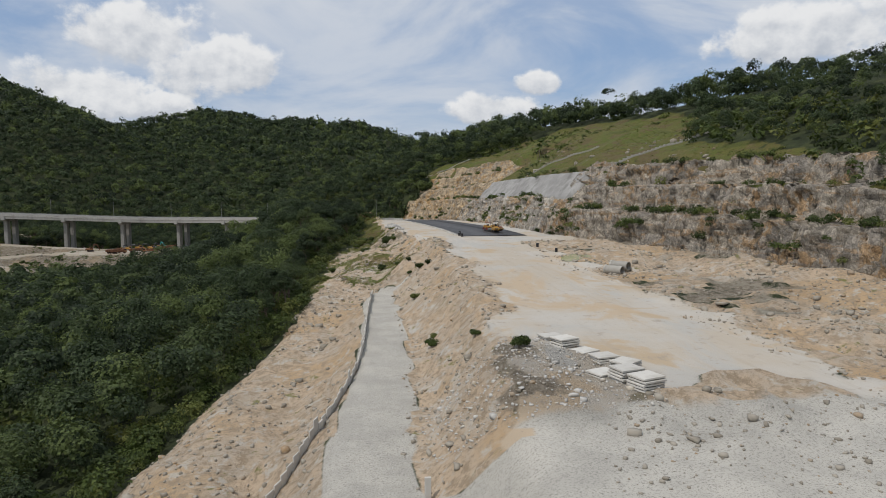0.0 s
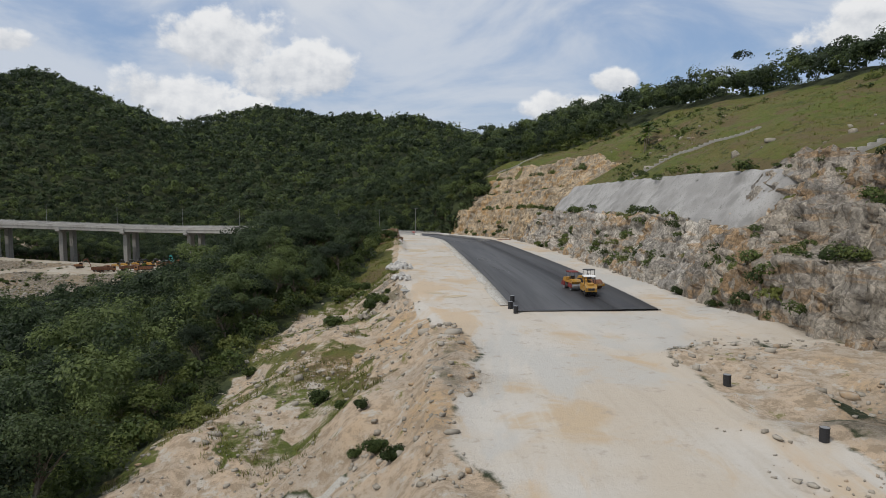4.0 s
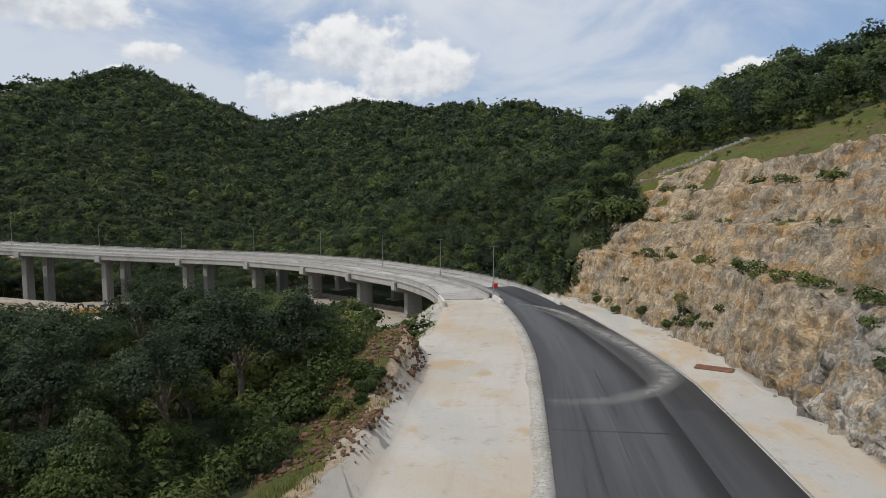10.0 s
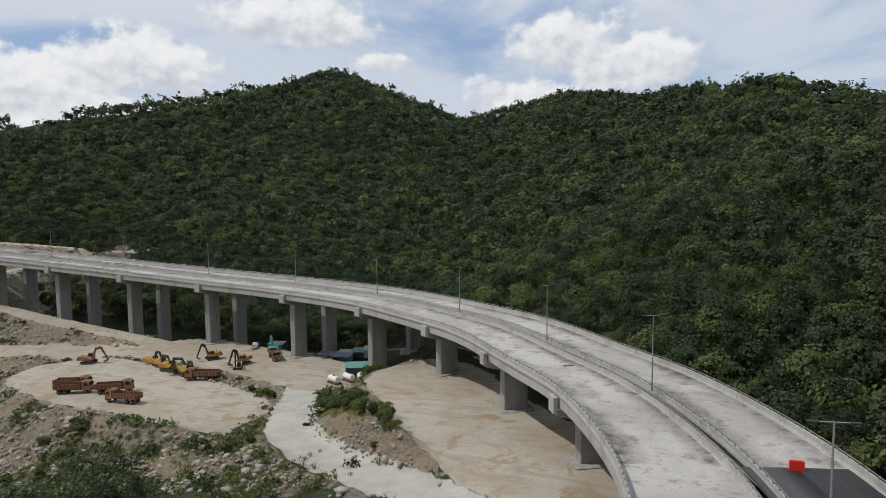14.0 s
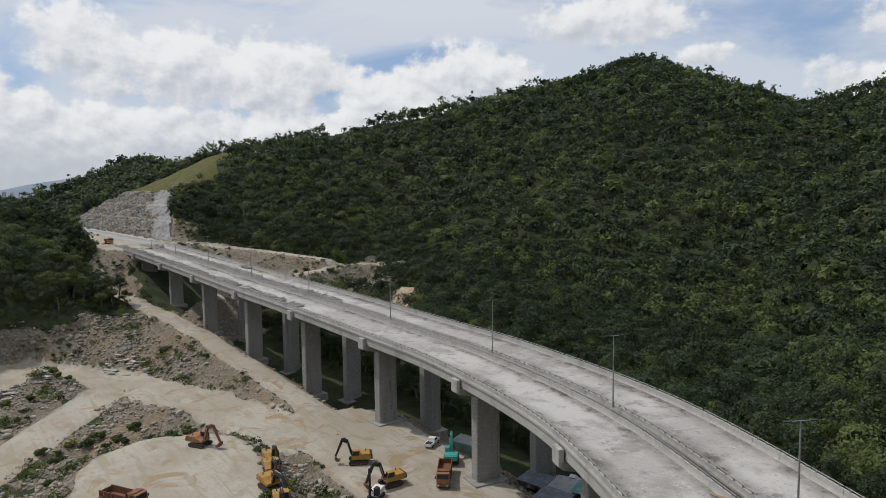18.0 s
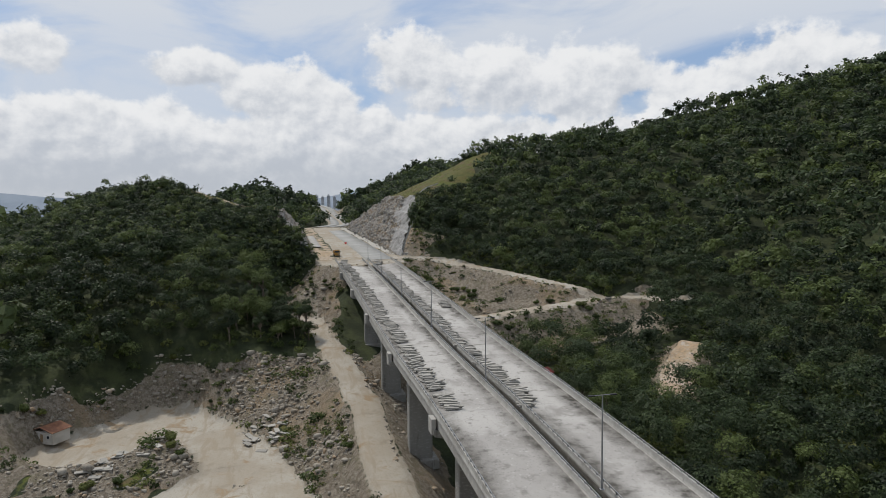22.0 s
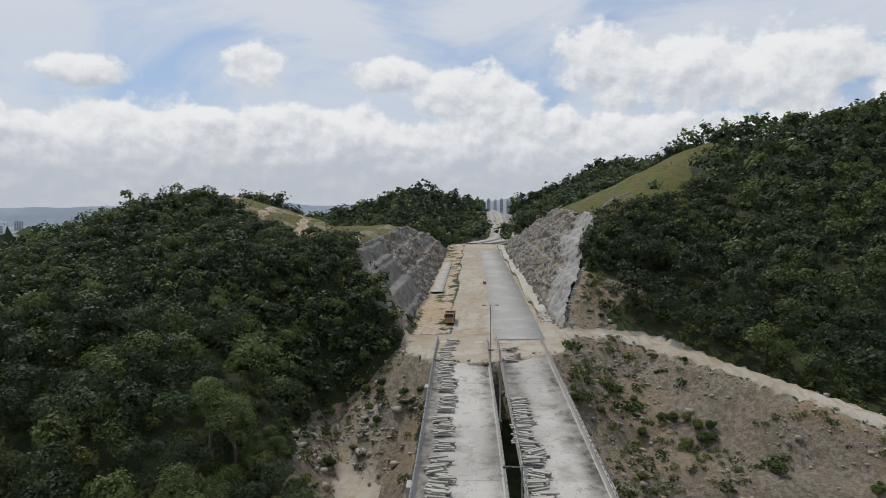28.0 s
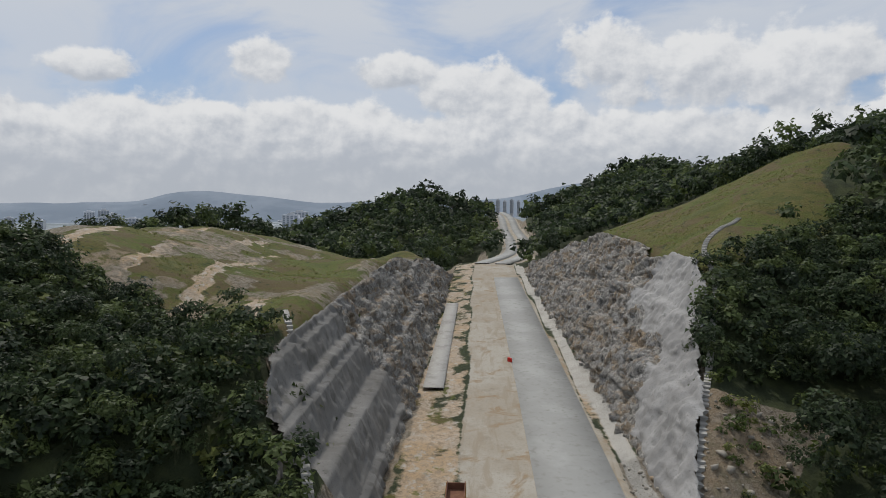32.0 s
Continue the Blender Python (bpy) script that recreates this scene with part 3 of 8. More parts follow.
surface("teal_paint", (0.06, 0.34, 0.31), [(2.0, (0.04, 0.22, 0.20), 0.5, 0.75)], rough=0.5)
surface("green_sheet", (0.10, 0.27, 0.25), [(1.0, (0.22, 0.34, 0.32), 0.45, 0.7)], rough=0.55)
surface("grey_sheet", (0.34, 0.35, 0.36), [(1.0, (0.22, 0.20, 0.19), 0.5, 0.75)], rough=0.5, metal=0.3)
surface("blue_sheet", (0.15, 0.18, 0.23), [(1.0, (0.26, 0.27, 0.29), 0.45, 0.7), (3.0, (0.13, 0.10, 0.09), 0.55, 0.75)], rough=0.55)
surface("dark_glass", (0.02, 0.025, 0.03), rough=0.08)
surface("timber", (0.28, 0.20, 0.12), [(2.0, (0.18, 0.12, 0.07), 0.45, 0.7, (1, 0.2, 1))], rough=0.8)
surface("precast", (0.34, 0.325, 0.295), [(0.8, (0.31, 0.295, 0.26), 0.45, 0.7), (4, (0.24, 0.225, 0.20), 0.6, 0.8)], relief=(7, 0.3, 0.02), spread=0.22)
surface("silt_water", (0.22, 0.22, 0.11), [(0.4, (0.30, 0.27, 0.15), 0.45, 0.65)], rough=0.12)
surface("clear_puddle", (0.33, 0.31, 0.27), [(0.5, (0.42, 0.36, 0.25), 0.45, 0.65)], rough=0.10)
surface("ochre_stain", (0.40, 0.325, 0.22), [(0.6, (0.42, 0.36, 0.265), 0.42, 0.6)], rough=0.7)

# ---- numbers of the plan ----
rng = np.random.default_rng(7)


def lattice(ix, iy, iz, seed):
    h = (ix * 374761393 + iy * 668265263 + iz * 2147483647 + seed * 974634777) & 0xFFFFFFFF
    h = ((h ^ (h >> 13)) * 1274126177) & 0xFFFFFFFF
    return ((h ^ (h >> 16)) & 0xFFFF) / 65535.0


def vnoise(x, y, z=0.0, seed=0):
    """Value noise, 0 to 1."""
    x, y, z = np.broadcast_arrays(np.asarray(x, float), np.asarray(y, float), np.asarray(z, float))
    fx, fy, fz = np.floor(x), np.floor(y), np.floor(z)
    ix, iy, iz = fx.astype(np.int64), fy.astype(np.int64), fz.astype(np.int64)
    u, v, w = [(t * t * (3 - 2 * t)) for t in (x - fx, y - fy, z - fz)]
    val = 0
    for a in (0, 1):
        for b in (0, 1):
            for c in (0, 1):
                val = val + lattice(ix + a, iy + b, iz + c, seed) * (u if a else 1 - u) * (v if b else 1 - v) * (w if c else 1 - w)
    return val


def fbm(x, y, z=0.0, octaves=4, seed=0):
    total, amp, norm = 0, 1.0, 0.0
    for o in range(octaves):
        k = 2.03**o
        total, norm = total + amp * (vnoise(np.asarray(x) * k, np.asarray(y) * k, np.asarray(z) * k, seed + o) - 0.5), norm + amp
        amp *= 0.52
    return total / norm * 2


def smooth(a, b, v):
    t = np.clip((np.asarray(v, float) - a) / (b - a), 0, 1)
    return t * t * (3 - 2 * t)


def spline(points, step=2.0):
    """Catmull-Rom through the points, evenly sampled."""
    p = np.array(points, float)
    p = np.vstack([2 * p[0] - p[1], p, 2 * p[-1] - p[-2]])
    fine_pts = []
    for i in range(1, len(p) - 2):
        t = np.linspace(0, 1, 24, endpoint=False)[:, None]
        a, b, c, d = p[i - 1], p[i], p[i + 1], p[i + 2]
        fine_pts.append(0.5 * (2 * b + (c - a) * t + (2 * a - 5 * b + 4 * c - d) * t**2 + (3 * b - a - 3 * c + d) * t**3))
    q = np.vstack(fine_pts + [p[-2:-1]])
    s = np.concatenate([[0], np.cumsum(np.linalg.norm(np.diff(q[:, :2], axis=0), axis=1))])
    n = max(2, int(s[-1] / step) + 1)
    t = np.linspace(0, s[-1], n)
    return np.stack([np.interp(t, s, q[:, k]) for k in range(q.shape[1])], 1)


def near_line(line, X, Y):
    """For each place: distance to a polyline, side (+1 to its right), length along it, height on it."""
    s0 = np.concatenate([[0], np.cumsum(np.linalg.norm(np.diff(line[:, :2], axis=0), axis=1))])
    best = np.full(X.shape, 1e18)
    side, along, height = np.ones(X.shape), np.zeros(X.shape), np.zeros(X.shape)
    for i in range(len(line) - 1):
        a, b = line[i], line[i + 1]
        dx, dy = b[0] - a[0], b[1] - a[1]
        L = math.hypot(dx, dy) + 1e-9
        t = np.clip(((X - a[0]) * dx + (Y - a[1]) * dy) / L**2, 0, 1)
        d2 = (X - a[0] - t * dx) ** 2 + (Y - a[1] - t * dy) ** 2
        m = d2 < best
        best = np.where(m, d2, best)
        side = np.where(m, np.sign((X - a[0]) * dy - (Y - a[1]) * dx + 1e-12), side)
        along = np.where(m, s0[i] + t * L, along)
        height = np.where(m, a[2] + t * (b[2] - a[2]), height)
    return np.sqrt(best), side, along, height


# the line between the carriageways, with the heights of the road
MEDIAN = spline([(35, -90, 20.5), (35, 60, 24.6), (35, 120, 26.8), (35, 165, 28.0), (35, 210, 28.4), (35.3, 300, 26.9), (34.3, 335, 25.7), (31, 365, 24.6), (27, 385, 23.8), (20, 408, 22.8),
                 (7, 432, 22.0), (-8, 449, 21.6), (-25, 467, 21.3), (-43, 479.5, 21.1), (-77, 497, 20.9), (-116, 506.5, 20.9), (-145, 507.8, 21.6), (-185, 507, 23.3), (-226, 505, 25.1), (-296, 503, 28.0),
                 (-367, 500.5, 30.6), (-470, 498, 31.6), (-600, 494.5, 32.2), (-700, 492, 32.6)], 2.0)
S_ALL = np.concatenate([[0], np.cumsum(np.linalg.norm(np.diff(MEDIAN[:, :2], axis=0), axis=1))])
S_DECK0 = float(S_ALL[np.argmin(np.abs(MEDIAN[:, 1] - 384) + 1e3 * (MEDIAN[:, 0] < 0))])
S_DECK1 = float(S_ALL[np.argmin(np.abs(MEDIAN[:, 0] + 370))])


def on_road(s, off=0.0, dz=0.0):
    """The place at a length along the road and an offset to its right."""
    x, y, z = [np.interp(s, S_ALL, MEDIAN[:, k]) for k in range(3)]
    e = 1.0
    tx, ty = np.interp(s + e, S_ALL, MEDIAN[:, 0]) - np.interp(s - e, S_ALL, MEDIAN[:, 0]), np.interp(s + e, S_ALL, MEDIAN[:, 1]) - np.interp(s - e, S_ALL, MEDIAN[:, 1])
    n = np.hypot(tx, ty) + 1e-9
    return np.stack([x + off * ty / n, y - off * tx / n, z + dz + 0 * x], -1)


def heading(s):
    a, b = on_road(s - 1.0), on_road(s + 1.0)
    return math.degrees(math.atan2(b[1] - a[1], b[0] - a[0]))


LAND1 = MEDIAN[S_ALL <= S_DECK0]
LAND2 = MEDIAN[S_ALL >= S_DECK1]
DECK_LINE = MEDIAN[(S_ALL >= S_DECK0 + 6) & (S_ALL <= S_DECK1)][::3]
Y_R, O_R = [-90, 0, 50, 100, 140, 180, 230, 290, 325, 355, 380, 400], [70, 60, 49, 37, 29, 25.5, 24.5, 25.5, 24, 22, 17, 14]
Y_L, O_L = [-90, 30, 62, 90, 167, 200, 310, 330, 350, 372, 400], [30, 24, 19, 14, 10, 14, 14, 16, 14, 12.6, 12.6]


def cut1(d, y):
    """Height above the foot of the first rock cut, d metres behind it, at the place y along it."""
    a = np.interp(d, [0, 1.8, 8, 9.4, 15, 17.5, 60, 140], [0, 7.0, 7.5, 12.8, 13.3, 18.2, 38, 62])
    b = np.interp(d, [0, 6, 7.2, 13.5, 60, 140], [0, 9.4, 9.8, 17.2, 44, 75])
    c = np.interp(d, [0, 4.5, 7.5, 11, 14, 18.5, 21.5, 26, 60, 140], [0, 10.5, 11, 17, 17.6, 23.5, 24.1, 29.5, 48, 80])
    u, v = smooth(160, 185, y), smooth(292, 312, y)
    return (a * (1 - u) + b * u) * (1 - v) + c * v


def cut2r(d, s):
    return np.interp(d, [0, 6.5, 8, 13, 14.5, 19.5, 90], [0, 9.8, 10.3, 18.5, 19, 27.5, 62])


def cut2l(d, s):
    return np.interp(d, [0, 5, 6.8, 10.5, 12, 15, 50, 90], [0, 8, 8.4, 15, 15.4, 20.5, 34, 38])


# crests of the hills: (x, y, z) and how steeply the flanks fall
CRESTS = [
    ([(-530, 600, 84), (-490, 700, 95), (-472, 811, 122), (-520, 1000, 172), (-560, 1190, 226), (-400, 1275, 154), (-230, 1291, 180), (-80, 1100, 147), (28, 888, 120), (100, 770, 91), (112, 660, 84),
      (104, 560, 79), (145, 450, 87), (150, 270, 75), (168, 130, 80), (190, -60, 95)], 0.43),
    ([(-560, 1190, 222), (-620, 1000, 174), (-680, 900, 149), (-740, 820, 132), (-800, 760, 116), (-880, 700, 96)], 0.50),
    ([(-560, 1190, 220), (-373, 944, 152), (-345, 850, 110), (-292, 780, 62), (-280, 690, 28), (-268, 630, 8)], 0.42),
    ([(-230, 1291, 180), (-160, 1000, 118), (-130, 820, 62), (-120, 680, 20)], 0.42),
    ([(28, 888, 120), (22, 720, 80), (20, 590, 48), (30, 510, 24), (44, 450, 17), (56, 405, 25)], 0.50),
    ([(-8, 215, 17), (-8, 255, 23), (-11, 300, 24), (-17, 326, 19), (-24, 346, 6)], 0.60),
    ([(-292, 405, 6), (-330, 422, 20), (-352, 448, 20), (-370, 472, 23), (-383, 469, 31), (-397, 464, 48), (-415, 462, 52), (-445, 459, 53), (-508, 457, 55), (-594, 459, 46), (-690, 430, 36)], 0.70),
    ([(-372, 425, 38), (-392, 414, 51), (-414, 408, 60), (-440, 406, 65), (-500, 396, 64), (-580, 380, 59), (-650, 354, 50)], 0.36),
    ([(-412, 402, 54), (-440, 362, 44)], 0.55),
    ([(88, 165, 41), (90, 230, 42), (89, 300, 45), (82, 345, 46)], 0.30),
    ([(-530, 600, 84), (-484, 562, 66), (-458, 538, 62), (-440, 533, 56), (-416, 525, 43), (-392, 516, 28), (-378, 512, 20)], 0.85),
    ([(-530, 600, 84), (-640, 625, 78), (-800, 650, 76), (-960, 660, 92), (-1094, 672, 102), (-1260, 720, 76)], 0.40),
    ([(-960, 415, 44), (-1090, 408, 70), (-1170, 400, 76), (-1320, 370, 36)], 0.34),
]


def natural(X, Y):
    floor = -7 + 10 * smooth(-600, -900, X) + 8 * smooth(560, 900, Y) - 6 * smooth(330, 100, Y) * smooth(-100, -300, X)
    floor = floor - 14 * smooth(-700, -2500, X) + 10 * smooth(505, 545, Y) * smooth(-150, -200, X) * smooth(-380, -330, X)
    total = np.exp(floor / 6.0)
    for pts, k in CRESTS:
        line = np.array(pts, float)
        best = np.full(X.shape, -1e9)
        for i in range(len(line) - 1):
            a, b = line[i], line[i + 1]
            dx, dy = b[0] - a[0], b[1] - a[1]
            t = np.clip(((X - a[0]) * dx + (Y - a[1]) * dy) / (dx * dx + dy * dy), 0, 1)
            d = np.sqrt((X - a[0] - t * dx) ** 2 + (Y - a[1] - t * dy) ** 2 + 36.0) - 6.0
            best = np.maximum(best, a[2] + t * (b[2] - a[2]) - k * d)
        total = total + np.exp(np.clip(best, -60, 300) / 6.0)
    h = 6.0 * np.log(total)
    rise = smooth(2, 30, h - floor)
    return h + rise * (5.0 * fbm(X / 70, Y / 70, 0, 3, 11) + 2.0 * fbm(X / 19, Y / 19, 0, 2, 15)) + 0.5 * fbm(X / 9, Y / 9, 0, 2, 17)


# tracks, yards and lots: points, half width, slope of the fill, slope of the cut, cover
TRACKS = [
    ([(10, 20, 20.5), (5, 46, 18.6), (6.5, 65, 18.2), (9, 85, 18.0), (12, 125, 18.0), (12.5, 138, 18.1)], 5.0, 0.75, 1.1, "gravel"),
    ([(-14, 60, 11.5), (-8, 95, 12.5), (-2, 125, 14.5), (6, 150, 18.0), (14, 180, 24.0)], 4.0, 0.6, 0.8, "earth"),
    ([(-2, 422, 11.0), (-24, 442, 9.3), (-46, 466, 8.4)], 13.5, 0.6, 0.8, "yard"),
    ([(19, 330, 24.5), (16.5, 345, 21.6), (13.5, 360, 18.4), (10, 376, 15.0), (4, 392, 12.0), (-9, 405, 10.0), (-26, 414.5, 7.8), (-44, 422, 6.2), (-60, 434, 4.3), (-74, 454, 1.8), (-86, 472, -0.2), (-100, 480, -0.4)], 4.6, 0.7, 1.0, "gravel"),
    ([(2, 376, 14.2), (-10, 388, 12.2), (-34, 402, 8.4), (-62, 417, 5.0)], 7.5, 0.6, 0.9, "none"),
    ([(-92, 440, 2.4), (-120, 446, 2.2), (-150, 452, 1.8)], 16.0, 0.55, 0.9, "yard"),
    ([(-84, 482, 0.0), (-112, 488, 0.0), (-150, 492, 0.0)], 13.0, 0.5, 0.8, "yard"),
    ([(-150, 480, 0.2), (-200, 471, -1.2), (-229, 463, -2.4), (-262, 448, -3.0), (-268, 432, -3.2)], 8.0, 0.6, 0.9, "yard"),
    ([(-268, 436, -3.2), (-254, 424, -3.6)], 14.0, 0.5, 1.5, "yard"),
    ([(-229, 457, -2.8), (-206, 437, -4.2), (-180, 418, -6.0), (-150, 395, -8.0)], 6.0, 0.5, 0.8, "yard"),
    ([(-150, 490.5, 0.2), (-200, 490, 3.8), (-245, 488, 7.8), (-278, 484, 11.0), (-318, 478, 12.8), (-345, 474, 13.2)], 3.2, 0.75, 0.9, "yard"),
    ([(-380, 518, 31.0), (-384, 538, 28.2), (-362, 555, 26.0), (-338, 572, 23.0), (-318, 590, 19.5), (-316, 604, 17.6), (-310, 618, 16.6)], 2.7, 0.7, 1.6, "yard"),
    ([(-280, 505, 14.0), (-294, 522, 16.2), (-304, 545, 16.6), (-316, 575, 17.2), (-324, 606, 17.0)], 3.2, 0.75, 0.9, "yard"),
    ([(-352, 516, 16.0), (-342, 530, 15.4), (-334, 548, 15.2), (-326, 566, 16.0)], 3.2, 0.6, 3.0, "earth"),
    ([(-238, 569, 6.0), (-254, 580, 8.0), (-268, 593, 10.5)], 4.0, 0.6, 0.9, "earth"),
    ([(-700, 492, 32.6), (-790, 512, 32.0), (-900, 515, 34), (-1050, 512, 38), (-1250, 510, 46), (-1420, 500, 50)], 13.0, 0.6, 0.9, "yard"),
]


SCARS = [[(-424, 414, 0), (-470, 404, 0), (-540, 392, 0)], [(-418, 428, 0), (-470, 418, 0), (-560, 404, 0)], [(-412, 442, 0), (-450, 434, 0), (-520, 422, 0)], [(-406, 456, 0), (-432, 449, 0)]]


def terrain(X, Y):
    """Heights of the ground, and the masks of its covers."""
    h = natural(X, Y)
    d, side, s, z = near_line(DECK_LINE, X, Y)
    gone = smooth(4, 45, s) * smooth(255, 215, s)
    h = np.where(s < 255, np.minimum(h, z - 1.0 - 10 * gone + (2.4 - 1.75 * smooth(0, 30, s)) * np.maximum(d - 13.5, 0) + 60 * smooth(215, 255, s) + 60 * (s < 0.5)), h)
    mask = {k: np.zeros(X.shape) for k in ("sand", "gravel", "earth", "yard", "rubble", "grass")}
    for pts, hw, fill, cut, cover in TRACKS:
        line = spline(pts, 3.0)
        box = (X > line[:, 0].min() - 70) & (X < line[:, 0].max() + 70) & (Y > line[:, 1].min() - 70) & (Y < line[:, 1].max() + 70)
        d, side, s, z = near_line(line, X[box], Y[box])
        out = np.maximum(d - hw, 0)
        was = h[box]
        ragged = 1 + 0.25 * fbm(X[box] / 6, Y[box] / 6, 0, 2, 31)
        now = np.clip(was, z - out * fill * ragged, z + out * cut * ragged)
        h[box] = now
        moved = smooth(0.4, 1.6, np.abs(now - was)) * (out > 0) * np.where(now < was, smooth(9, 6, out), 1.0)
        mask["rubble"][box] = np.maximum(mask["rubble"][box], moved)
        top = smooth(1.5, 0, out)
        for k in ("sand", "gravel", "earth", "yard"):
            mask[k][box] = np.where(out <= 1.5, np.maximum(top * (k == cover), mask[k][box] * (1 - top)), mask[k][box])
        mask["rubble"][box] *= 1 - top
    for line, first in ((LAND1, True), (LAND2, False)):
        d, side, s, z = near_line(line, X, Y)
        near_end = float(np.sum(np.linalg.norm(np.diff(line[:, :2], axis=0), axis=1)))
        o = d * side
        if first:
            L, R = np.interp(Y, Y_L, O_L), np.interp(Y, Y_R, O_R)
            rise = np.interp(Y, [20, 60, 110, 150, 180], [3, 2.6, 1.8, 0.6, 0]) * smooth(20, R, o)
            fill = np.interp(Y, [150, 190], [0.95, 0.75])
            upper = np.where(o > 0, cut1(np.maximum(o - R - 2.2, 0), Y), 3 * np.maximum(-L - o, 0))
        else:
            L, R = 20.5 + 0 * o, 17.5 + 0 * o
            rise, fill = 0.0, 0.75
            upper = np.where(o > 0, cut2r(np.maximum(o - R - 2.2, 0), s), cut2l(np.maximum(-o - L - 2.2, 0), s))
        out = np.maximum(np.maximum(o - R, -L - o), 0)
        past = (s > near_end - 0.5) if first else (s < 12.0)
        upper = np.where(past, 2.5 * out, upper)
        was = h.copy()
        zz = z + rise - (1.6 * (s > near_end - 0.3) if first else 0.0)
        now = np.clip(was, zz - out * fill * (1 + 0.2 * fbm(X / 7, Y / 7, 0, 2, 37)), zz + upper)
        far = d > 260
        h = np.where(far, was, now)
        top = smooth(1.2, 0, out) * ~far
        moved = smooth(0.3, 1.5, np.abs(h - was)) * (out > 0) * ~far
        mask["rubble"] = np.maximum(mask["rubble"] * (1 - top), moved * (out < np.where(h > was, 40, np.where(past, 8, 24))))
        for k in ("sand", "gravel", "earth", "yard"):
            mask[k] = np.where(out <= 1.2, np.maximum(top * (k == ("sand" if first else "yard")), mask[k] * (1 - top)), mask[k])
        if first:
            o_g = np.where(Y > 376, X - 34, o)
            on = (o_g > R + 11) & (Y > 20) & (Y < 425)
            w = np.interp(Y, [20, 60, 93, 110, 119, 142, 165, 185, 205, 290, 350, 385, 405, 425], [8, 10, 13, 16, 18, 26, 35, 48, 66, 76, 76, 56, 36, 4]) + 7 * fbm(X / 25, Y / 25, 0, 3, 41)
            mask["grass"] = np.maximum(mask["grass"], smooth(w + 6, w, o_g - R) * on)
            mask["rubble"] *= np.where(on, 0.15, 1)
            # loose stone beside the platform
            side_strip = smooth(7.5, 15, o + 6 * fbm(X / 8, Y / 8, 0, 3, 60)) * smooth(170, 140, Y) * (out < 1)
            mask["gravel"] = np.maximum(mask["gravel"], 0.42 * smooth(5, 9, o) * smooth(165, 140, Y) * (out < 1))
            mask["rubble"] = np.maximum(mask["rubble"], side_strip * (0.18 + 0.7 * fbm(X / 9, Y / 9, 0, 3, 48)))
            mask["earth"] = np.maximum(mask["earth"], side_strip * (mask["rubble"] < 0.5))
            mask["sand"] *= 1 - 0.9 * side_strip
            h = h + side_strip * (0.25 + 0.9 * fbm(X / 6, Y / 6, 0, 3, 50))
            berm = smooth(-L - 7, -L - 4, o) * smooth(-L + 7, -L + 0.5, o + 5 * fbm(X / 9, Y / 9, 0, 3, 59)) * smooth(42, 50, Y) * smooth(175, 158, Y) * (mask["gravel"] < 0.6)
            mask["earth"] = np.maximum(mask["earth"], berm)
            mask["sand"] *= 1 - 0.9 * berm
            mask["rubble"] = np.maximum(mask["rubble"] * (1 - berm), 0.5 * berm * smooth(0.15, 0.4, fbm(X / 6, Y / 6, 0, 3, 52)))
            h = h + berm * (0.5 * fbm(X / 5, Y / 9, 0, 2, 54) - 0.9 * np.abs(fbm(X / 7, Y / 2.6, 0, 3, 56)))
            clods = smooth(7, 4.5, np.hypot((X - 27.5) * 0.8, Y - 41)) + smooth(6, 4, np.hypot((X - 34) * 0.8, Y - 44))
            mask["earth"] = np.maximum(mask["earth"], np.clip(clods, 0, 1))
            mask["sand"] *= 1 - np.clip(clods, 0, 1)
            h = h + np.clip(clods, 0, 1) * (0.5 + 0.8 * fbm(X / 2.5, Y / 2.5, 0, 3, 49))
            heap = smooth(13, 8, np.hypot((X - 17.5) * 1.3, Y - 52))
            mask["rubble"] = np.maximum(mask["rubble"], heap)
            h = h + heap * 0.5
            apron = smooth(48, 40, Y) * (out < 4)
            mask["gravel"] = np.maximum(mask["gravel"], 0.7 * apron)
            lane_d, lane_side = near_line(np.array(TRACKS[0][0], float), X, Y)[:2]
            silt = smooth(0.6, 1.6, lane_d * lane_side + 1.6 * fbm(X / 5, Y / 8, 0, 3, 58)) * (lane_d < 6.5) * (Y < 140) * (Y > 40)
            mask["gravel"] *= 1 - silt
            mask["sand"] = np.maximum(mask["sand"], 0.45 * silt)
            mask["earth"] = np.maximum(mask["earth"], silt)
            # bare earth bank on the valley side
            bank = (o < -L) & (Y < 300)
            wood_edge = np.interp(Y, [40, 66, 85, 111, 137, 170, 205, 224, 250, 300], [-30, -25, -19, -11.5, -5, -3, 0, 9, 14.5, 16]) + 3 * fbm(X / 8, Y / 8, 0, 3, 63)
            mask["earth"] = np.maximum(mask["earth"], np.where(bank, smooth(wood_edge - 1.5, wood_edge + 1.5, X), 0) * (mask["gravel"] < 0.5))
            mask["rubble"] = np.where(bank, np.minimum(mask["rubble"], np.interp(Y, [140, 170], [0.22, 0.55])), mask["rubble"])
            dry = bank & (Y > 150) & (X > wood_edge - 1) & (fbm(X / 6, Y / 6, 0, 3, 64) > -0.05 + 0.5 * smooth(10, 1, out) - 0.8 * smooth(205, 225, Y))
            mask["grass"] = np.where(dry, 0.75, mask["grass"])
            mask["earth"] = np.where(dry, np.where(Y > 225, 0.15, 0.45), mask["earth"])
            mask["rubble"] = np.where(dry, 0.0, mask["rubble"])
            mask["rubble"] = np.where((o < -L) & (Y > 320) & (out < 9), 0.25 * mask["rubble"], mask["rubble"])
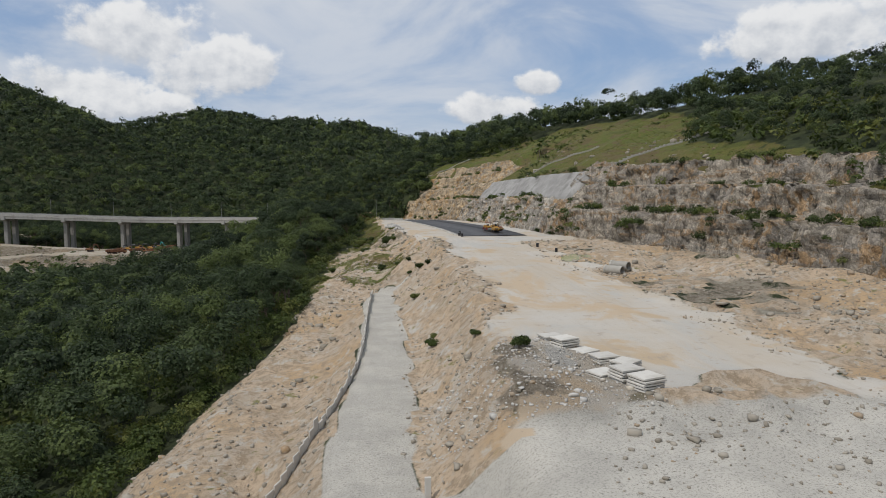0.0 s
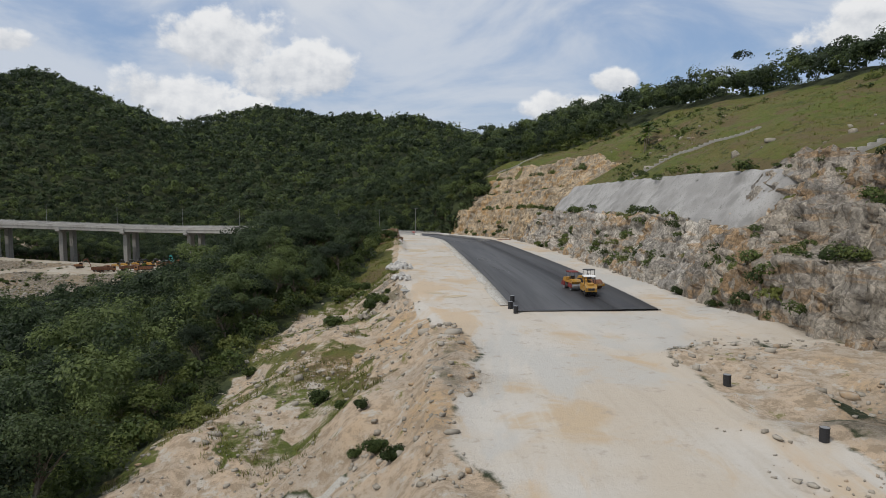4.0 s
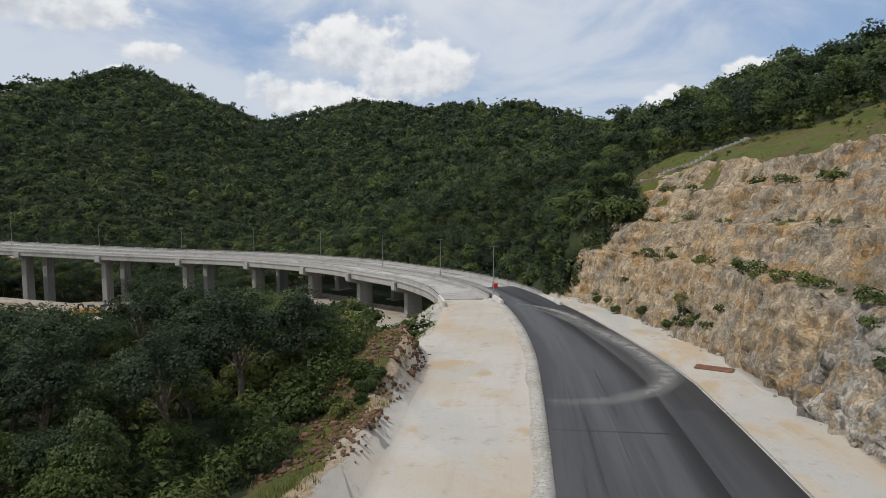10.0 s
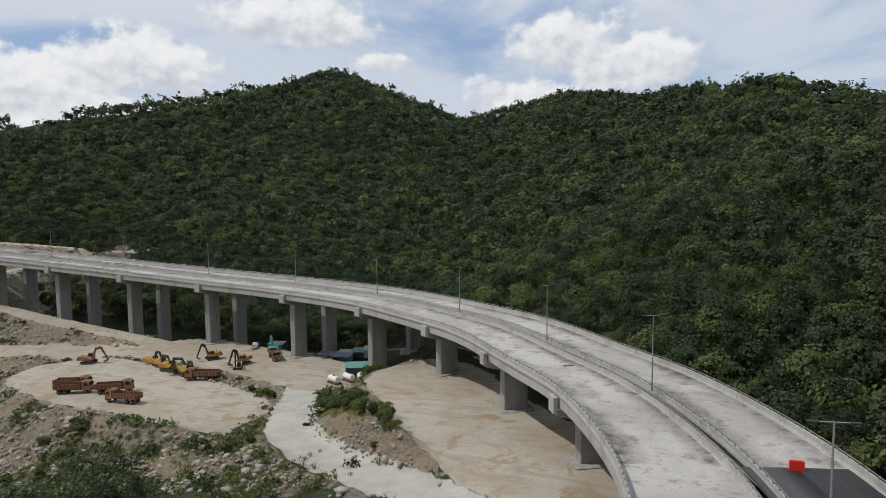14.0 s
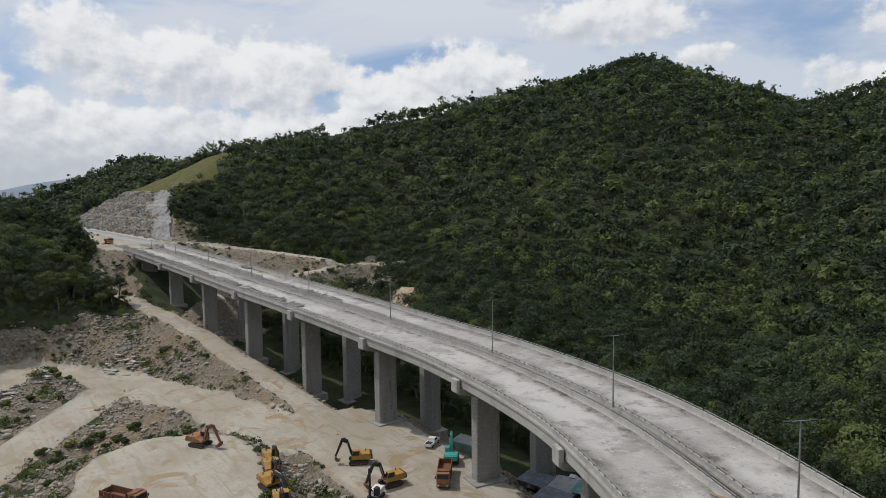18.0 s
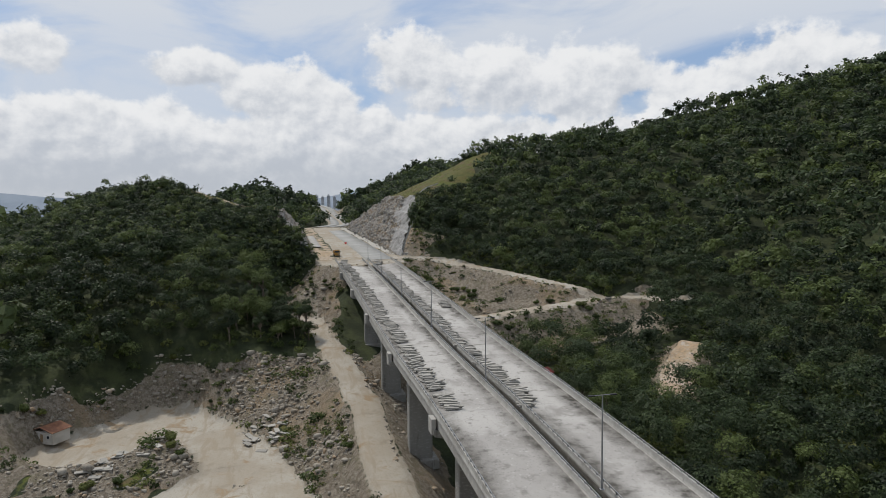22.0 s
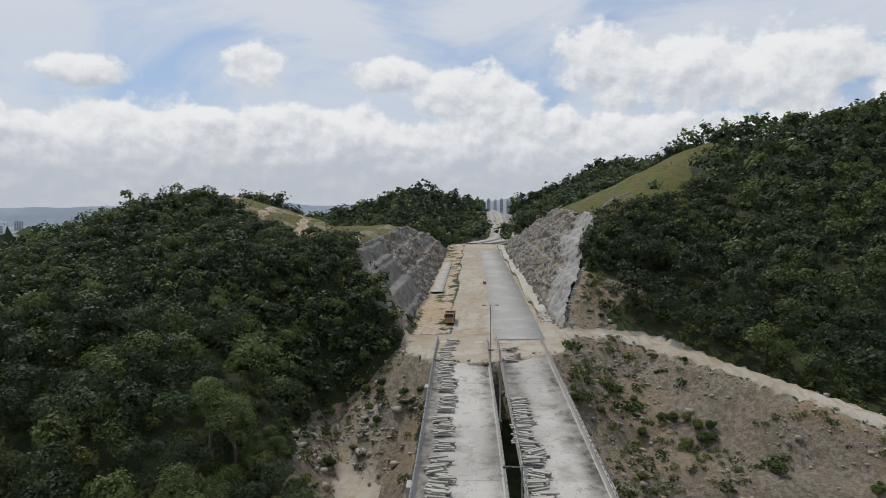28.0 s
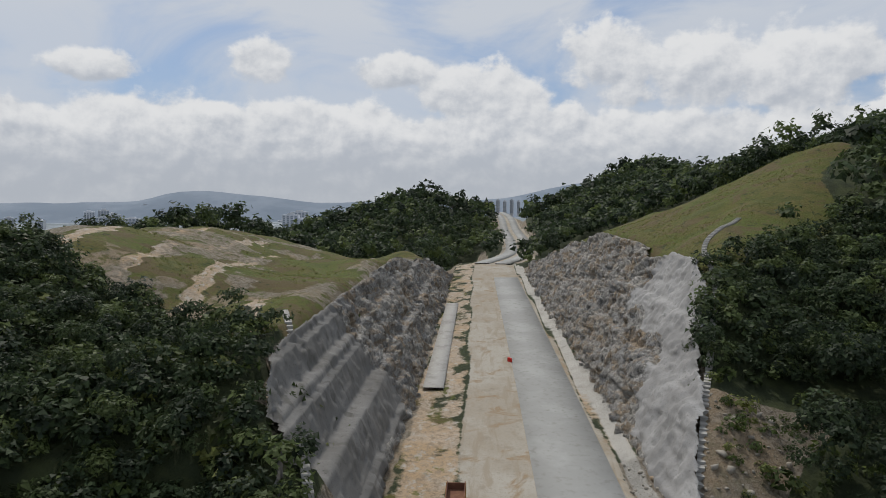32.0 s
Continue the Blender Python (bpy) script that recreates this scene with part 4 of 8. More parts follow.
            mask["rubble"] = np.where((o > 0) & (Y > 386), 0.1 * mask["rubble"], mask["rubble"])
            strip = (o < -L) & (Y >= 205) & (Y < 420)
            mask["earth"] = np.maximum(mask["earth"], np.where(strip, smooth(3, 1, out), 0))
            mask["grass"] = np.maximum(mask["grass"], np.where(strip, smooth(9, 5, out), 0))
        else:
            on_l = (o < -L - 12) & (X < -403 + 0.36 * (Y - 465) + 7 * fbm(X / 20, Y / 20, 0, 2, 43)) & (Y > 376 + 10 * fbm(X / 18, Y / 18, 0, 2, 46)) & (X > -700) & (X > -640 - 0.5 * (Y - 340))
            on_r = (o > R + 16) & (X < -438) & (X > -900)
            w = np.interp(X, [-760, -600, -526, -470, -450, -438], [50, 80, 84, 54, 26, 12]) + 8 * fbm(X / 25, Y / 25, 0, 3, 44)
            mask["grass"] = np.maximum(mask["grass"], np.maximum(on_l * 1.0, on_r * smooth(w + 6, w, o - R)))
            mask["rubble"] *= np.where(on_l | on_r, 0.2, 1)
            verge_l = smooth(-11.5, -13, o) * (out < 1) * (X < -392)
            patch_v = verge_l * (fbm(X / 5, Y / 5, 0, 3, 68) > 0.0)
            mask["yard"] *= 1 - 0.3 * patch_v
            mask["rubble"] = np.maximum(mask["rubble"], 0.35 * patch_v)
            mask["grass"] = np.maximum(mask["grass"], verge_l * 0.75 * (fbm(X / 6, Y / 6, 0, 3, 69) > 0.08))
            mask["gravel"] = np.maximum(mask["gravel"], 0.6 * smooth(13.2, 14.2, o) * (out < 1) * (X < -392))
            dirt = smooth(-9.2, -10.4, o) * (out < 1) * (X < -376)
            ditch = smooth(13.0, 14.0, o) * (out < 1) * (X < -392)
            mask["earth"] = np.maximum(mask["earth"], np.clip(0.55 * dirt + 0.5 * ditch + 0.5 * (dirt + ditch) * fbm(X / 7, Y / 3, 0, 3, 70), 0, 1))
            mask["yard"] *= 1 - 0.85 * np.maximum(dirt, ditch)
            h = h - 0.7 * ditch * smooth(16.8, 15.5, o)
            # bare terraces and their tracks on the plateau
            bare = on_l * smooth(0.12, 0.22, fbm(X / 22, Y / 9, 0, 3, 66) + 0.22 * smooth(440, 405, Y) + 0.3 * smooth(9, 2, np.abs(X + 403 - 0.36 * (Y - 465))))
            mask["rubble"] = np.maximum(mask["rubble"], bare * 0.55)
            for pts in SCARS:
                dd = near_line(np.array(pts, float), X, Y)[0]
                mask["earth"] = np.maximum(mask["earth"], smooth(2.0, 0.8, dd) * on_l)
    # broken ground round the yard
    rough_ground = smooth(432, 426, Y) * smooth(392, 405, Y) * smooth(-30, -45, X) * smooth(-185, -165, X) + smooth(17, 11, np.hypot(X + 186, (Y - 456) * 1.4)) + smooth(6, 3, np.hypot((X + 100) * 0.6, Y - 463))
    lane = near_line(np.array(TRACKS[3][0], float), X, Y)[0]
    rough_ground = rough_ground * smooth(5.0, 7.5, lane)
    rough_ground = np.clip(rough_ground, 0, 1) * (mask["gravel"] < 0.3)
    mask["yard"] *= 1 - 0.9 * rough_ground
    mask["rubble"] = np.maximum(mask["rubble"], rough_ground)
    h = h + rough_ground * (1.2 + 1.5 * fbm(X / 7, Y / 7, 0, 3, 61))
    # overgrown scarp between the loop and the pad under the viaduct
    scarp = smooth(4.8, 6.2, lane) * smooth(13, 9, lane) * smooth(-22, -28, X) * smooth(-74, -66, X) * (Y > 0.9 * (X + 44) + 424)
    mask["yard"] *= 1 - scarp
    mask["grass"] = np.maximum(mask["grass"], scarp)
    # scrub on the slopes below the yard
    scrub = smooth(440, 425, Y) * smooth(-20, -40, X) * smooth(-190, -170, X) * smooth(355, 385, Y)
    mask["grass"] = np.maximum(mask["grass"], scrub * (mask["yard"] < 0.4) * (0.35 + 0.5 * fbm(X / 14, Y / 14, 0, 3, 47)))
    y_up = np.interp(X, [-410, -392, -384, -362, -338, -318, -300], [545, 530, 541, 560, 577, 597, 602])
    slope_r = (X > -412) & (X < -288) & (Y > 514) & (Y < y_up) & (mask["yard"] < 0.5)
    mask["rubble"] = np.where(slope_r, np.maximum(mask["rubble"], 0.9), mask["rubble"])
    lawn = smooth(13, 9, np.hypot(X + 255, Y - 538))
    mask["grass"] = np.maximum(mask["grass"], lawn)
    # broken, half overgrown ground between the tracks of the yard
    used_up = np.clip(mask["sand"] + mask["yard"] + mask["gravel"] + mask["earth"] + mask["rubble"] + mask["grass"], 0, 1)
    waste = (X > -285) & (X < 30) & (Y > np.interp(X, [-60, -20, 6], [356, 336, 330])) & (Y < 512) & ~((X < -262) & (Y < 425)) & (Y < np.interp(X, [-285, -120, -60, -8, 6, 22], [498, 500, 485, 445, 425, 395])) & (X > -0.62 * Y - 10) & ~((X > -75) & (X < -24) & (Y < 374 - 0.5 * (X + 24)) & (Y < 394))
    spot = fbm(X / 8, Y / 8, 0, 4, 67)
    left_over = waste * (1 - used_up)
    mask["rubble"] = np.maximum(mask["rubble"], left_over * (spot < 0.28))
    mask["grass"] = np.maximum(mask["grass"], left_over * 0.6 * (spot >= 0.28))
    free = 1 - np.clip(mask["sand"] + mask["yard"] + mask["gravel"] + mask["earth"] + mask["rubble"] + mask["grass"], 0, 1)
    # share of the painted haze colour, growing with distance westwards
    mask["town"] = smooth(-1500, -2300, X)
    return h, mask, free


def ground_z(x, y):
    X, Y = np.atleast_1d(np.asarray(x, float)), np.atleast_1d(np.asarray(y, float))
    z = terrain(X, Y)[0]
    return z if np.ndim(x) else float(z[0])


# ---- mesh helpers ----
def mesh_np(name, verts, faces, mats, smooth_shade=False, attrs=None, index=None):
    """A mesh from arrays; faces: one array of triangles or of quads."""
    me = bpy.data.meshes.new(name)
    v, f = np.asarray(verts, np.float32), np.asarray(faces, np.int32)
    me.vertices.add(len(v))
    me.vertices.foreach_set("co", v.ravel())
    me.loops.add(f.size)
    me.loops.foreach_set("vertex_index", f.ravel())
    me.polygons.add(len(f))
    me.polygons.foreach_set("loop_start", np.arange(0, f.size, f.shape[1], dtype=np.int32))
    me.polygons.foreach_set("loop_total", np.full(len(f), f.shape[1], np.int32))
    for m in mats if isinstance(mats, (list, tuple)) else [mats]:
        me.materials.append(MATS[m])
    if index is not None:
        me.polygons.foreach_set("material_index", np.asarray(index, np.int32))
    if smooth_shade:
        me.polygons.foreach_set("use_smooth", np.ones(len(f), bool))
    for key, val in (attrs or {}).items():
        me.attributes.new(key, "FLOAT", "POINT").data.foreach_set("value", np.asarray(val, np.float32).ravel())
    me.update(calc_edges=True)
    return me


def grid_faces(n, m):
    i = np.arange((n - 1) * (m - 1))
    a = (i // (m - 1)) * m + i % (m - 1)
    return np.stack([a, a + 1, a + m + 1, a + m], 1)


def axis(*runs):
    """Grid lines from runs of (start, end, step); beyond them they spread out to the horizon."""
    mid = np.concatenate([np.arange(a, b, st) for a, b, st in runs])
    grow = np.cumsum(8 * 1.28 ** np.arange(24))
    return np.concatenate([mid[0] - grow[grow < 4700][::-1], mid, mid[-1] + grow[grow < 4700]])


# ---- ground ----
gx = axis((-700, -430, 4.0), (-430, -24, 2.4), (-24, 100, 1.4), (100, 240, 5.0))
gy = axis((-60, 10, 5.0), (10, 210, 1.5), (210, 410, 2.4), (410, 530, 1.9), (530, 612, 2.2), (612, 680, 3.6), (680, 1400, 10.0))
GX, GY = np.meshgrid(gx, gy, indexing="ij")
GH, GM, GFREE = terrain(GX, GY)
# small relief on loose slopes
GH = GH + GM["rubble"] * 0.9 * fbm(GX / 3.2, GY / 3.2, 0, 3, 51) + GM["earth"] * np.where(GX < -300, 0.25, 1.1) * fbm(GX / 3.4, GY / 3.4, 0, 3, 53) + GM["grass"] * 0.8 * fbm(GX / 8.0, GY / 8.0, 0, 2, 55) + (GM["sand"] + GM["gravel"] + GM["yard"]) * 0.12 * fbm(GX / 4.5, GY / 4.5, 0, 2, 57)
gverts = np.stack([GX, GY, GH], -1).reshape(-1, 3)
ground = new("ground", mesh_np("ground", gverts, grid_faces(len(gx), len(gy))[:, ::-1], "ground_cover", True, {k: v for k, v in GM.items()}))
tagged(ground, "hilly ground of sand, rubble, grass and dark forest floor", "ground", kind="structure")


def sheet_z(x, y):
    """Height of the finished ground sheet."""
    x, y = np.atleast_1d(np.asarray(x, float)), np.atleast_1d(np.asarray(y, float))
    i, j = np.clip(np.searchsorted(gx, x) - 1, 0, len(gx) - 2), np.clip(np.searchsorted(gy, y) - 1, 0, len(gy) - 2)
    u, v = (x - gx[i]) / (gx[i + 1] - gx[i]), (y - gy[j]) / (gy[j + 1] - gy[j])
    return (GH[i, j] * (1 - u) + GH[i + 1, j] * u) * (1 - v) + (GH[i, j + 1] * (1 - u) + GH[i + 1, j + 1] * u) * v


def sheet_mask(name, x, y):
    A = GFREE if name == "free" else GM[name]
    i, j = np.clip(np.searchsorted(gx, x), 0, len(gx) - 1), np.clip(np.searchsorted(gy, y), 0, len(gy) - 1)
    return A[i, j]


# ---- road layers ----
S_Y = lambda y: float(np.interp(y, MEDIAN[MEDIAN[:, 0] > 10][:, 1], S_ALL[MEDIAN[:, 0] > 10]))
S_X = lambda x: float(np.interp(-x, -MEDIAN[MEDIAN[:, 0] < 0][:, 0], S_ALL[MEDIAN[:, 0] < 0]))
R_EDGE = lambda s: np.interp(s, [S_Y(170), S_Y(310), S_Y(345), S_Y(385), S_Y(404)], [18.0, 17.0, 14.0, 11.2, 10.8])
def ribbon(name, s0, s1, a, b, dz, thick, mat, label, step=2.0, crown=0.0, mask=None):
    """A layer on the road between two offsets (numbers or functions of the length), with its thickness."""
    s = np.arange(s0, s1 + 0.01, step)
    oa, ob = [f(s) if callable(f) else np.full(s.shape, float(f)) for f in (a, b)]
    cols = [on_road(s, oa, dz - thick), on_road(s, oa, dz), on_road(s, (oa + ob) / 2, dz + crown), on_road(s, ob, dz), on_road(s, ob, dz - thick)]
    v = np.stack(cols, 1)
    cross = np.stack([oa, oa, (oa + ob) / 2, ob, ob], 1)
    ob_ = new(name, mesh_np(name, v.reshape(-1, 3), grid_faces(len(s), 5)[:, ::-1], mat, attrs={"across": cross, "along": s[:, None] + 0 * cross, "inset": R_EDGE(s)[:, None] - cross}))
    return tagged(ob_, label, name.replace("_", " "), kind="structure")


ribbon("asphalt_road", S_Y(172), S_Y(405), 0.3, R_EDGE, 0.16, 0.3, "asphalt", "dark new asphalt carriageway curving towards the viaduct")
ribbon("asphalt_lane", S_Y(172), S_Y(300), lambda s: R_EDGE(s) - 5.2, lambda s: R_EDGE(s) - 0.02, 0.20, 0.05, "fresh_asphalt", "fresh black asphalt lane along the road's edge")
ribbon("asphalt_joint", S_Y(293), S_Y(293) + 0.3, 0.6, lambda s: R_EDGE(s) - 5.3, 0.166, 0.01, "fresh_asphalt", "dark cross joint where two asphalt lays meet", step=0.15)
ribbon("road_verge", S_Y(172), S_Y(404), lambda s: R_EDGE(s), lambda s: R_EDGE(s) + 0.38, 0.12, 0.4, "crushed_stone", "pale stone edge strip beside the asphalt")
ribbon("road_verge", S_Y(176), S_Y(384), lambda s: -1.3 + 0.5 * fbm(s / 3.0, 0 * s, 0, 3, 71), 0.3, 0.10, 0.4, "crushed_stone", "pale crushed-stone edge strip beside the asphalt")
ribbon("concrete_apron", S_X(-446), S_X(-556), -19.4, -15.0, 0.5, 0.6, "concrete", "pale concrete slab beside the road in the cutting")
ribbon("concrete_road", S_DECK1 + 1, S_X(-640), 0.6, 12.6, 0.10, 0.3, "crusted_concrete", "pale grey crusted concrete carriageway in the cutting")

# ---- rock cuts ----
def rock_wall(name, foot, rise, s0, s1, depth, mat, label, rough=1.0, side=1, step=0.65, start=0.0, skin=None, seed=3, skin_mat="shotcrete"):
    """The face of a cutting: foot(s) gives the places of its foot, rise(d, y) the height d metres behind it."""
    s = np.arange(s0, s1 + 0.01, step)
    f = foot(s)
    t = np.gradient(f[:, :2], axis=0)
    t /= np.linalg.norm(t, axis=1)[:, None] + 1e-9
    nrm = np.stack([t[:, 1], -t[:, 0]], 1) * side
    dense = np.linspace(start, depth, 400)
    prof = rise(dense[None, :], f[:, 1][:, None]) + 0 * f[:, 1][:, None]
    n = int(1.15 * (depth - start + (prof.max() - prof.min())) / step) + 2
    V = np.zeros((len(s), n, 3))
    for i in range(len(s)):
        L = np.concatenate([[0], np.cumsum(np.hypot(np.diff(dense), np.diff(prof[i])))])
        q = np.linspace(0, L[-1], n)
        d, u = np.interp(q, L, dense), np.interp(q, L, prof[i])
        V[i, :, 0], V[i, :, 1], V[i, :, 2] = f[i, 0] + nrm[i, 0] * d, f[i, 1] + nrm[i, 1] * d, f[i, 2] + u
    X, Y, Z = V[..., 0], V[..., 1], V[..., 2]
    # blocks and ledges: noise quantised into joints
    along = s[:, None] + 0 * Z
    jx = along + 2.4 * fbm(X / 4, Y / 4, Z / 4, 2, seed)
    jz = Z + 1.2 * fbm(X / 5, Y / 5, Z / 5, 2, seed + 5)
    block = lattice(np.floor(jx / 2.2).astype(np.int64), np.floor(jz / 3.6 + 0.5 * np.floor(jx / 2.6)).astype(np.int64), 0 * np.floor(jx).astype(np.int64), seed)
    block2 = lattice(np.floor(jx / 1.1).astype(np.int64), np.floor(jz / 1.4).astype(np.int64), 1 + 0 * np.floor(jx).astype(np.int64), seed + 2)
    strata = lattice(0 * np.floor(jz).astype(np.int64), np.floor((jz + 0.12 * jx) / 1.7).astype(np.int64), 2 + 0 * np.floor(jx).astype(np.int64), seed + 3)
    ribs = np.abs(fbm(along / 1.5, 0 * along, Z / 9, 3, seed + 17))
    push = rough * (1.7 * (block - 0.5) + 1.3 * (block2 - 0.5) + 0.9 * (strata - 0.5) + 1.3 * fbm(X / 8, Y / 8, Z / 8, 4, seed + 9) - 0.6 * ribs - 0.5 * np.abs(fbm(X / 2.2, Y / 2.2, Z / 3.5, 3, seed + 13)))
    over = V[..., 2] - (natural(X, Y) + 0.5)
    V[..., 2] -= np.maximum(over, 0)
    edge_in = smooth(0, 3, s - s0)[:, None] * smooth(0, 3, s1 - s)[:, None]
    push = push * (0.25 + 0.75 * edge_in)
    if skin:
        near_skin = smooth(skin[2] + 2, skin[2] - 1, -over) * (smooth(skin[0] - 2, skin[0] + 2, s) * smooth(skin[1] + 2, skin[1] - 2, s))[:, None]
        tier = Z / 5.6
        push = push * (1 - (0.88 if side < 0 else 0.7) * near_skin) + near_skin * (0.75 if side < 0 else 0.0) * (tier - np.floor(tier) - 0.5)
    V[..., 0] -= nrm[:, 0][:, None] * push
    V[..., 1] -= nrm[:, 1][:, None] * push
    V[..., 2] += 0.5 * rough * (block2 - 0.5) + 0.35 * push
    V[:, 0, 2] -= 1.5
    V[:, -1, 2] -= 1.0 if rough > 0.3 else 0.0
    # returns at both ends, into the hillside
    t_ = np.stack([t[:, 0], t[:, 1]], 1)
    first, last = V[0].copy(), V[-1].copy()
    first[:, :2] += nrm[0] * 3 - t_[0] * 1.0
    last[:, :2] += nrm[-1] * 3 + t_[-1] * 1.0
    V = np.concatenate([first[None], V, last[None]])
    over = np.concatenate([over[:1], over, over[-1:]])
    s = np.concatenate([[s[0]], s, [s[-1]]])
    Z = V[..., 2]
    faces = grid_faces(len(s), n)
    if side > 0:
        faces = faces[:, ::-1]
    quad_over = over.reshape(-1)[faces].min(1)
    index = np.zeros(len(faces), int)
    if skin:
        sq = (s[:, None] + 0 * Z).reshape(-1)[faces].mean(1)
        index = ((sq > skin[0]) & (sq < skin[1]) & (over.reshape(-1)[faces].mean(1) > -skin[2])).astype(int)
    kept = quad_over < 0.3
    ob = new(name, mesh_np(name, V.reshape(-1, 3), faces[kept], [mat, skin_mat] if skin else mat, rough < 0.4, index=index[kept]))
    return tagged(ob, label, "rock face" if rough > 0.3 else "shotcrete", kind="structure")


FOOT1 = lambda s: on_road(s, np.interp(on_road(s)[:, 1], Y_R, O_R), np.interp(on_road(s)[:, 1], [20, 60, 110, 150, 180], [3, 2.6, 1.8, 0.6, 0]))
rock_wall("rock_face", FOOT1, cut1, S_Y(30), S_Y(186), 19.5, "brown_rock", "pale blasted rock face in three ledges above the platform", 1.0, seed=3)
rock_wall("rock_face", FOOT1, cut1, S_Y(184), S_Y(304), 7.6, "pale_rock", "low grey and ochre rock face below sprayed concrete", 0.9, step=0.5, seed=21)
rock_wall("rock_face", FOOT1, cut1, S_Y(292), S_Y(385), 27.0, "ochre_rock", "high ochre rock face with narrow ledges", 0.62, seed=33)
rock_wall("shotcrete_slope", FOOT1, cut1, S_Y(180), S_Y(295), 14.2, "shotcrete", "grey sprayed-concrete facing on the upper slope", 0.22, start=6.6, step=1.3, seed=45)
FOOT2R = lambda s: on_road(s, 17.5)
FOOT2L = lambda s: on_road(s, -20.5)
rock_wall("rock_face", FOOT2R, cut2r, S_X(-384), S_X(-660), 20.5, "grey_rock", "grey jointed rock face with a sprayed-concrete edge", 0.9, skin=(S_X(-384), S_X(-468), 8.5), seed=61)
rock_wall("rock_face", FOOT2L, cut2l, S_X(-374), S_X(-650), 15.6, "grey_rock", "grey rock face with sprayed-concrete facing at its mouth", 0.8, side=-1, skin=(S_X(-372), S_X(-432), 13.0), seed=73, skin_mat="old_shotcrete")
# ---- small shape kit ----
class Shape:
    """Gathers boxes, tubes and extrusions into one mesh."""

    def __init__(self):
        self.v, self.f = [], []

    def add(self, verts, faces, m=None):
        k = len(self.v)
        self.v += [tuple(m @ Vector(p)) if m is not None else tuple(p) for p in verts]
        self.f += [tuple(i + k for i in f) for f in faces]
        return self

    def box(self, x0, x1, y0, y1, z0, z1, ch=0.0, m=None):
        """A box with its edges bevelled by ch."""
        if ch <= 0:
            p = [(x, y, z) for x in (x0, x1) for y in (y0, y1) for z in (z0, z1)]
            return self.add(p, [(0, 1, 3, 2), (4, 6, 7, 5), (0, 4, 5, 1), (2, 3, 7, 6), (0, 2, 6, 4), (1, 5, 7, 3)], m)
        lo, hi = (x0, y0, z0), (x1, y1, z1)
        pts, idx = [], {}
        for c in range(8):
            bits = [(c >> k) & 1 for k in range(3)]
            for ax_ in range(3):
                p = [(hi[k] if bits[k] else lo[k]) if k == ax_ else (hi[k] - ch if bits[k] else lo[k] + ch) for k in range(3)]
                idx[(c, ax_)] = len(pts)
                pts.append(p)
        faces = []
        for ax_ in range(3):
            a, b = (ax_ + 1) % 3, (ax_ + 2) % 3
            for side in (0, 1):
                q = [(side << ax_) | (u << a) | (w << b) for u, w in ((0, 0), (1, 0), (1, 1), (0, 1))]
                ring = [idx[(c, ax_)] for c in q]
                faces.append(tuple(ring if side else ring[::-1]))
        for ax_ in range(3):
            a, b = (ax_ + 1) % 3, (ax_ + 2) % 3
            for u in (0, 1):
                for w in (0, 1):
                    c0, c1 = (u << a) | (w << b), (1 << ax_) | (u << a) | (w << b)
                    ring = [idx[(c0, a)], idx[(c1, a)], idx[(c1, b)], idx[(c0, b)]]
                    faces.append(tuple(ring if u != w else ring[::-1]))
        for c in range(8):
            ring = [idx[(c, 0)], idx[(c, 1)], idx[(c, 2)]]
            faces.append(tuple(ring if bin(c).count("1") % 2 else ring[::-1]))
        return self.add(pts, faces, m)

    def tube(self, a, b, r0, r1=None, n=10, caps=True, m=None):
        a, b = Vector(a), Vector(b)
        r1 = r0 if r1 is None else r1
        ax_ = (b - a).normalized()
        u = ax_.orthogonal().normalized()
        w = ax_.cross(u)
        ring = [u * math.cos(2 * math.pi * i / n) + w * math.sin(2 * math.pi * i / n) for i in range(n)]
        p = [a + q * r0 for q in ring] + [b + q * r1 for q in ring]
        f = [(i, (i + 1) % n, n + (i + 1) % n, n + i) for i in range(n)]
        if caps:
            f += [tuple(range(n))[::-1], tuple(range(n, 2 * n))]
        return self.add(p, f, m)

    def plate(self, outline, y0, y1, m=None):
        """An outline in the x-z plane, pushed from y0 to y1."""
        n = len(outline)
        p = [(x, y0, z) for x, z in outline] + [(x, y1, z) for x, z in outline]
        return self.add(p, [tuple(range(n)), tuple(range(n, 2 * n))[::-1]] + [(i, n + i, n + (i + 1) % n, (i + 1) % n) for i in range(n)], m)

    def mesh(self, name, mat, smooth_shade=False):
        me = bpy.data.meshes.new(name)
        me.from_pydata(self.v, [], self.f)
        me.materials.append(MATS[mat])
        bm = bmesh.new()
        bm.from_mesh(me)
        bmesh.ops.recalc_face_normals(bm, faces=bm.faces)
        bm.to_mesh(me)
        bm.free()
        if smooth_shade:
            me.polygons.foreach_set("use_smooth", np.ones(len(me.polygons), bool))
        return me


def part(name, shape, material, parent, label="", at=None):
    """One mesh object under a thing or part."""
    me = shape.mesh(name, material) if isinstance(shape, Shape) else shape
    ob = new(name, me)
    ob.parent = parent
    if at is not None:
        ob.matrix_basis = at
    if label:
        ob["label"] = label
    return ob


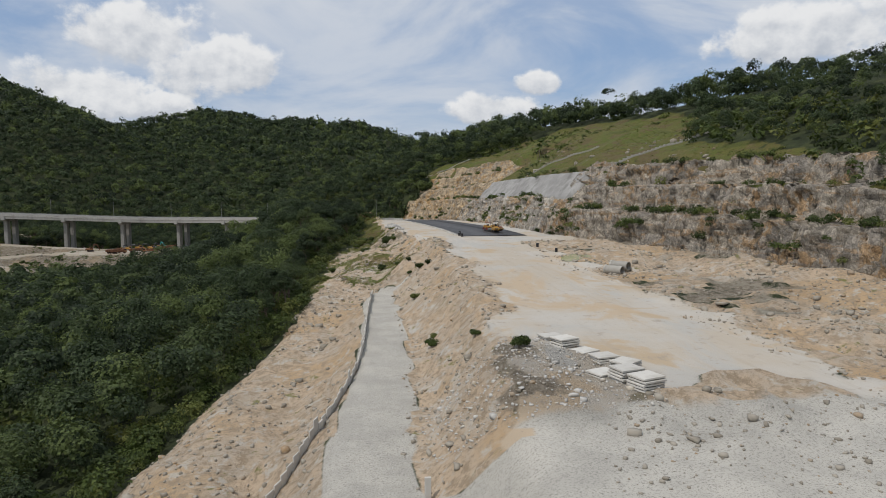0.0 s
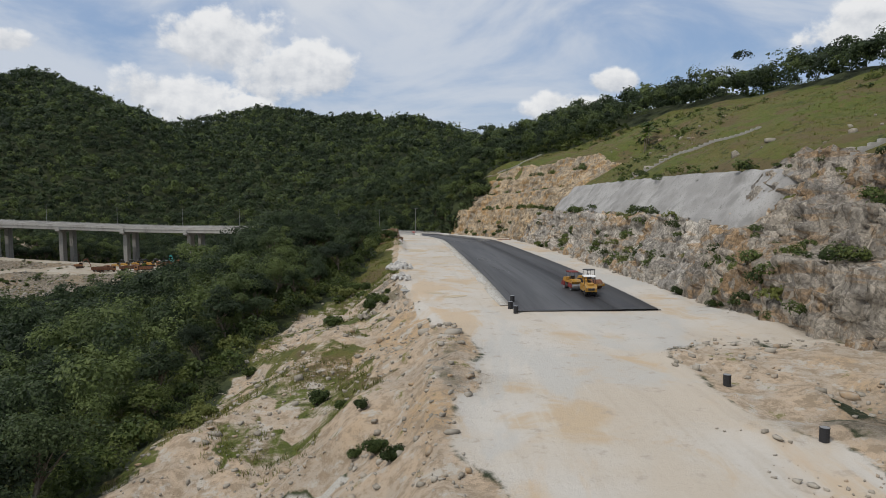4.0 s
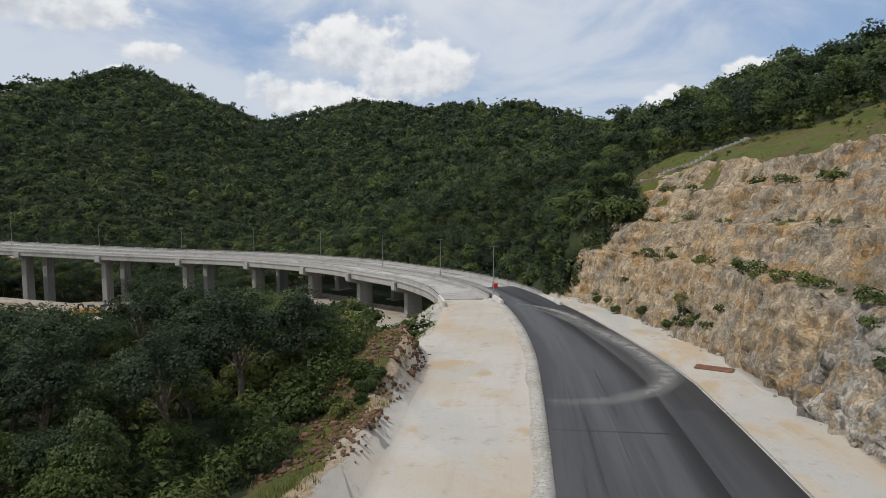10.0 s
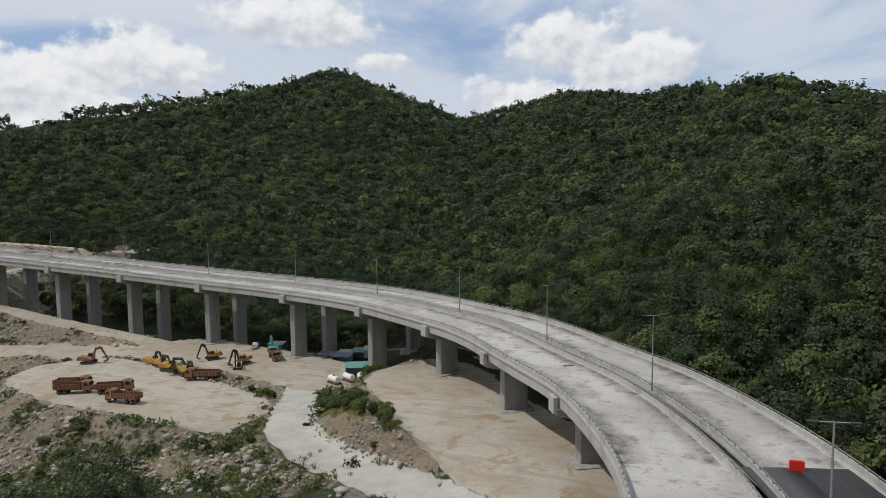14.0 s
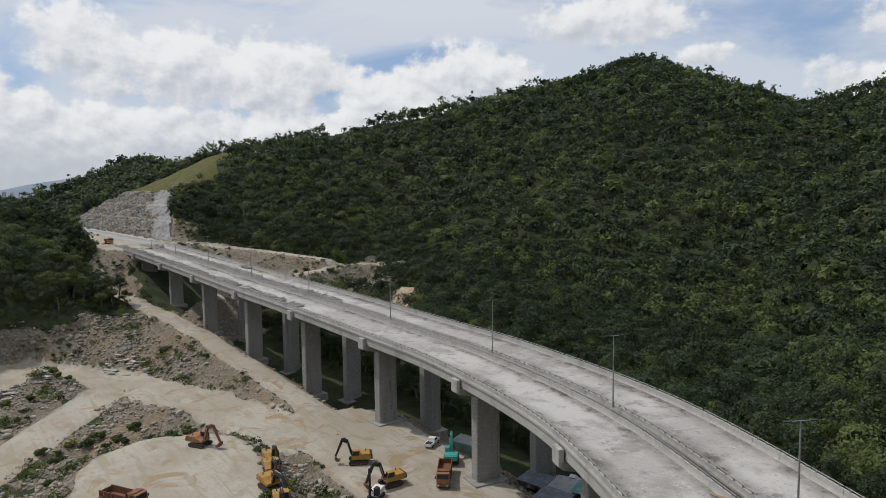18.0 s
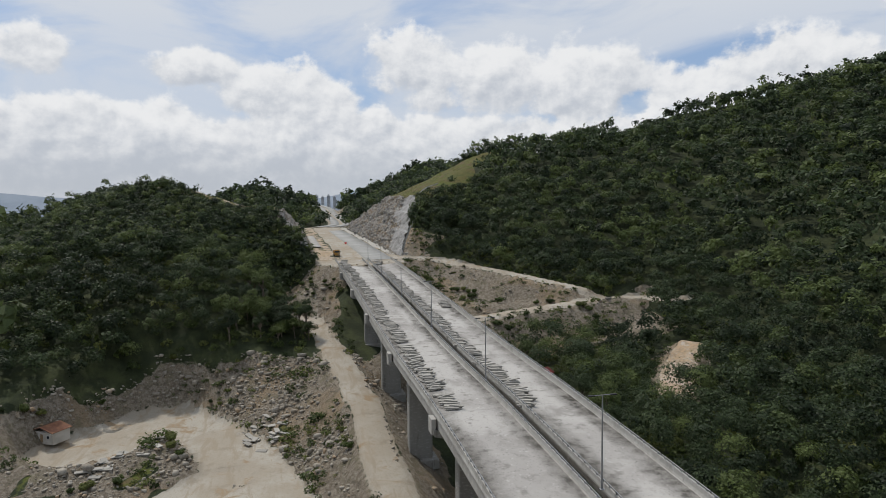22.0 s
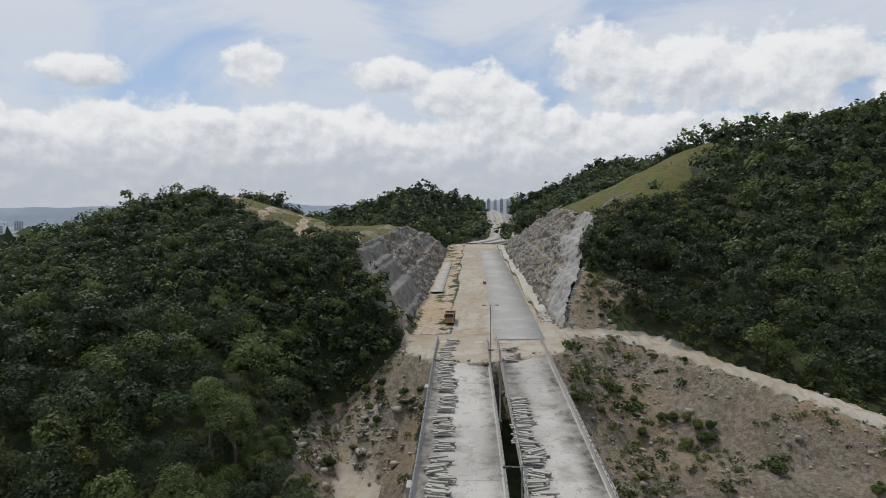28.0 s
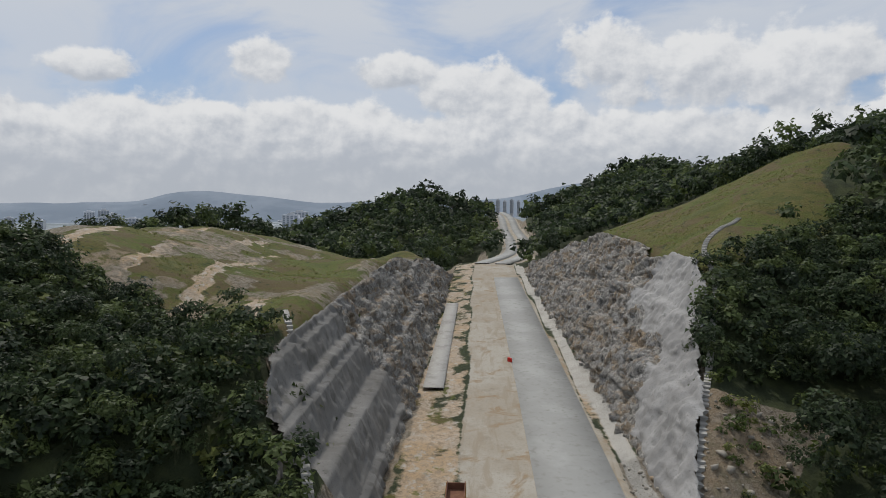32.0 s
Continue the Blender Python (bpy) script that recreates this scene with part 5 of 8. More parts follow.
# ---- viaduct: two decks on walls of columns ----
def sweep(sections, s, close=True):
    """Sections (offset, height) swept along the road at the lengths s."""
    n = len(sections)
    v = np.stack([on_road(s, o, z) for o, z in sections], 1)
    f = []
    for i in range(len(s) - 1):
        for j in range(n if close else n - 1):
            a, b = i * n + j, i * n + (j + 1) % n
            f.append((a, b, b + n, a + n))
    f += [tuple(range(n))[::-1], tuple((len(s) - 1) * n + j for j in range(n))]
    sh = Shape()
    sh.v, sh.f = [tuple(p) for p in v.reshape(-1, 3)], f
    return sh


PIER_S = [float(np.interp(432, MEDIAN[MEDIAN[:, 0] > 0][:, 1], S_ALL[MEDIAN[:, 0] > 0]))] + [S_X(x) for x in (-14, -39.5, -69, -106, -146.5, -184, -221.5, -260, -298.5, -337)]
JOINTS = [S_DECK0] + PIER_S + [S_DECK1]
viaduct = tagged(new("viaduct"), "curved grey concrete viaduct with twin decks on tall piers", "viaduct", kind="structure")
for inner, outer, tag in ((-1.0, -12.9, "left"), (1.0, 11.6, "right")):
    sg = 1 if outer > 0 else -1
    for a, b in zip(JOINTS[:-1], JOINTS[1:]):
        s = np.linspace(a + 0.02, b - 0.02, max(3, int((b - a) / 4) + 1))
        deck = part("deck_span", sweep([(inner, 0), (outer, 0), (outer, -0.30), (outer - sg * 1.2, -0.42), (inner + sg * 1.0, -0.42), (inner, -0.30)], s), "deck_concrete", viaduct)
        part("edge_girder", sweep([(outer - sg * 0.25, -0.30), (outer - sg * 0.25, -2.0), (outer - sg * 0.55, -2.2), (outer - sg * 1.0, -2.2), (outer - sg * 1.25, -2.0), (outer - sg * 1.25, -0.40)], s), "concrete", deck)
        for g in np.linspace(inner + sg * 1.2, outer - sg * 3.4, 4):
            part("girder", sweep([(g - 0.3, -0.40), (g - 0.3, -2.0), (g + 0.3, -2.0), (g + 0.3, -0.40)], s), "concrete", deck)
    # parapets, cast in lengths, with a rail on posts above
    edges = np.arange(S_DECK0, S_DECK1 - 3, 5.0)
    for o, w, hgt in ((outer - sg * 0.25, 0.26, 0.95), (inner + sg * 0.16, 0.2, 0.8)):
        for e in edges:
            s = np.linspace(e + 0.03, e + 4.97, 3)
            wall = part("parapet", sweep([(o - w, 0.0), (o - w * 0.55, 0.35), (o - w * 0.5, hgt), (o + w * 0.5, hgt), (o + w * 0.55, 0.35), (o + w, 0.0)], s), "concrete", viaduct)
            rail = Shape()
            for q in (e + 0.8, e + 2.5, e + 4.2):
                p = on_road(np.array([q]), o)[0]
                rail.box(p[0] - 0.09, p[0] + 0.09, p[1] - 0.09, p[1] + 0.09, p[2] + hgt - 0.05, p[2] + hgt + 0.34)
            p, q = on_road(np.array([e + 0.1, e + 4.9]), o, hgt + 0.3)
            rail.tube(p, q, 0.06, n=6)
            part("rail", rail, "grey_steel", wall)
    for ps in PIER_S:
        mid_o = (inner + outer) / 2
        c = on_road(np.array([ps]), mid_o)[0]
        h = heading(ps)
        base = float(min(sheet_z(c[0], c[1])[0], sheet_z(c[0] + 2, c[1] - 2)[0])) - 0.8
        m = Matrix.Translation((c[0], c[1], 0)) @ Matrix.Rotation(radians(h), 4, "Z")
        half = abs(outer - inner) / 2
        top = c[2] - 2.2
        pier = part("pier", Shape().box(-1.15, 1.15, -2.5, 2.5, base, top - 0.9, 0.18, m), "pier_concrete", viaduct)
        cap_ = Shape().plate([(-half + 0.2, top), (half + 0.35, top), (half + 0.35, top - 0.95), (2.5, top - 1.9), (-2.5, top - 1.9), (-half + 0.2, top - 0.95)], -1.35, 1.35, m @ Matrix.Rotation(radians(90 if sg < 0 else -90), 4, "Z"))
        part("pier_cap", cap_, "pier_concrete", pier)
        end = part("end_block", Shape().box(-1.1, 1.1, (half - 0.05) * -sg if sg < 0 else -half - 0.75, (half + 0.75) if sg < 0 else -half + 0.05, top - 0.7, top + 1.75, 0.06, m), "concrete", pier)
        part("pile_cap", Shape().box(-2.6, 2.6, -3.6, 3.6, base - 1.0, base + 1.1, 0.1, m), "pier_concrete", pier)
# abutment walls
for s_end in (S_DECK0, S_DECK1):
    s = np.array([s_end - 0.6, s_end + 0.6])
    ab = tagged(new("abutment", sweep([(-12.9, -0.32), (11.6, -0.32), (11.6, -9), (-12.9, -9)], s).mesh("abutment", "concrete")), "concrete abutment wall at the viaduct's end", "abutment", kind="structure")
wing = np.linspace(S_DECK0 - 13, S_DECK0 - 0.7, 5)
tagged(new("wing_wall", sweep([(-12.5, 1.15), (-12.95, 1.15), (-13.1, -7.5), (-12.3, -7.5)], wing).mesh("wing_wall", "white_concrete")), "white concrete wing wall beside the viaduct's end", "retaining wall", kind="structure")
wing = np.linspace(S_DECK0 - 11, S_DECK0 - 0.7, 4)
tagged(new("barrier_wall", sweep([(-0.5, 0.9), (0.0, 0.9), (0.2, -0.3), (-0.7, -0.3)], wing).mesh("barrier_wall", "white_concrete")), "white concrete barrier at the end of the median", "barrier", kind="structure")
for k, q in enumerate((S_DECK0 + 2, S_DECK0 - 3.4, S_DECK0 - 8.8)):
    b = new("concrete_barrier", sweep([(11.3, 0.75), (11.7, 0.75), (12.0, -0.2), (11.0, -0.2)], np.linspace(q - 5.2, q, 3)).mesh("concrete_barrier", "white_concrete"))
    tagged(b, "pale precast concrete road barrier beside the asphalt", "barrier", "road barriers")


# lamp posts along the median
def lamp_post():
    post = tagged(new("street_lamp"), "slim grey steel street lamp on the viaduct's median", "street lamp", "street lamps")
    part("pole", Shape().tube((0, 0, 0), (0, 0, 11.0), 0.12, 0.07, 8), "grey_steel", post)
    part("base_plate", Shape().box(-0.25, 0.25, -0.25, 0.25, 0, 0.08, 0.02).tube((0, 0, 0.08), (0, 0, 1.0), 0.15, 0.15, 8), "grey_steel", post)
    part("arm", Shape().tube((0, -1.2, 11.0), (0, 1.2, 11.0), 0.05, 0.05, 6), "grey_steel", post)
    for y in (-1.35, 1.35):
        part("lamp_head", Shape().box(-0.16, 0.16, y - 0.4, y + 0.4, 10.92, 11.06, 0.03), "black_steel", post)
    return post


lamp = lamp_post()
spots = [S_DECK0 + q for q in (-0.6, 48, 84.3, 122.4, 161, 199, 239, 280, 320, 361, 401, 436)]
for i, q in enumerate(spots):
    p = on_road(np.array([q]), (-0.9 if q > S_DECK0 + 250 else 0.1) if q > S_DECK0 else -0.25, 0.8 if q > S_DECK0 else 0.88)[0]
    m = pose(p[0], p[1], p[2], 0, 0, heading(q))
    if i == 0:
        lamp.matrix_basis = m
    else:
        copy_thing(lamp, m)
# ---- things on the platform ----
def at_ground(x, y, dz=0.0, turn=0.0):
    return pose(x, y, float(sheet_z(x, y)[0]) + dz, 0, 0, turn)


def slab_stack(levels, seed, size=(2.0, 1.5), thick=0.16):
    """A pile of precast slabs, each a little out of line, on battens."""
    r = random.Random(seed)
    pile = tagged(new("slab_stack"), "pile of weathered precast concrete slabs on the gravel", "slab stack", "slab stacks")
    for k in range(levels):
        m = pose(r.uniform(-0.1, 0.1), r.uniform(-0.1, 0.1), k * (thick + 0.07), 0, 0, r.uniform(-5, 5))
        part("slab", Shape().box(-size[0] / 2, size[0] / 2, -size[1] / 2, size[1] / 2, 0.05, 0.05 + thick, 0.02), "white_concrete", pile, at=m)
    for x in (-0.6, 0.6):
        part("batten", Shape().box(x - 0.05, x + 0.05, -size[1] / 2, size[1] / 2, 0, 0.055), "timber", pile)
    return pile


for i, (x, y, lv) in enumerate([(22.6, 64.0, 2), (22.9, 60.6, 4), (23.7, 57.6, 1), (24.6, 55.0, 3), (22.3, 50.2, 2), (25.2, 52.0, 3), (23.4, 48.2, 5), (24.0, 45.9, 5)]):
    slab_stack(lv, i, (2.2, 1.9)).matrix_basis = at_ground(x, y, 0.0, 12 + 9 * (i % 3))


def drum():
    d = tagged(new("oil_drum"), "black steel oil drum standing on the road", "drum", "oil drums")
    barrel = part("barrel", Shape().tube((0, 0, 0), (0, 0, 0.89), 0.295, 0.295, 16), "black_steel", d)
    for z0, z1 in ((0.002, 0.03), (0.29, 0.33), (0.58, 0.62), (0.87, 0.9)):
        part("hoop", Shape().tube((0, 0, z0), (0, 0, z1), 0.315, 0.315, 16), "black_steel", barrel)
    part("lid", Shape().tube((0, 0, 0.895), (0, 0, 0.905), 0.28, 0.28, 16), "grey_steel", d)
    return d


first_drum = drum()
for i, (x, y, z) in enumerate([(35.8, 178.1, 28.16), (34.9, 174.2, None), (35.1, 171.4, None), (47.0, 143.1, None), (47.5, 131.9, None)]):
    m = pose(x, y, z + 0.16, 0, 0, 20 * i) if z else at_ground(x, y)
    if i:
        copy_thing(first_drum, m)
    else:
        first_drum.matrix_basis = m

# precast fence along the lower lane
FENCE = spline([(9.0, 141.5, 0), (6.3, 114.3, 0), (4.1, 89.5, 0), (1.1, 72.6, 0), (-1.6, 63.6, 0), (-4.3, 56.1, 0), (-6.6, 51.0, 0), (-9.5, 44.0, 0)], 1.25)
fence = tagged(new("panel_fence"), "row of upright precast concrete panels along the gravel lane", "fence")
fr_ = random.Random(9)
for i in range(len(FENCE) - 1):
    a, b = FENCE[i], FENCE[i + 1]
    z = float(sheet_z((a[0] + b[0]) / 2, (a[1] + b[1]) / 2)[0])
    high = fr_.choice((0.9, 1.0, 1.05, 1.1)) + (0.7 if i % 11 == 7 else 0)
    ang = math.degrees(math.atan2(b[1] - a[1], b[0] - a[0]))
    part("panel", Shape().box(-0.6, 0.6, -0.06, 0.06, -0.4, high, 0.015), "white_concrete", fence, at=pose((a[0] + b[0]) / 2, (a[1] + b[1]) / 2, z, fr_.uniform(-5, 5), 0, ang))
post = tagged(new("concrete_post", Shape().box(-0.22, 0.22, -0.12, 0.12, -0.4, 1.6, 0.02).mesh("concrete_post", "white_concrete")), "upright precast concrete post on the gravel", "post")
post.matrix_basis = at_ground(6.4, 43.0)


def culvert(length=3.4, r=0.78):
    c = tagged(new("culvert_pipe"), "large pale concrete culvert pipe lying on the rubble", "pipe", "culvert pipes")
    n = 24
    sh = Shape()
    ring = [(math.cos(2 * math.pi * i / n), math.sin(2 * math.pi * i / n)) for i in range(n)]
    v = [(x, q * rr, w * rr + r) for x in (0, length) for rr in (r, r - 0.13) for q, w in ring]
    f = []
    for i in range(n):
        j = (i + 1) % n
        f += [(i, j, 2 * n + j, 2 * n + i), (n + i, 3 * n + i, 3 * n + j, n + j), (i, n + i, n + j, j), (2 * n + i, 2 * n + j, 3 * n + j, 3 * n + i)]
    part("barrel", sh.add(v, f), "precast", c)
    part("collar", Shape().tube((0, 0, r), (0.35, 0, r), r + 0.09, r + 0.09, n, False), "precast", c)
    return c


c1 = culvert()
c1.matrix_basis = at_ground(47.4, 106.4, -0.08, -58)
copy_thing(c1, at_ground(48.9, 107.3, -0.08, -58))


# ---- sheets of water, stains and spills, lying on the ground ----
def blot(name, x, y, rx, ry, turn, mat, label, cat, dz=0.03, seed=0, flat=False):
    """An uneven patch that lies on the ground."""
    rings, n = 4, 22
    a = np.arange(n) * 2 * math.pi / n
    edge_r = 1 + 0.32 * fbm(np.cos(a) * 1.3 + seed, np.sin(a) * 1.3, seed * 3.7, 3, 5)
    c, s0 = math.cos(radians(turn)), math.sin(radians(turn))
    pts = []
    for k in range(1, rings + 1):
        px, py = np.cos(a) * edge_r * rx * k / rings, np.sin(a) * edge_r * ry * k / rings
        pts.append(np.stack([x + px * c - py * s0, y + px * s0 + py * c], 1))
    P = np.vstack([[(x, y)]] + pts)
    Z = sheet_z(P[:, 0], P[:, 1]) + dz
    if flat:
        Z[:] = np.median(Z)
    f = [(0, 1 + i, 1 + (i + 1) % n) for i in range(n)]
    for k in range(rings - 1):
        for i in range(n):
            p, q = 1 + k * n + i, 1 + k * n + (i + 1) % n
            f += [(p, p + n, q + n), (p, q + n, q)]
    return tagged(new(name, mesh_np(name, np.column_stack([P, Z]), np.array(f), mat, True)), label, cat, kind="structure")


blot("pond", 47.5, 120.0, 3.6, 2.4, 20, "silt_water", "shallow greenish puddle among gravel", "puddle", 0.03, 1)
blot("puddle", 22.1, 191.6, 0.9, 3.6, -6, "clear_puddle", "milky rain puddle at the edge of the sand", "puddle", 0.01, 2, True)
for i, (x, y, rx, ry) in enumerate([(25.2, 261.5, 2.2, 3.0), (29.0, 266.5, 1.6, 1.0), (31.0, 260.8, 1.5, 0.9), (24.0, 267.0, 2.0, 2.4), (29.3, 242.0, 2.0, 1.1), (32.6, 243.8, 1.2, 1.4), (27.0, 262.0, 1.2, 0.8), (29.0, 226.0, 2.2, 1.6), (28.6, 183.0, 0.8, 1.8), (26.0, 186.0, 1.6, 1.0)]):
    blot("puddle", x, y, rx, ry, 15 * i, "ochre_stain", "drying ochre silt puddle on the sand", "puddle", 0.025, 10 + i)
# dust swept across the asphalt by turning wheels, thinning out to its edges
def dust_trail(points, half, strength, label):
    line = spline([(x, y, 0) for x, y in points], 1.2)
    tg = np.gradient(line[:, :2], axis=0)
    tg /= np.linalg.norm(tg, axis=1)[:, None]
    nr = np.stack([tg[:, 1], -tg[:, 0]], 1)
    q = np.linspace(0, 1, len(line))
    wide_ = half * (0.55 + 0.45 * np.sin(np.pi * q)) * (1 + 0.25 * fbm(q * 9, 0 * q, 0, 2, 73))
    cols = []
    for u in (-1, -0.66, -0.33, 0, 0.33, 0.66, 1):
        xy = line[:, :2] + nr * (u * wide_)[:, None]
        cols.append(np.column_stack([xy, near_line(MEDIAN, xy[:, 0], xy[:, 1])[3] + 0.186]))
    fade = strength * np.outer(np.sin(np.pi * np.clip(q * 0.94 + 0.03, 0, 1)) ** 0.6, [0.0, 0.35, 0.8, 1.0, 0.7, 0.35, 0.0])
    tagged(new("dust_sweep", mesh_np("dust_sweep", np.stack(cols, 1).reshape(-1, 3), grid_faces(len(line), 7), "dusty_asphalt", False, {"fade": fade})), label, "dust", kind="structure")


dust_trail([(36.0, 301.0), (42.4, 302.4), (47.8, 307.4), (50.2, 314.0), (49.6, 323.0), (46.0, 341.0), (39.6, 359.0)], 2.4, 1.0, "thin pale dust swept across the asphalt in a wide turn")
dust_trail([(31.5, 373.0), (34.9, 371.3), (39.3, 364.9), (42.6, 356.5), (45.0, 346.0)], 1.6, 1.1, "pale dust trail curving along the asphalt")
dust_trail([(34.0, 369.0), (36.4, 365.4), (40.1, 357.5), (42.6, 348.0)], 1.0, 0.6, "narrow pale dust trail on the asphalt")
for k_, (x_, y_) in enumerate([(38.2, 232.0), (39.6, 233.5), (41.5, 268.0), (39.0, 214.0)]):
    dust_trail([(x_ - 0.9, y_ + 7), (x_ - 0.4, y_ + 2.5), (x_ + 0.4, y_ - 2.0), (x_ + 2.2, y_ - 6.5)], 0.28, 0.42, "faint curved wheel mark on the asphalt")

# dirt washed into the gutters of the decks
sd = np.linspace(S_DECK0 + 22, S_DECK1 - 2, 170)
for o_, dirn, wide_ in ((-12.2, 1, 3.2), (-1.6, -1, 2.4), (1.6, 1, 3.4), (10.9, -1, 3.0)):
    cols = [on_road(sd, o_ + dirn * wide_ * q_ * (1 + 0.35 * fbm(sd / 9, 0 * sd, 0, 2, int(60 + o_))), 0.012) for q_ in (0, 0.3, 0.65, 1.0)]
    fade = np.outer(0.65 + 0.5 * fbm(sd / 14, 0 * sd, 0, 3, int(80 + o_)), [0.9, 0.75, 0.35, 0.0])
    vv = np.stack(cols if dirn > 0 else cols[::-1], 1)
    tagged(new("gutter_dirt", mesh_np("gutter_dirt", vv.reshape(-1, 3), grid_faces(len(sd), 4)[:, ::-1], "gutter_dirt", False, {"fade": fade if dirn > 0 else fade[:, ::-1]})), "dark dirt washed along the parapet of the deck", "dirt", kind="structure")

# heaps of stone by the road
def heap(x, y, r0, count, seed, mat, label, big=0.32):
    rr = np.random.default_rng(seed)
    V, F = [], []
    base = float(sheet_z(x, y)[0])
    for i in range(count):
        a, d = rr.uniform(0, 6.28), r0 * math.sqrt(rr.random())
        z = base + 0.55 * r0 * max(0, 1 - d / r0) * rr.uniform(0.5, 1.0)
        sz = big * rr.uniform(0.5, 1.4)
        m = pose(x + d * math.cos(a), y + d * math.sin(a), z + 0.2 * sz, rr.uniform(0, 360), rr.uniform(0, 360), rr.uniform(0, 360))
        sh = Shape().box(-sz, sz, -sz * 0.7, sz * 0.7, -sz * 0.55, sz * 0.55, sz * 0.14, m)
        F += [tuple(k + len(V) for k in f) for f in sh.f]
        V += sh.v
    sh = Shape()
    sh.v, sh.f = V, F
    return tagged(new("stone_heap", sh.mesh("stone_heap", mat)), label, "stone heap", kind="stuff")


heap(20.9, 217.3, 2.4, 150, 1, "white_stone", "heap of pale broken stone beside the sand track")
heap(21.2, 200.0, 1.4, 50, 2, "white_stone", "small heap of broken stone at the sand's edge")
heap(16.5, 190.5, 1.5, 14, 3, "rubble_stone", "a few brown boulders on the bare bank", 0.34)
heap(64.0, 283.0, 2.6, 130, 6, "rubble_stone", "fallen ochre stones at the foot of the rock face", 0.4)
heap(62.5, 268.0, 2.0, 80, 7, "rubble_stone", "fallen stones at the foot of the rock face", 0.4)
pit = tagged(new("steel_plate", Shape().box(-2.2, 2.2, -1.0, 1.0, 0, 0.12, 0.03).mesh("steel_plate", "rust")), "rusty brown steel plate on the sandy verge", "plate")
pit.matrix_basis = at_ground(56.6, 317.8, 0.02, -25)


# ---- machines ----
def wheel(parent, x, y, z, r, w, rim="yellow_paint"):
    """A wheel that turns round the y axis."""
    t = part("wheel", Shape().tube((x, y - w / 2, z), (x, y - w / 2 + 0.06, z), r * 0.9, r, 18).tube((x, y - w / 2 + 0.06, z), (x, y + w / 2 - 0.06, z), r, r, 18).tube((x, y + w / 2 - 0.06, z), (x, y + w / 2, z), r, r * 0.9, 18), "rubber", parent)
    part("rim", Shape().tube((x, y - w / 2 - 0.015, z), (x, y + w / 2 + 0.015, z), r * 0.52, r * 0.52, 14).tube((x, y - w / 2 - 0.03, z), (x, y + w / 2 + 0.03, z), r * 0.16, r * 0.16, 8), rim, t)
    return t


def canopy(parent, x0, x1, y0, y1, z0, z1, mat):
    for x in (x0 + 0.1, x1 - 0.1):
        for y in (y0 + 0.08, y1 - 0.08):
            part("canopy_post", Shape().tube((x, y, z0), (x, y, z1), 0.04, 0.04, 6), "black_steel", parent)
    roof = Shape().plate([(x0, z1), (x0 + 0.2, z1 + 0.12), (x1 - 0.2, z1 + 0.12), (x1, z1), (x1, z1 - 0.04), (x0, z1 - 0.04)], y0, y1)
    return part("canopy", roof, mat, parent)


def tyre_roller():
    k = tagged(new("tyre_roller"), "yellow pneumatic-tyred road roller with a pale canopy on the asphalt", "road roller", "road machines")
    part("front_body", Shape().plate([(-0.1, 0.55), (2.2, 0.45), (2.45, 0.8), (2.35, 1.45), (1.9, 1.6), (0.2, 1.7), (-0.1, 1.5)], -0.95, 0.95), "yellow_paint", k)
    part("rear_body", Shape().plate([(-2.6, 0.7), (-0.1, 0.55), (-0.1, 1.3), (-0.9, 1.35), (-1.0, 1.75), (-2.3, 1.72), (-2.65, 1.3)], -0.9, 0.9), "yellow_paint", k)
    part("engine_hood", Shape().box(-2.35, -1.15, -0.5, 0.5, 1.7, 2.0, 0.08), "yellow_paint", k)
    part("grille", Shape().box(-2.69, -2.62, -0.5, 0.5, 0.95, 1.3, 0.01), "black_steel", k)
    part("seat", Shape().box(-0.7, -0.2, -0.25, 0.25, 1.35, 1.75, 0.06).box(-0.8, -0.68, -0.25, 0.25, 1.7, 2.2, 0.05), "black_steel", k)
    part("steering_wheel", Shape().tube((0.25, 0, 1.7), (0.05, 0, 2.1), 0.03, 0.03, 6).tube((0.03, 0, 2.09), (0.0, 0, 2.13), 0.22, 0.22, 12), "black_steel", k)
    for y in (-0.85, 0.85):
        part("handrail", Shape().tube((-0.9, y, 1.35), (-0.9, y, 2.2), 0.025, n=6).tube((-0.9, y, 2.2), (0.3, y, 2.2), 0.025, n=6).tube((0.3, y, 2.2), (0.3, y, 1.6), 0.025, n=6), "black_steel", k)
    canopy(k, -1.2, 0.9, -0.95, 0.95, 1.3, 2.95, "white_paint")
    for y in (-0.72, -0.24, 0.24, 0.72):
        wheel(k, 1.6, y, 0.48, 0.48, 0.38, "black_steel")
    for y in (-0.8, -0.4, 0, 0.4, 0.8):
        wheel(k, -1.9, y, 0.48, 0.48, 0.32, "black_steel")
    return k


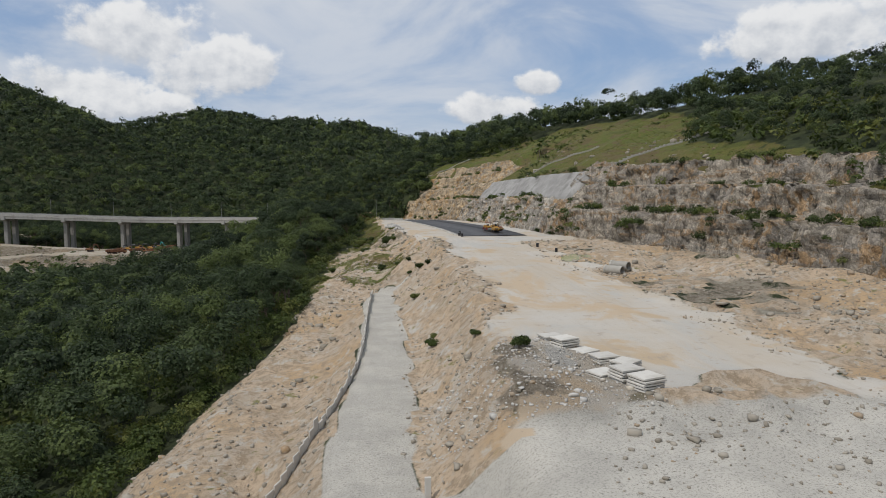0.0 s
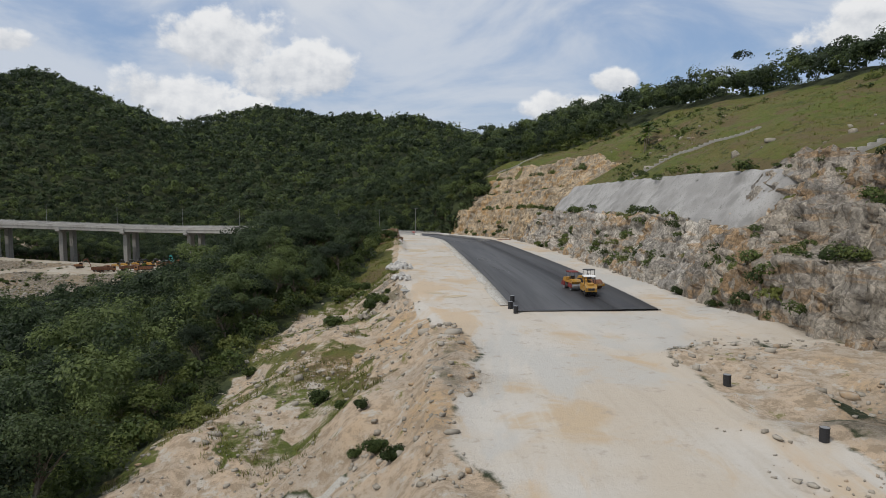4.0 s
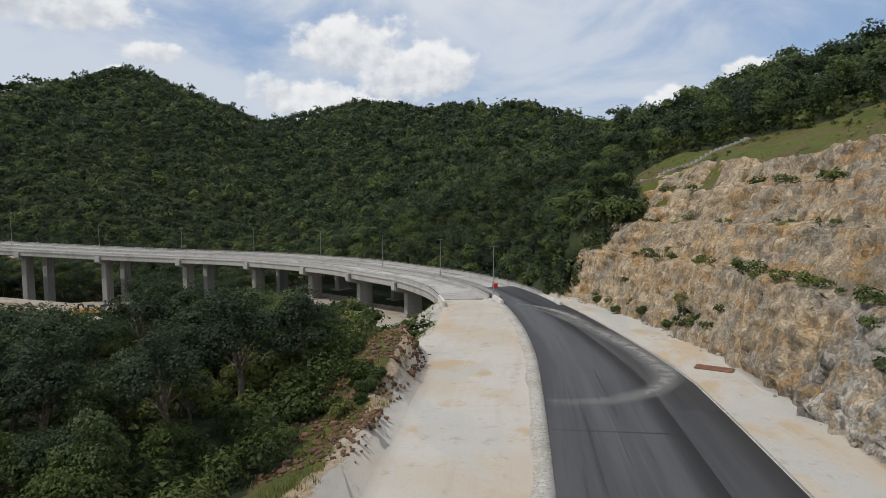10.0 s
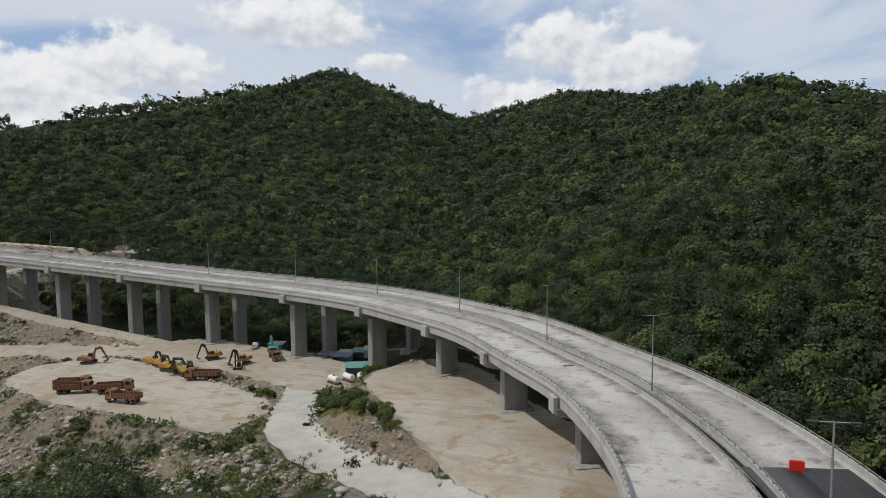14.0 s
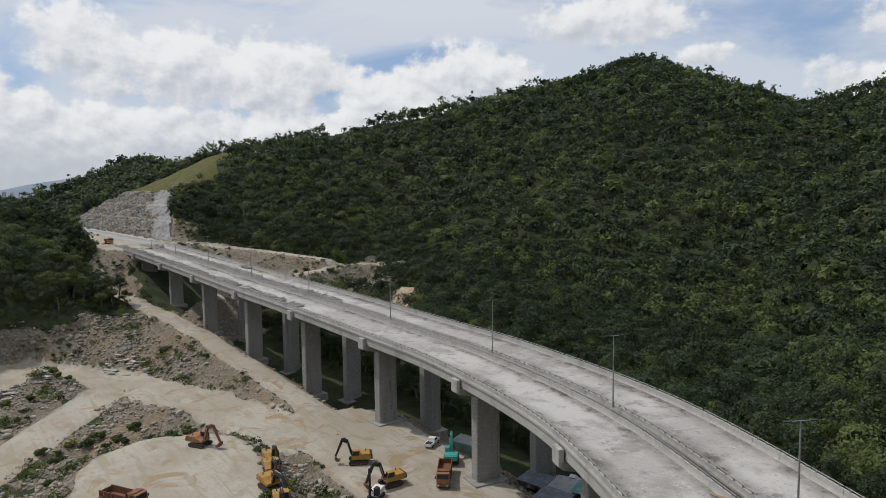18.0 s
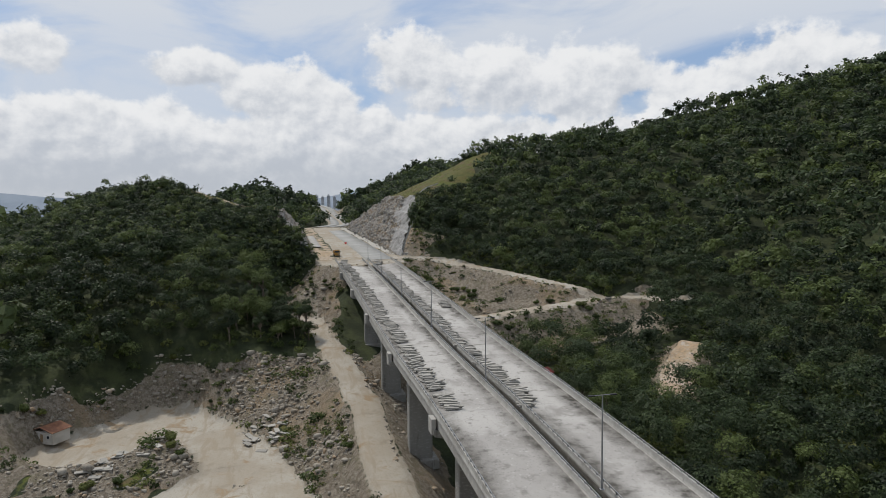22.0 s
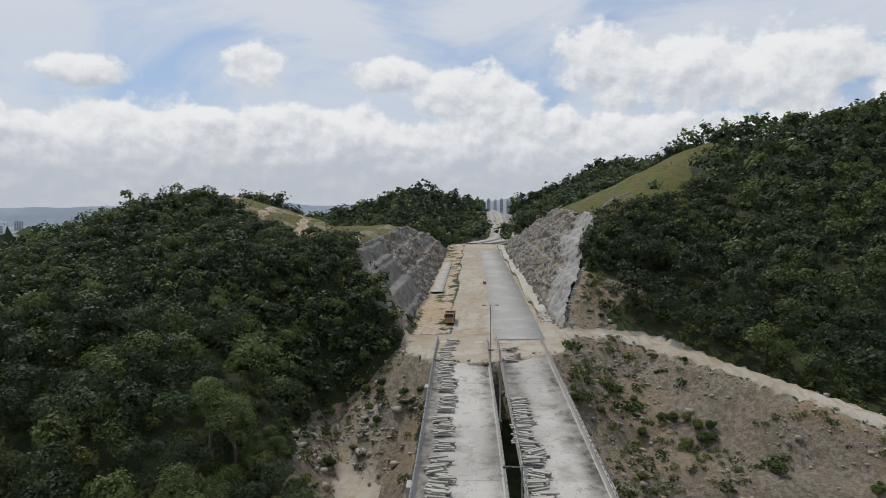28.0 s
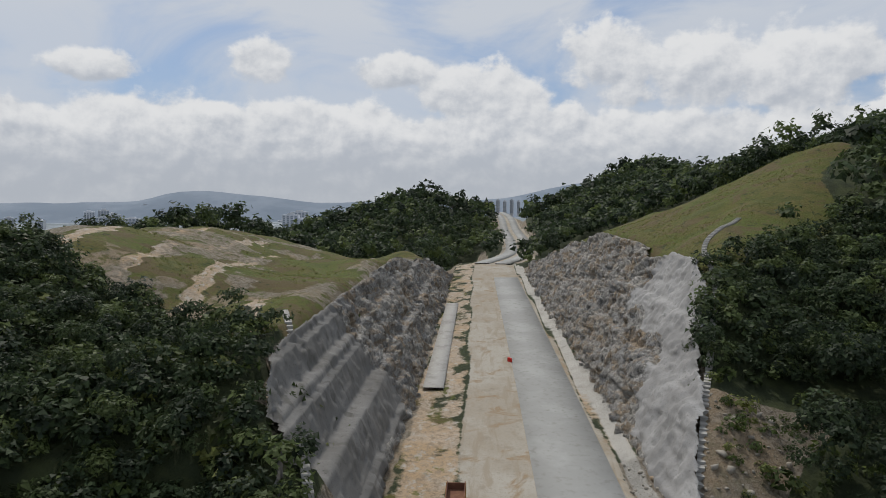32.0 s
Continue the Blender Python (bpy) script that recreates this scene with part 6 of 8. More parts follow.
def tandem_roller():
    k = tagged(new("tandem_roller"), "yellow and red tandem drum roller with a red canopy", "road roller", "road machines")
    for x in (-1.5, 1.5):
        part("drum", Shape().tube((x, -0.85, 0.62), (x, 0.85, 0.62), 0.62, 0.62, 26), "grey_steel", k)
        part("yoke", Shape().plate([(x - 0.8, 0.55), (x + 0.8, 0.55), (x + 0.6, 1.3), (x - 0.6, 1.3)], -1.02, -0.9).plate([(x - 0.8, 0.55), (x + 0.8, 0.55), (x + 0.6, 1.3), (x - 0.6, 1.3)], 0.9, 1.02), "red_paint", k)
    part("chassis", Shape().plate([(-2.0, 1.2), (2.0, 1.2), (2.1, 1.5), (1.7, 1.95), (0.5, 2.0), (0.4, 1.5), (-0.8, 1.5), (-0.9, 1.85), (-1.9, 1.8), (-2.1, 1.5)], -0.8, 0.8), "yellow_paint", k)
    part("grille", Shape().box(2.0, 2.1, -0.5, 0.5, 1.35, 1.55, 0.01), "black_steel", k)
    part("seat", Shape().box(-0.5, 0.0, -0.3, 0.3, 1.5, 1.9, 0.05).box(-0.6, -0.48, -0.3, 0.3, 1.85, 2.3, 0.05), "black_steel", k)
    part("steering_wheel", Shape().tube((0.4, 0, 1.8), (0.28, 0, 2.15), 0.03, 0.03, 6).tube((0.26, 0, 2.14), (0.24, 0, 2.18), 0.2, 0.2, 12), "black_steel", k)
    canopy(k, -1.0, 0.9, -0.8, 0.8, 1.5, 3.0, "red_paint")
    return k


def soil_roller():
    k = tagged(new("drum_roller"), "yellow single-drum roller with an open dark canopy", "road roller", "road machines")
    part("drum", Shape().tube((1.7, -1.05, 0.78), (1.7, 1.05, 0.78), 0.78, 0.78, 28), "rust", k)
    part("drum_frame", Shape().box(0.6, 2.75, -1.25, -1.1, 0.55, 0.95, 0.03).box(0.6, 2.75, 1.1, 1.25, 0.55, 0.95, 0.03).box(0.6, 0.8, -1.25, 1.25, 0.55, 0.95, 0.03).box(2.6, 2.78, -1.25, 1.25, 0.55, 0.95, 0.03), "yellow_paint", k)
    part("body", Shape().plate([(-2.7, 0.8), (0.4, 0.75), (0.4, 1.35), (-0.6, 1.4), (-0.8, 1.95), (-2.4, 1.85), (-2.75, 1.4)], -0.75, 0.75), "yellow_paint", k)
    part("seat", Shape().box(-0.4, 0.1, -0.28, 0.28, 1.4, 1.85, 0.05).box(-0.5, -0.38, -0.28, 0.28, 1.8, 2.35, 0.05), "black_steel", k)
    for y in (-0.8, 0.8):
        part("handrail", Shape().tube((-0.7, y, 1.4), (-0.7, y, 2.2), 0.025, n=6).tube((-0.7, y, 2.2), (0.5, y, 2.2), 0.025, n=6).tube((0.5, y, 2.2), (0.5, y, 1.3), 0.025, n=6), "yellow_paint", k)
    canopy(k, -0.9, 0.6, -0.8, 0.8, 1.4, 3.05, "black_steel")
    for y in (-0.95, 0.95):
        wheel(k, -1.5, y, 0.76, 0.76, 0.5, "yellow_paint")
    return k


zr_ = 28.58
tandem_roller().matrix_basis = pose(46.2, 187.6, zr_, 0, 0, 97) @ Matrix.Scale(0.86, 4)
tyre_roller().matrix_basis = pose(47.3, 182.8, zr_, 0, 0, 84) @ Matrix.Scale(0.86, 4)
soil_roller().matrix_basis = pose(49.2, 189.0, zr_, 0, 0, -72) @ Matrix.Scale(0.86, 4)


def excavator(paint, boom_paint, label, reach=0.0, tool="bucket"):
    """Crawler excavator: tracks, turning body, cab, two-piece boom and a tool."""
    k = tagged(new("excavator"), label, "excavator", "excavators")
    for y in (-1.25, 1.25):
        outline = [(-1.9, 0.35), (-1.6, 0.05), (1.6, 0.05), (1.9, 0.35), (1.95, 0.6), (1.65, 0.88), (-1.65, 0.88), (-1.95, 0.6)]
        t = part("track", Shape().plate(outline, y - 0.3, y + 0.3), "black_steel", k)
        sh = Shape()
        for x in np.linspace(-1.5, 1.5, 7):
            sh.tube((x, y - 0.33, 0.36), (x, y + 0.33, 0.36), 0.17, 0.17, 10)
        part("rollers", sh, "rust", t)
    part("undercarriage", Shape().box(-1.1, 1.1, -1.0, 1.0, 0.4, 0.85, 0.06).tube((0, 0, 0.8), (0, 0, 1.05), 0.7, 0.7, 20), "black_steel", k)
    body = part("upper_body", Shape().plate([(-2.5, 1.1), (1.35, 1.1), (1.35, 1.5), (0.3, 1.75), (-0.5, 2.2), (-2.3, 2.25), (-2.6, 1.9)], -1.3, 1.3), paint, k)
    part("counterweight", Shape().plate([(-2.9, 1.2), (-2.45, 1.1), (-2.35, 2.15), (-2.75, 2.1)], -1.28, 1.28), boom_paint, body)
    part("exhaust", Shape().tube((-1.5, -0.6, 2.2), (-1.5, -0.6, 2.65), 0.07, 0.07, 8), "black_steel", body)
    cab = part("cab", Shape().plate([(-0.35, 1.5), (1.3, 1.5), (1.4, 2.0), (1.05, 2.95), (-0.25, 2.95), (-0.4, 2.4)], 0.35, 1.28), paint, k)
    part("cab_window", Shape().plate([(-0.15, 2.0), (1.25, 2.0), (0.97, 2.82), (-0.1, 2.82)], 0.325, 1.305), "dark_glass", cab)
    part("windscreen", Shape().add([(1.42, 0.45, 2.02), (1.42, 1.18, 2.02), (1.09, 1.18, 2.88), (1.09, 0.45, 2.88)], [(0, 1, 2, 3)]), "dark_glass", cab)
    # boom: from the foot up to the elbow, then the arm down to the tool
    elbow, tip = (3.7 + reach, 4.6 - reach * 0.6), (5.3 + reach * 1.3, 1.5 - reach * 0.4)
    mid = (2.1, 4.4 - reach * 0.5)
    part("boom", Shape().plate([(0.85, 1.35), (1.35, 1.4), (mid[0] + 0.15, mid[1] - 0.45), (elbow[0] + 0.1, elbow[1] - 0.25), (elbow[0] + 0.15, elbow[1] + 0.15), (mid[0] - 0.1, mid[1] + 0.3)], -0.25, 0.2), boom_paint, k)
    part("arm", Shape().plate([(elbow[0] - 0.75, elbow[1] + 0.45), (elbow[0] + 0.2, elbow[1] + 0.32), (tip[0] + 0.18, tip[1]), (tip[0] - 0.18, tip[1] - 0.05), (elbow[0] - 0.15, elbow[1] - 0.2)], -0.2, 0.15), boom_paint, k)
    part("boom_cylinder", Shape().tube((1.3, -0.35, 1.3), (mid[0] + 0.1, -0.35, mid[1] - 0.25), 0.08, 0.08, 8).tube((1.3, 0.3, 1.3), (mid[0] + 0.1, 0.3, mid[1] - 0.25), 0.08, 0.08, 8), "grey_steel", k)
    part("arm_cylinder", Shape().tube((mid[0] + 0.2, -0.02, mid[1] + 0.35), (elbow[0] - 0.6, -0.02, elbow[1] + 0.42), 0.08, 0.08, 8), "grey_steel", k)
    if tool == "bucket":
        x, z = tip
        part("bucket", Shape().plate([(x + 0.2, z + 0.05), (x + 0.25, z - 0.5), (x - 0.1, z - 1.0), (x - 0.75, z - 1.05), (x - 0.95, z - 0.75), (x - 0.6, z - 0.82), (x - 0.2, z - 0.7), (x - 0.1, z - 0.1)], -0.6, 0.55), "rust", k)
    else:
        x, z = tip
        part("breaker", Shape().box(x - 0.2, x + 0.2, -0.22, 0.17, z - 1.1, z + 0.1, 0.04).tube((x, -0.02, z - 1.1), (x, -0.02, z - 1.45), 0.09, 0.05, 8), "black_steel", k)
    return k


def quarry_truck(paint, label, tip_angle=0.0):
    """Heavy tipper: chassis, cab, open body with ribs, ten wheels."""
    k = tagged(new("dump_truck"), label, "dump truck", "dump trucks")
    part("chassis", Shape().box(-4.2, 3.9, -0.45, 0.45, 0.85, 1.15, 0.03), "black_steel", k)
    cab = part("cab", Shape().plate([(2.2, 1.0), (4.1, 1.0), (4.15, 1.9), (3.95, 2.95), (3.7, 3.05), (2.2, 3.05)], -1.2, 1.2), paint, k)
    part("windscreen", Shape().add([(4.17, -1.05, 1.98), (4.17, 1.05, 1.98), (4.0, 1.05, 2.82), (4.0, -1.05, 2.82)], [(0, 1, 2, 3)]), "dark_glass", cab)
    part("side_window", Shape().plate([(2.75, 2.05), (3.75, 2.05), (3.65, 2.75), (2.75, 2.75)], -1.22, 1.22), "dark_glass", cab)
    part("bumper", Shape().box(3.9, 4.28, -1.2, 1.2, 0.55, 1.0, 0.05), paint, k)
    for y in (-0.85, 0.85):
        part("headlight", Shape().box(4.27, 4.31, y - 0.18, y + 0.18, 0.72, 0.9, 0.01), "white_paint", k)
    for y in (-1.5, 1.25):
        part("mirror", Shape().box(4.0, 4.1, y, y + 0.25, 2.0, 2.5, 0.02), "black_steel", cab)
    m = Matrix.Translation((-4.0, 0, 1.2)) @ Matrix.Rotation(radians(-tip_angle), 4, "Y") @ Matrix.Translation((4.0, 0, -1.2))
    body = part("tipping_body", Shape().box(-4.6, 1.9, -1.25, 1.25, 1.2, 1.36, 0.03, m).box(-4.6, 1.9, -1.28, -1.15, 1.3, 2.55, 0.03, m).box(-4.6, 1.9, 1.15, 1.28, 1.3, 2.55, 0.03, m).box(1.75, 1.9, -1.25, 1.25, 1.3, 3.0, 0.03, m).plate([(1.8, 2.95), (3.4, 3.15), (3.4, 3.22), (1.8, 3.03)], -1.1, 1.1, m), "rust", k)
    part("tailgate", Shape().box(-4.72, -4.6, -1.2, 1.2, 1.3, 2.3, 0.03, m), "rust", body)
    for x in np.linspace(-4.2, 1.5, 7):
        for y in (-1.36, 1.26):
            part("rib", Shape().box(x - 0.06, x + 0.06, y, y + 0.1, 1.25, 2.5, 0.0, m), paint, body)
    for x in (3.1, -1.9, -3.3):
        for y in (-1.02, 1.02):
            wheel(k, x, y, 0.56, 0.56, 0.34 if x > 0 else 0.5, "rust")
    return k


qt = quarry_truck("orange_paint", "rust-brown tipper truck with an open body parked on sand")
qt.matrix_basis = at_ground(-135.0, 440.6, 0.05, 28)
copy_thing(qt, at_ground(-131.0, 438.0, 0.05, 30))
copy_thing(qt, at_ground(-121.5, 442.2, 0.05, 36))
copy_thing(qt, at_ground(-112.5, 437.2, 0.05, 190))
copy_thing(qt, at_ground(-109.5, 459.0, 0.05, 205))
big = quarry_truck("orange_paint", "orange tipper truck parked beside a viaduct pier")
big.matrix_basis = at_ground(-112.0, 491.5, 0.05, -42)
lone = quarry_truck("yellow_paint", "brown tipper truck standing on the unpaved road")
p_ = on_road(np.array([S_X(-392)]), -10.5)[0]
lone.matrix_basis = at_ground(p_[0], p_[1], 0.05, heading(S_X(-424)) + 180)
for (x, y, turn, paint, boom, label, reach, tool) in [
        (-155.0, 459.6, 30, "orange_paint", "rust", "orange-brown crawler excavator with its arm bent down", 0.0, "bucket"),
        (-139.0, 468.5, -8, "yellow_paint", "black_steel", "yellow excavator with a black boom and hydraulic breaker", 0.2, "breaker"),
        (-133.0, 466.0, -14, "yellow_paint", "black_steel", "dusty yellow excavator with a lowered black boom", 1.2, "bucket"),
        (-125.5, 462.5, 2, "yellow_paint", "black_steel", "yellow excavator with its black boom stretched out", 1.4, "bucket"),
        (-117.5, 461.0, -20, "yellow_paint", "black_steel", "yellow excavator beside a tipper truck", 0.6, "bucket"),
        (-129.5, 483.0, -120, "yellow_paint", "black_steel", "yellow excavator with its arm tucked in", -0.6, "bucket"),
        (-116.8, 482.4, -95, "yellow_paint", "black_steel", "yellow excavator resting its bucket on the gravel", -0.2, "bucket"),
        (-118.0, 498.0, 140, "teal_paint", "teal_paint", "teal crawler excavator standing by the viaduct", 0.0, "bucket")]:
    excavator(paint, boom, label, reach, tool).matrix_basis = at_ground(x, y, 0.04, turn)


def drill_rig():
    k = tagged(new("drill_rig"), "white and black crawler drill rig with an upright mast", "drill rig")
    for y in (-0.95, 0.95):
        part("track", Shape().plate([(-1.4, 0.3), (-1.15, 0.05), (1.15, 0.05), (1.4, 0.3), (1.2, 0.65), (-1.2, 0.65)], y - 0.2, y + 0.2), "black_steel", k)
    part("body", Shape().plate([(-1.7, 0.7), (1.1, 0.7), (1.0, 1.6), (-1.6, 1.75)], -0.9, 0.9), "white_paint", k)
    part("cab", Shape().box(0.2, 1.2, 0.1, 0.95, 0.8, 2.3, 0.08), "black_steel", k)
    part("mast", Shape().box(1.8, 2.15, -0.35, 0.0, 0.3, 6.2, 0.03), "black_steel", k)
    part("boom", Shape().tube((0.6, -0.3, 1.3), (1.9, -0.2, 2.6), 0.16, 0.14, 8), "black_steel", k)
    return k


drill_rig().matrix_basis = at_ground(-114.2, 477.6, 0.03, -60)


def pickup():
    k = tagged(new("pickup_truck"), "white pickup truck parked beside a shed", "pickup truck")
    part("body", Shape().plate([(-2.5, 0.5), (2.5, 0.5), (2.55, 0.95), (1.3, 1.05), (-2.5, 1.05)], -0.88, 0.88), "white_paint", k)
    cab = part("cab", Shape().plate([(-0.6, 1.03), (1.35, 1.03), (0.75, 1.7), (-0.45, 1.72)], -0.78, 0.78), "white_paint", k)
    part("window", Shape().plate([(-0.45, 1.15), (1.1, 1.15), (0.68, 1.62), (-0.38, 1.63)], -0.8, 0.8), "dark_glass", cab)
    part("bed", Shape().box(-2.4, -0.75, -0.72, 0.72, 1.0, 1.07, 0.01), "black_steel", k)
    for x in (-1.55, 1.55):
        for y in (-0.8, 0.8):
            wheel(k, x, y, 0.36, 0.36, 0.24, "grey_steel")
    return k


pk = pickup()
pk.matrix_basis = at_ground(-127.4, 500.2, 0.03, 120)
for x, y, t in ((-104, 512.5, 20), (-99.5, 513.5, 28), (-94, 515.0, 15)):
    copy_thing(pk, at_ground(x, y, 0.03, t))


def shed(w, d, h, roof, wall, label, open_front=True):
    """A lean-to of posts, sheet walls and an overhanging corrugated roof."""
    k = tagged(new("site_shed"), label, "shed", "site sheds")
    for x in (-w / 2 + 0.1, w / 2 - 0.1):
        for y in (-d / 2 + 0.1, d / 2 - 0.1):
            part("post", Shape().box(x - 0.06, x + 0.06, y - 0.06, y + 0.06, -0.3, h), "timber", k)
    sh = Shape()
    n = max(3, int(w / 1.2))
    for i in range(n):
        x0 = -w / 2 - 0.3 + i * (w + 0.6) / n
        p = [(x0 + j * (w + 0.6) / n / 6, 0.05 * (j % 2)) for j in range(7)]
        k0 = len(sh.v)
        for x, dz in p:
            sh.v += [(x, -d / 2 - 0.4, h + 0.1 + dz), (x, d / 2 + 0.4, h + 0.55 + dz)]
        sh.f += [(k0 + 2 * j, k0 + 2 * j + 2, k0 + 2 * j + 3, k0 + 2 * j + 1) for j in range(6)]
    part("roof", sh, roof, k)
    part("back_wall", Shape().box(-w / 2, w / 2, d / 2 - 0.05, d / 2, 0, h + 0.3), wall, k)
    part("side_wall", Shape().box(-w / 2, -w / 2 + 0.05, -d / 2, d / 2, 0, h), wall, k)
    if not open_front:
        part("front_wall", Shape().box(-w / 2, w / 2, -d / 2, -d / 2 + 0.05, 0, h), wall, k)
        part("door", Shape().box(-0.45, 0.45, -d / 2 - 0.03, -d / 2 - 0.002, 0, 2.0, 0.01), "timber", k)
    return k


shed(8, 4.5, 3.0, "green_sheet", "grey_sheet", "open shed with a faded green sheet roof over fuel tanks").matrix_basis = at_ground(-76.5, 485.5, 0.0, 28)
shed(5, 3, 2.4, "grey_sheet", "green_sheet", "small grey-roofed site hut with teal walls", False).matrix_basis = at_ground(-124, 507, 0.0, 15)
for i, (x, y, roof, t) in enumerate([(-103, 507, "blue_sheet", 10), (-96, 508, "grey_sheet", 14), (-90, 507.5, "green_sheet", 18), (-84, 505, "grey_sheet", 25), (-93, 501, "blue_sheet", 12)]):
    shed(5.5, 4, 2.4, roof, "grey_sheet", "low workers' shed with a patched sheet roof under the viaduct", i % 2 == 0).matrix_basis = at_ground(x, y, 0.0, t)


def tank():
    k = tagged(new("fuel_tank"), "white cylindrical fuel tank on a rusty skid", "fuel tank", "fuel tanks")
    part("vessel", Shape().tube((-1.9, 0, 1.2), (-1.75, 0, 1.2), 0.75, 0.9, 20).tube((-1.75, 0, 1.2), (1.75, 0, 1.2), 0.9, 0.9, 20).tube((1.75, 0, 1.2), (1.9, 0, 1.2), 0.9, 0.75, 20), "white_paint", k)
    part("skid", Shape().box(-2.1, 2.1, -1.0, -0.85, 0, 0.35, 0.02).box(-2.1, 2.1, 0.85, 1.0, 0, 0.35, 0.02).box(-2.1, -1.95, -1.0, 1.0, 0, 0.35, 0.02).box(1.95, 2.1, -1.0, 1.0, 0, 0.35, 0.02), "rust", k)
    part("hatch", Shape().tube((0, 0, 2.08), (0, 0, 2.25), 0.25, 0.25, 12), "rust", k)
    return k


tk = tank()
tk.matrix_basis = at_ground(-79.5, 476.8, 0.02, -20)
copy_thing(tk, at_ground(-77.2, 480.5, 0.02, -20))
copy_thing(tk, at_ground(-73.4, 482.0, 0.02, -20))


def house(w, d, h, roof, label):
    k = tagged(new("small_house"), label, "house", "small houses")
    part("wall", Shape().box(-w / 2, w / 2, -d / 2, d / 2, -0.4, h), "white_concrete", k)
    part("roof", Shape().plate([(-w / 2 - 0.4, h - 0.05), (0, h + 1.1), (w / 2 + 0.4, h - 0.05), (w / 2 + 0.4, h + 0.05), (0, h + 1.22), (-w / 2 - 0.4, h + 0.05)], -d / 2 - 0.4, d / 2 + 0.4), roof, k)
    part("door", Shape().box(-0.45, 0.45, -d / 2 - 0.04, -d / 2 - 0.004, 0, 2.0, 0.01), "timber", k)
    for x in (-w * 0.3, w * 0.3):
        wdw = part("window", Shape().box(x - 0.5, x + 0.5, -d / 2 - 0.04, -d / 2 - 0.004, 0.9, 1.9, 0.01), "white_paint", k)
        part("pane", Shape().box(x - 0.42, x + 0.42, -d / 2 - 0.055, -d / 2 - 0.045, 0.98, 1.82), "dark_glass", wdw)
    return k


house(4.2, 3.4, 2.5, "red_paint", "small white hut with a red roof in the green valley").matrix_basis = at_ground(-262, 541.5, 0.0, 35)
house(7, 5, 2.6, "rust", "low building with a rusty red roof below the wooded knoll").matrix_basis = at_ground(-263, 412, 0.0, 60)


# piles of broken slabs on the lower lot
def slab_jumble(x, y, count, spread, seed):
    rr = random.Random(seed)
    for i in range(count):
        k = tagged(new("broken_slab", Shape().box(-1.3, 1.3, -0.6, 0.6, -0.12, 0.12, 0.03).mesh("broken_slab", "precast")), "broken precast concrete slab dumped on the lot", "slab", "broken slabs")
        px, py = x + rr.gauss(0, spread), y + rr.gauss(0, spread * 0.7)
        k.matrix_basis = pose(px, py, float(sheet_z(px, py)[0]) + 0.1 + 0.22 * rr.randrange(0, 3), rr.uniform(-8, 8), rr.uniform(-8, 8), rr.uniform(0, 180))


slab_jumble(-244, 435, 26, 4.0, 1)
slab_jumble(-236, 431, 12, 2.5, 2)
slab_jumble(-252, 464, 14, 2.6, 3)
slab_jumble(-246, 466.5, 10, 2.2, 4)

# ---- things on the viaduct ----
rb = tagged(new("plastic_barrier"), "bright red plastic road barrier across the lane", "barrier", "plastic barriers")
part("body", Shape().plate([(-0.75, 0), (0.75, 0), (0.7, 0.15), (0.68, 0.95), (-0.68, 0.95), (-0.7, 0.15)], -0.18, 0.18), "barrier_red", rb)
part("cap", Shape().box(-0.6, 0.6, -0.1, 0.1, 0.95, 1.02, 0.02), "barrier_red", rb)
p_ = on_road(np.array([S_Y(404)]), 5.4, 0.17)[0]
rb.matrix_basis = pose(p_[0], p_[1], p_[2], 0, 0, heading(S_Y(404)) + 80)
p_ = on_road(np.array([S_X(-470)]), 0.2, 0.05)[0]
copy_thing(rb, at_ground(p_[0], p_[1], 0.03, 40))


def plank_stack(rows, length, seed):
    """Weathered precast planks piled across the deck."""
    rr = random.Random(seed)
    k = tagged(new("plank_stack"), "pile of weathered precast planks on the viaduct deck", "plank stack", "plank stacks")
    for i in range(rows):
        for lv in range(rr.choice((1, 2, 2, 3, 4))):
            m = pose((i - rows / 2) * 0.46 + rr.uniform(-0.13, 0.13), rr.uniform(-0.5, 0.5), 0.03 + lv * 0.19, 0, rr.uniform(-4, 4), rr.gauss(0, 9))
            ob = new("plank", plank_mesh)
            ob.parent = k
            ob.matrix_basis = m
    return k


plank_mesh = Shape().box(-0.205, 0.205, -1.15, 1.15, 0.0, 0.17, 0.025).mesh("plank", "precast")
pr = random.Random(21)
stacks = [plank_stack(5, 2, 50 + i) for i in range(4)]
used_stack = set()
for off, xs in ((-9.6, np.arange(-186, -368, -2.45)), (2.9, np.arange(-182, -362, -2.3))):
    for i, x in enumerate(xs):
        if pr.random() < 0.07 or (off > 0 and -352 < x < -329):
            continue
        q = S_X(x)
        p = on_road(np.array([q]), off + pr.uniform(-0.6, 0.6) + 0.9 * float(fbm(x / 9.0, off, 0, 2, 75)), 0.01)[0]
        m = pose(p[0], p[1], p[2], 0, 0, heading(q) + pr.gauss(0, 15))
        src = stacks[pr.randrange(4)]
        if src.name in used_stack:
            copy_thing(src, m)
        else:
            src.matrix_basis = m
            used_stack.add(src.name)
for q, off in ((S_X(-262), 9.2), (S_X(-266), 9.4)):
    p = on_road(np.array([q]), off, 0.01)[0]
    copy_thing(stacks[0], pose(p[0], p[1], p[2], 0, 0, heading(q)))
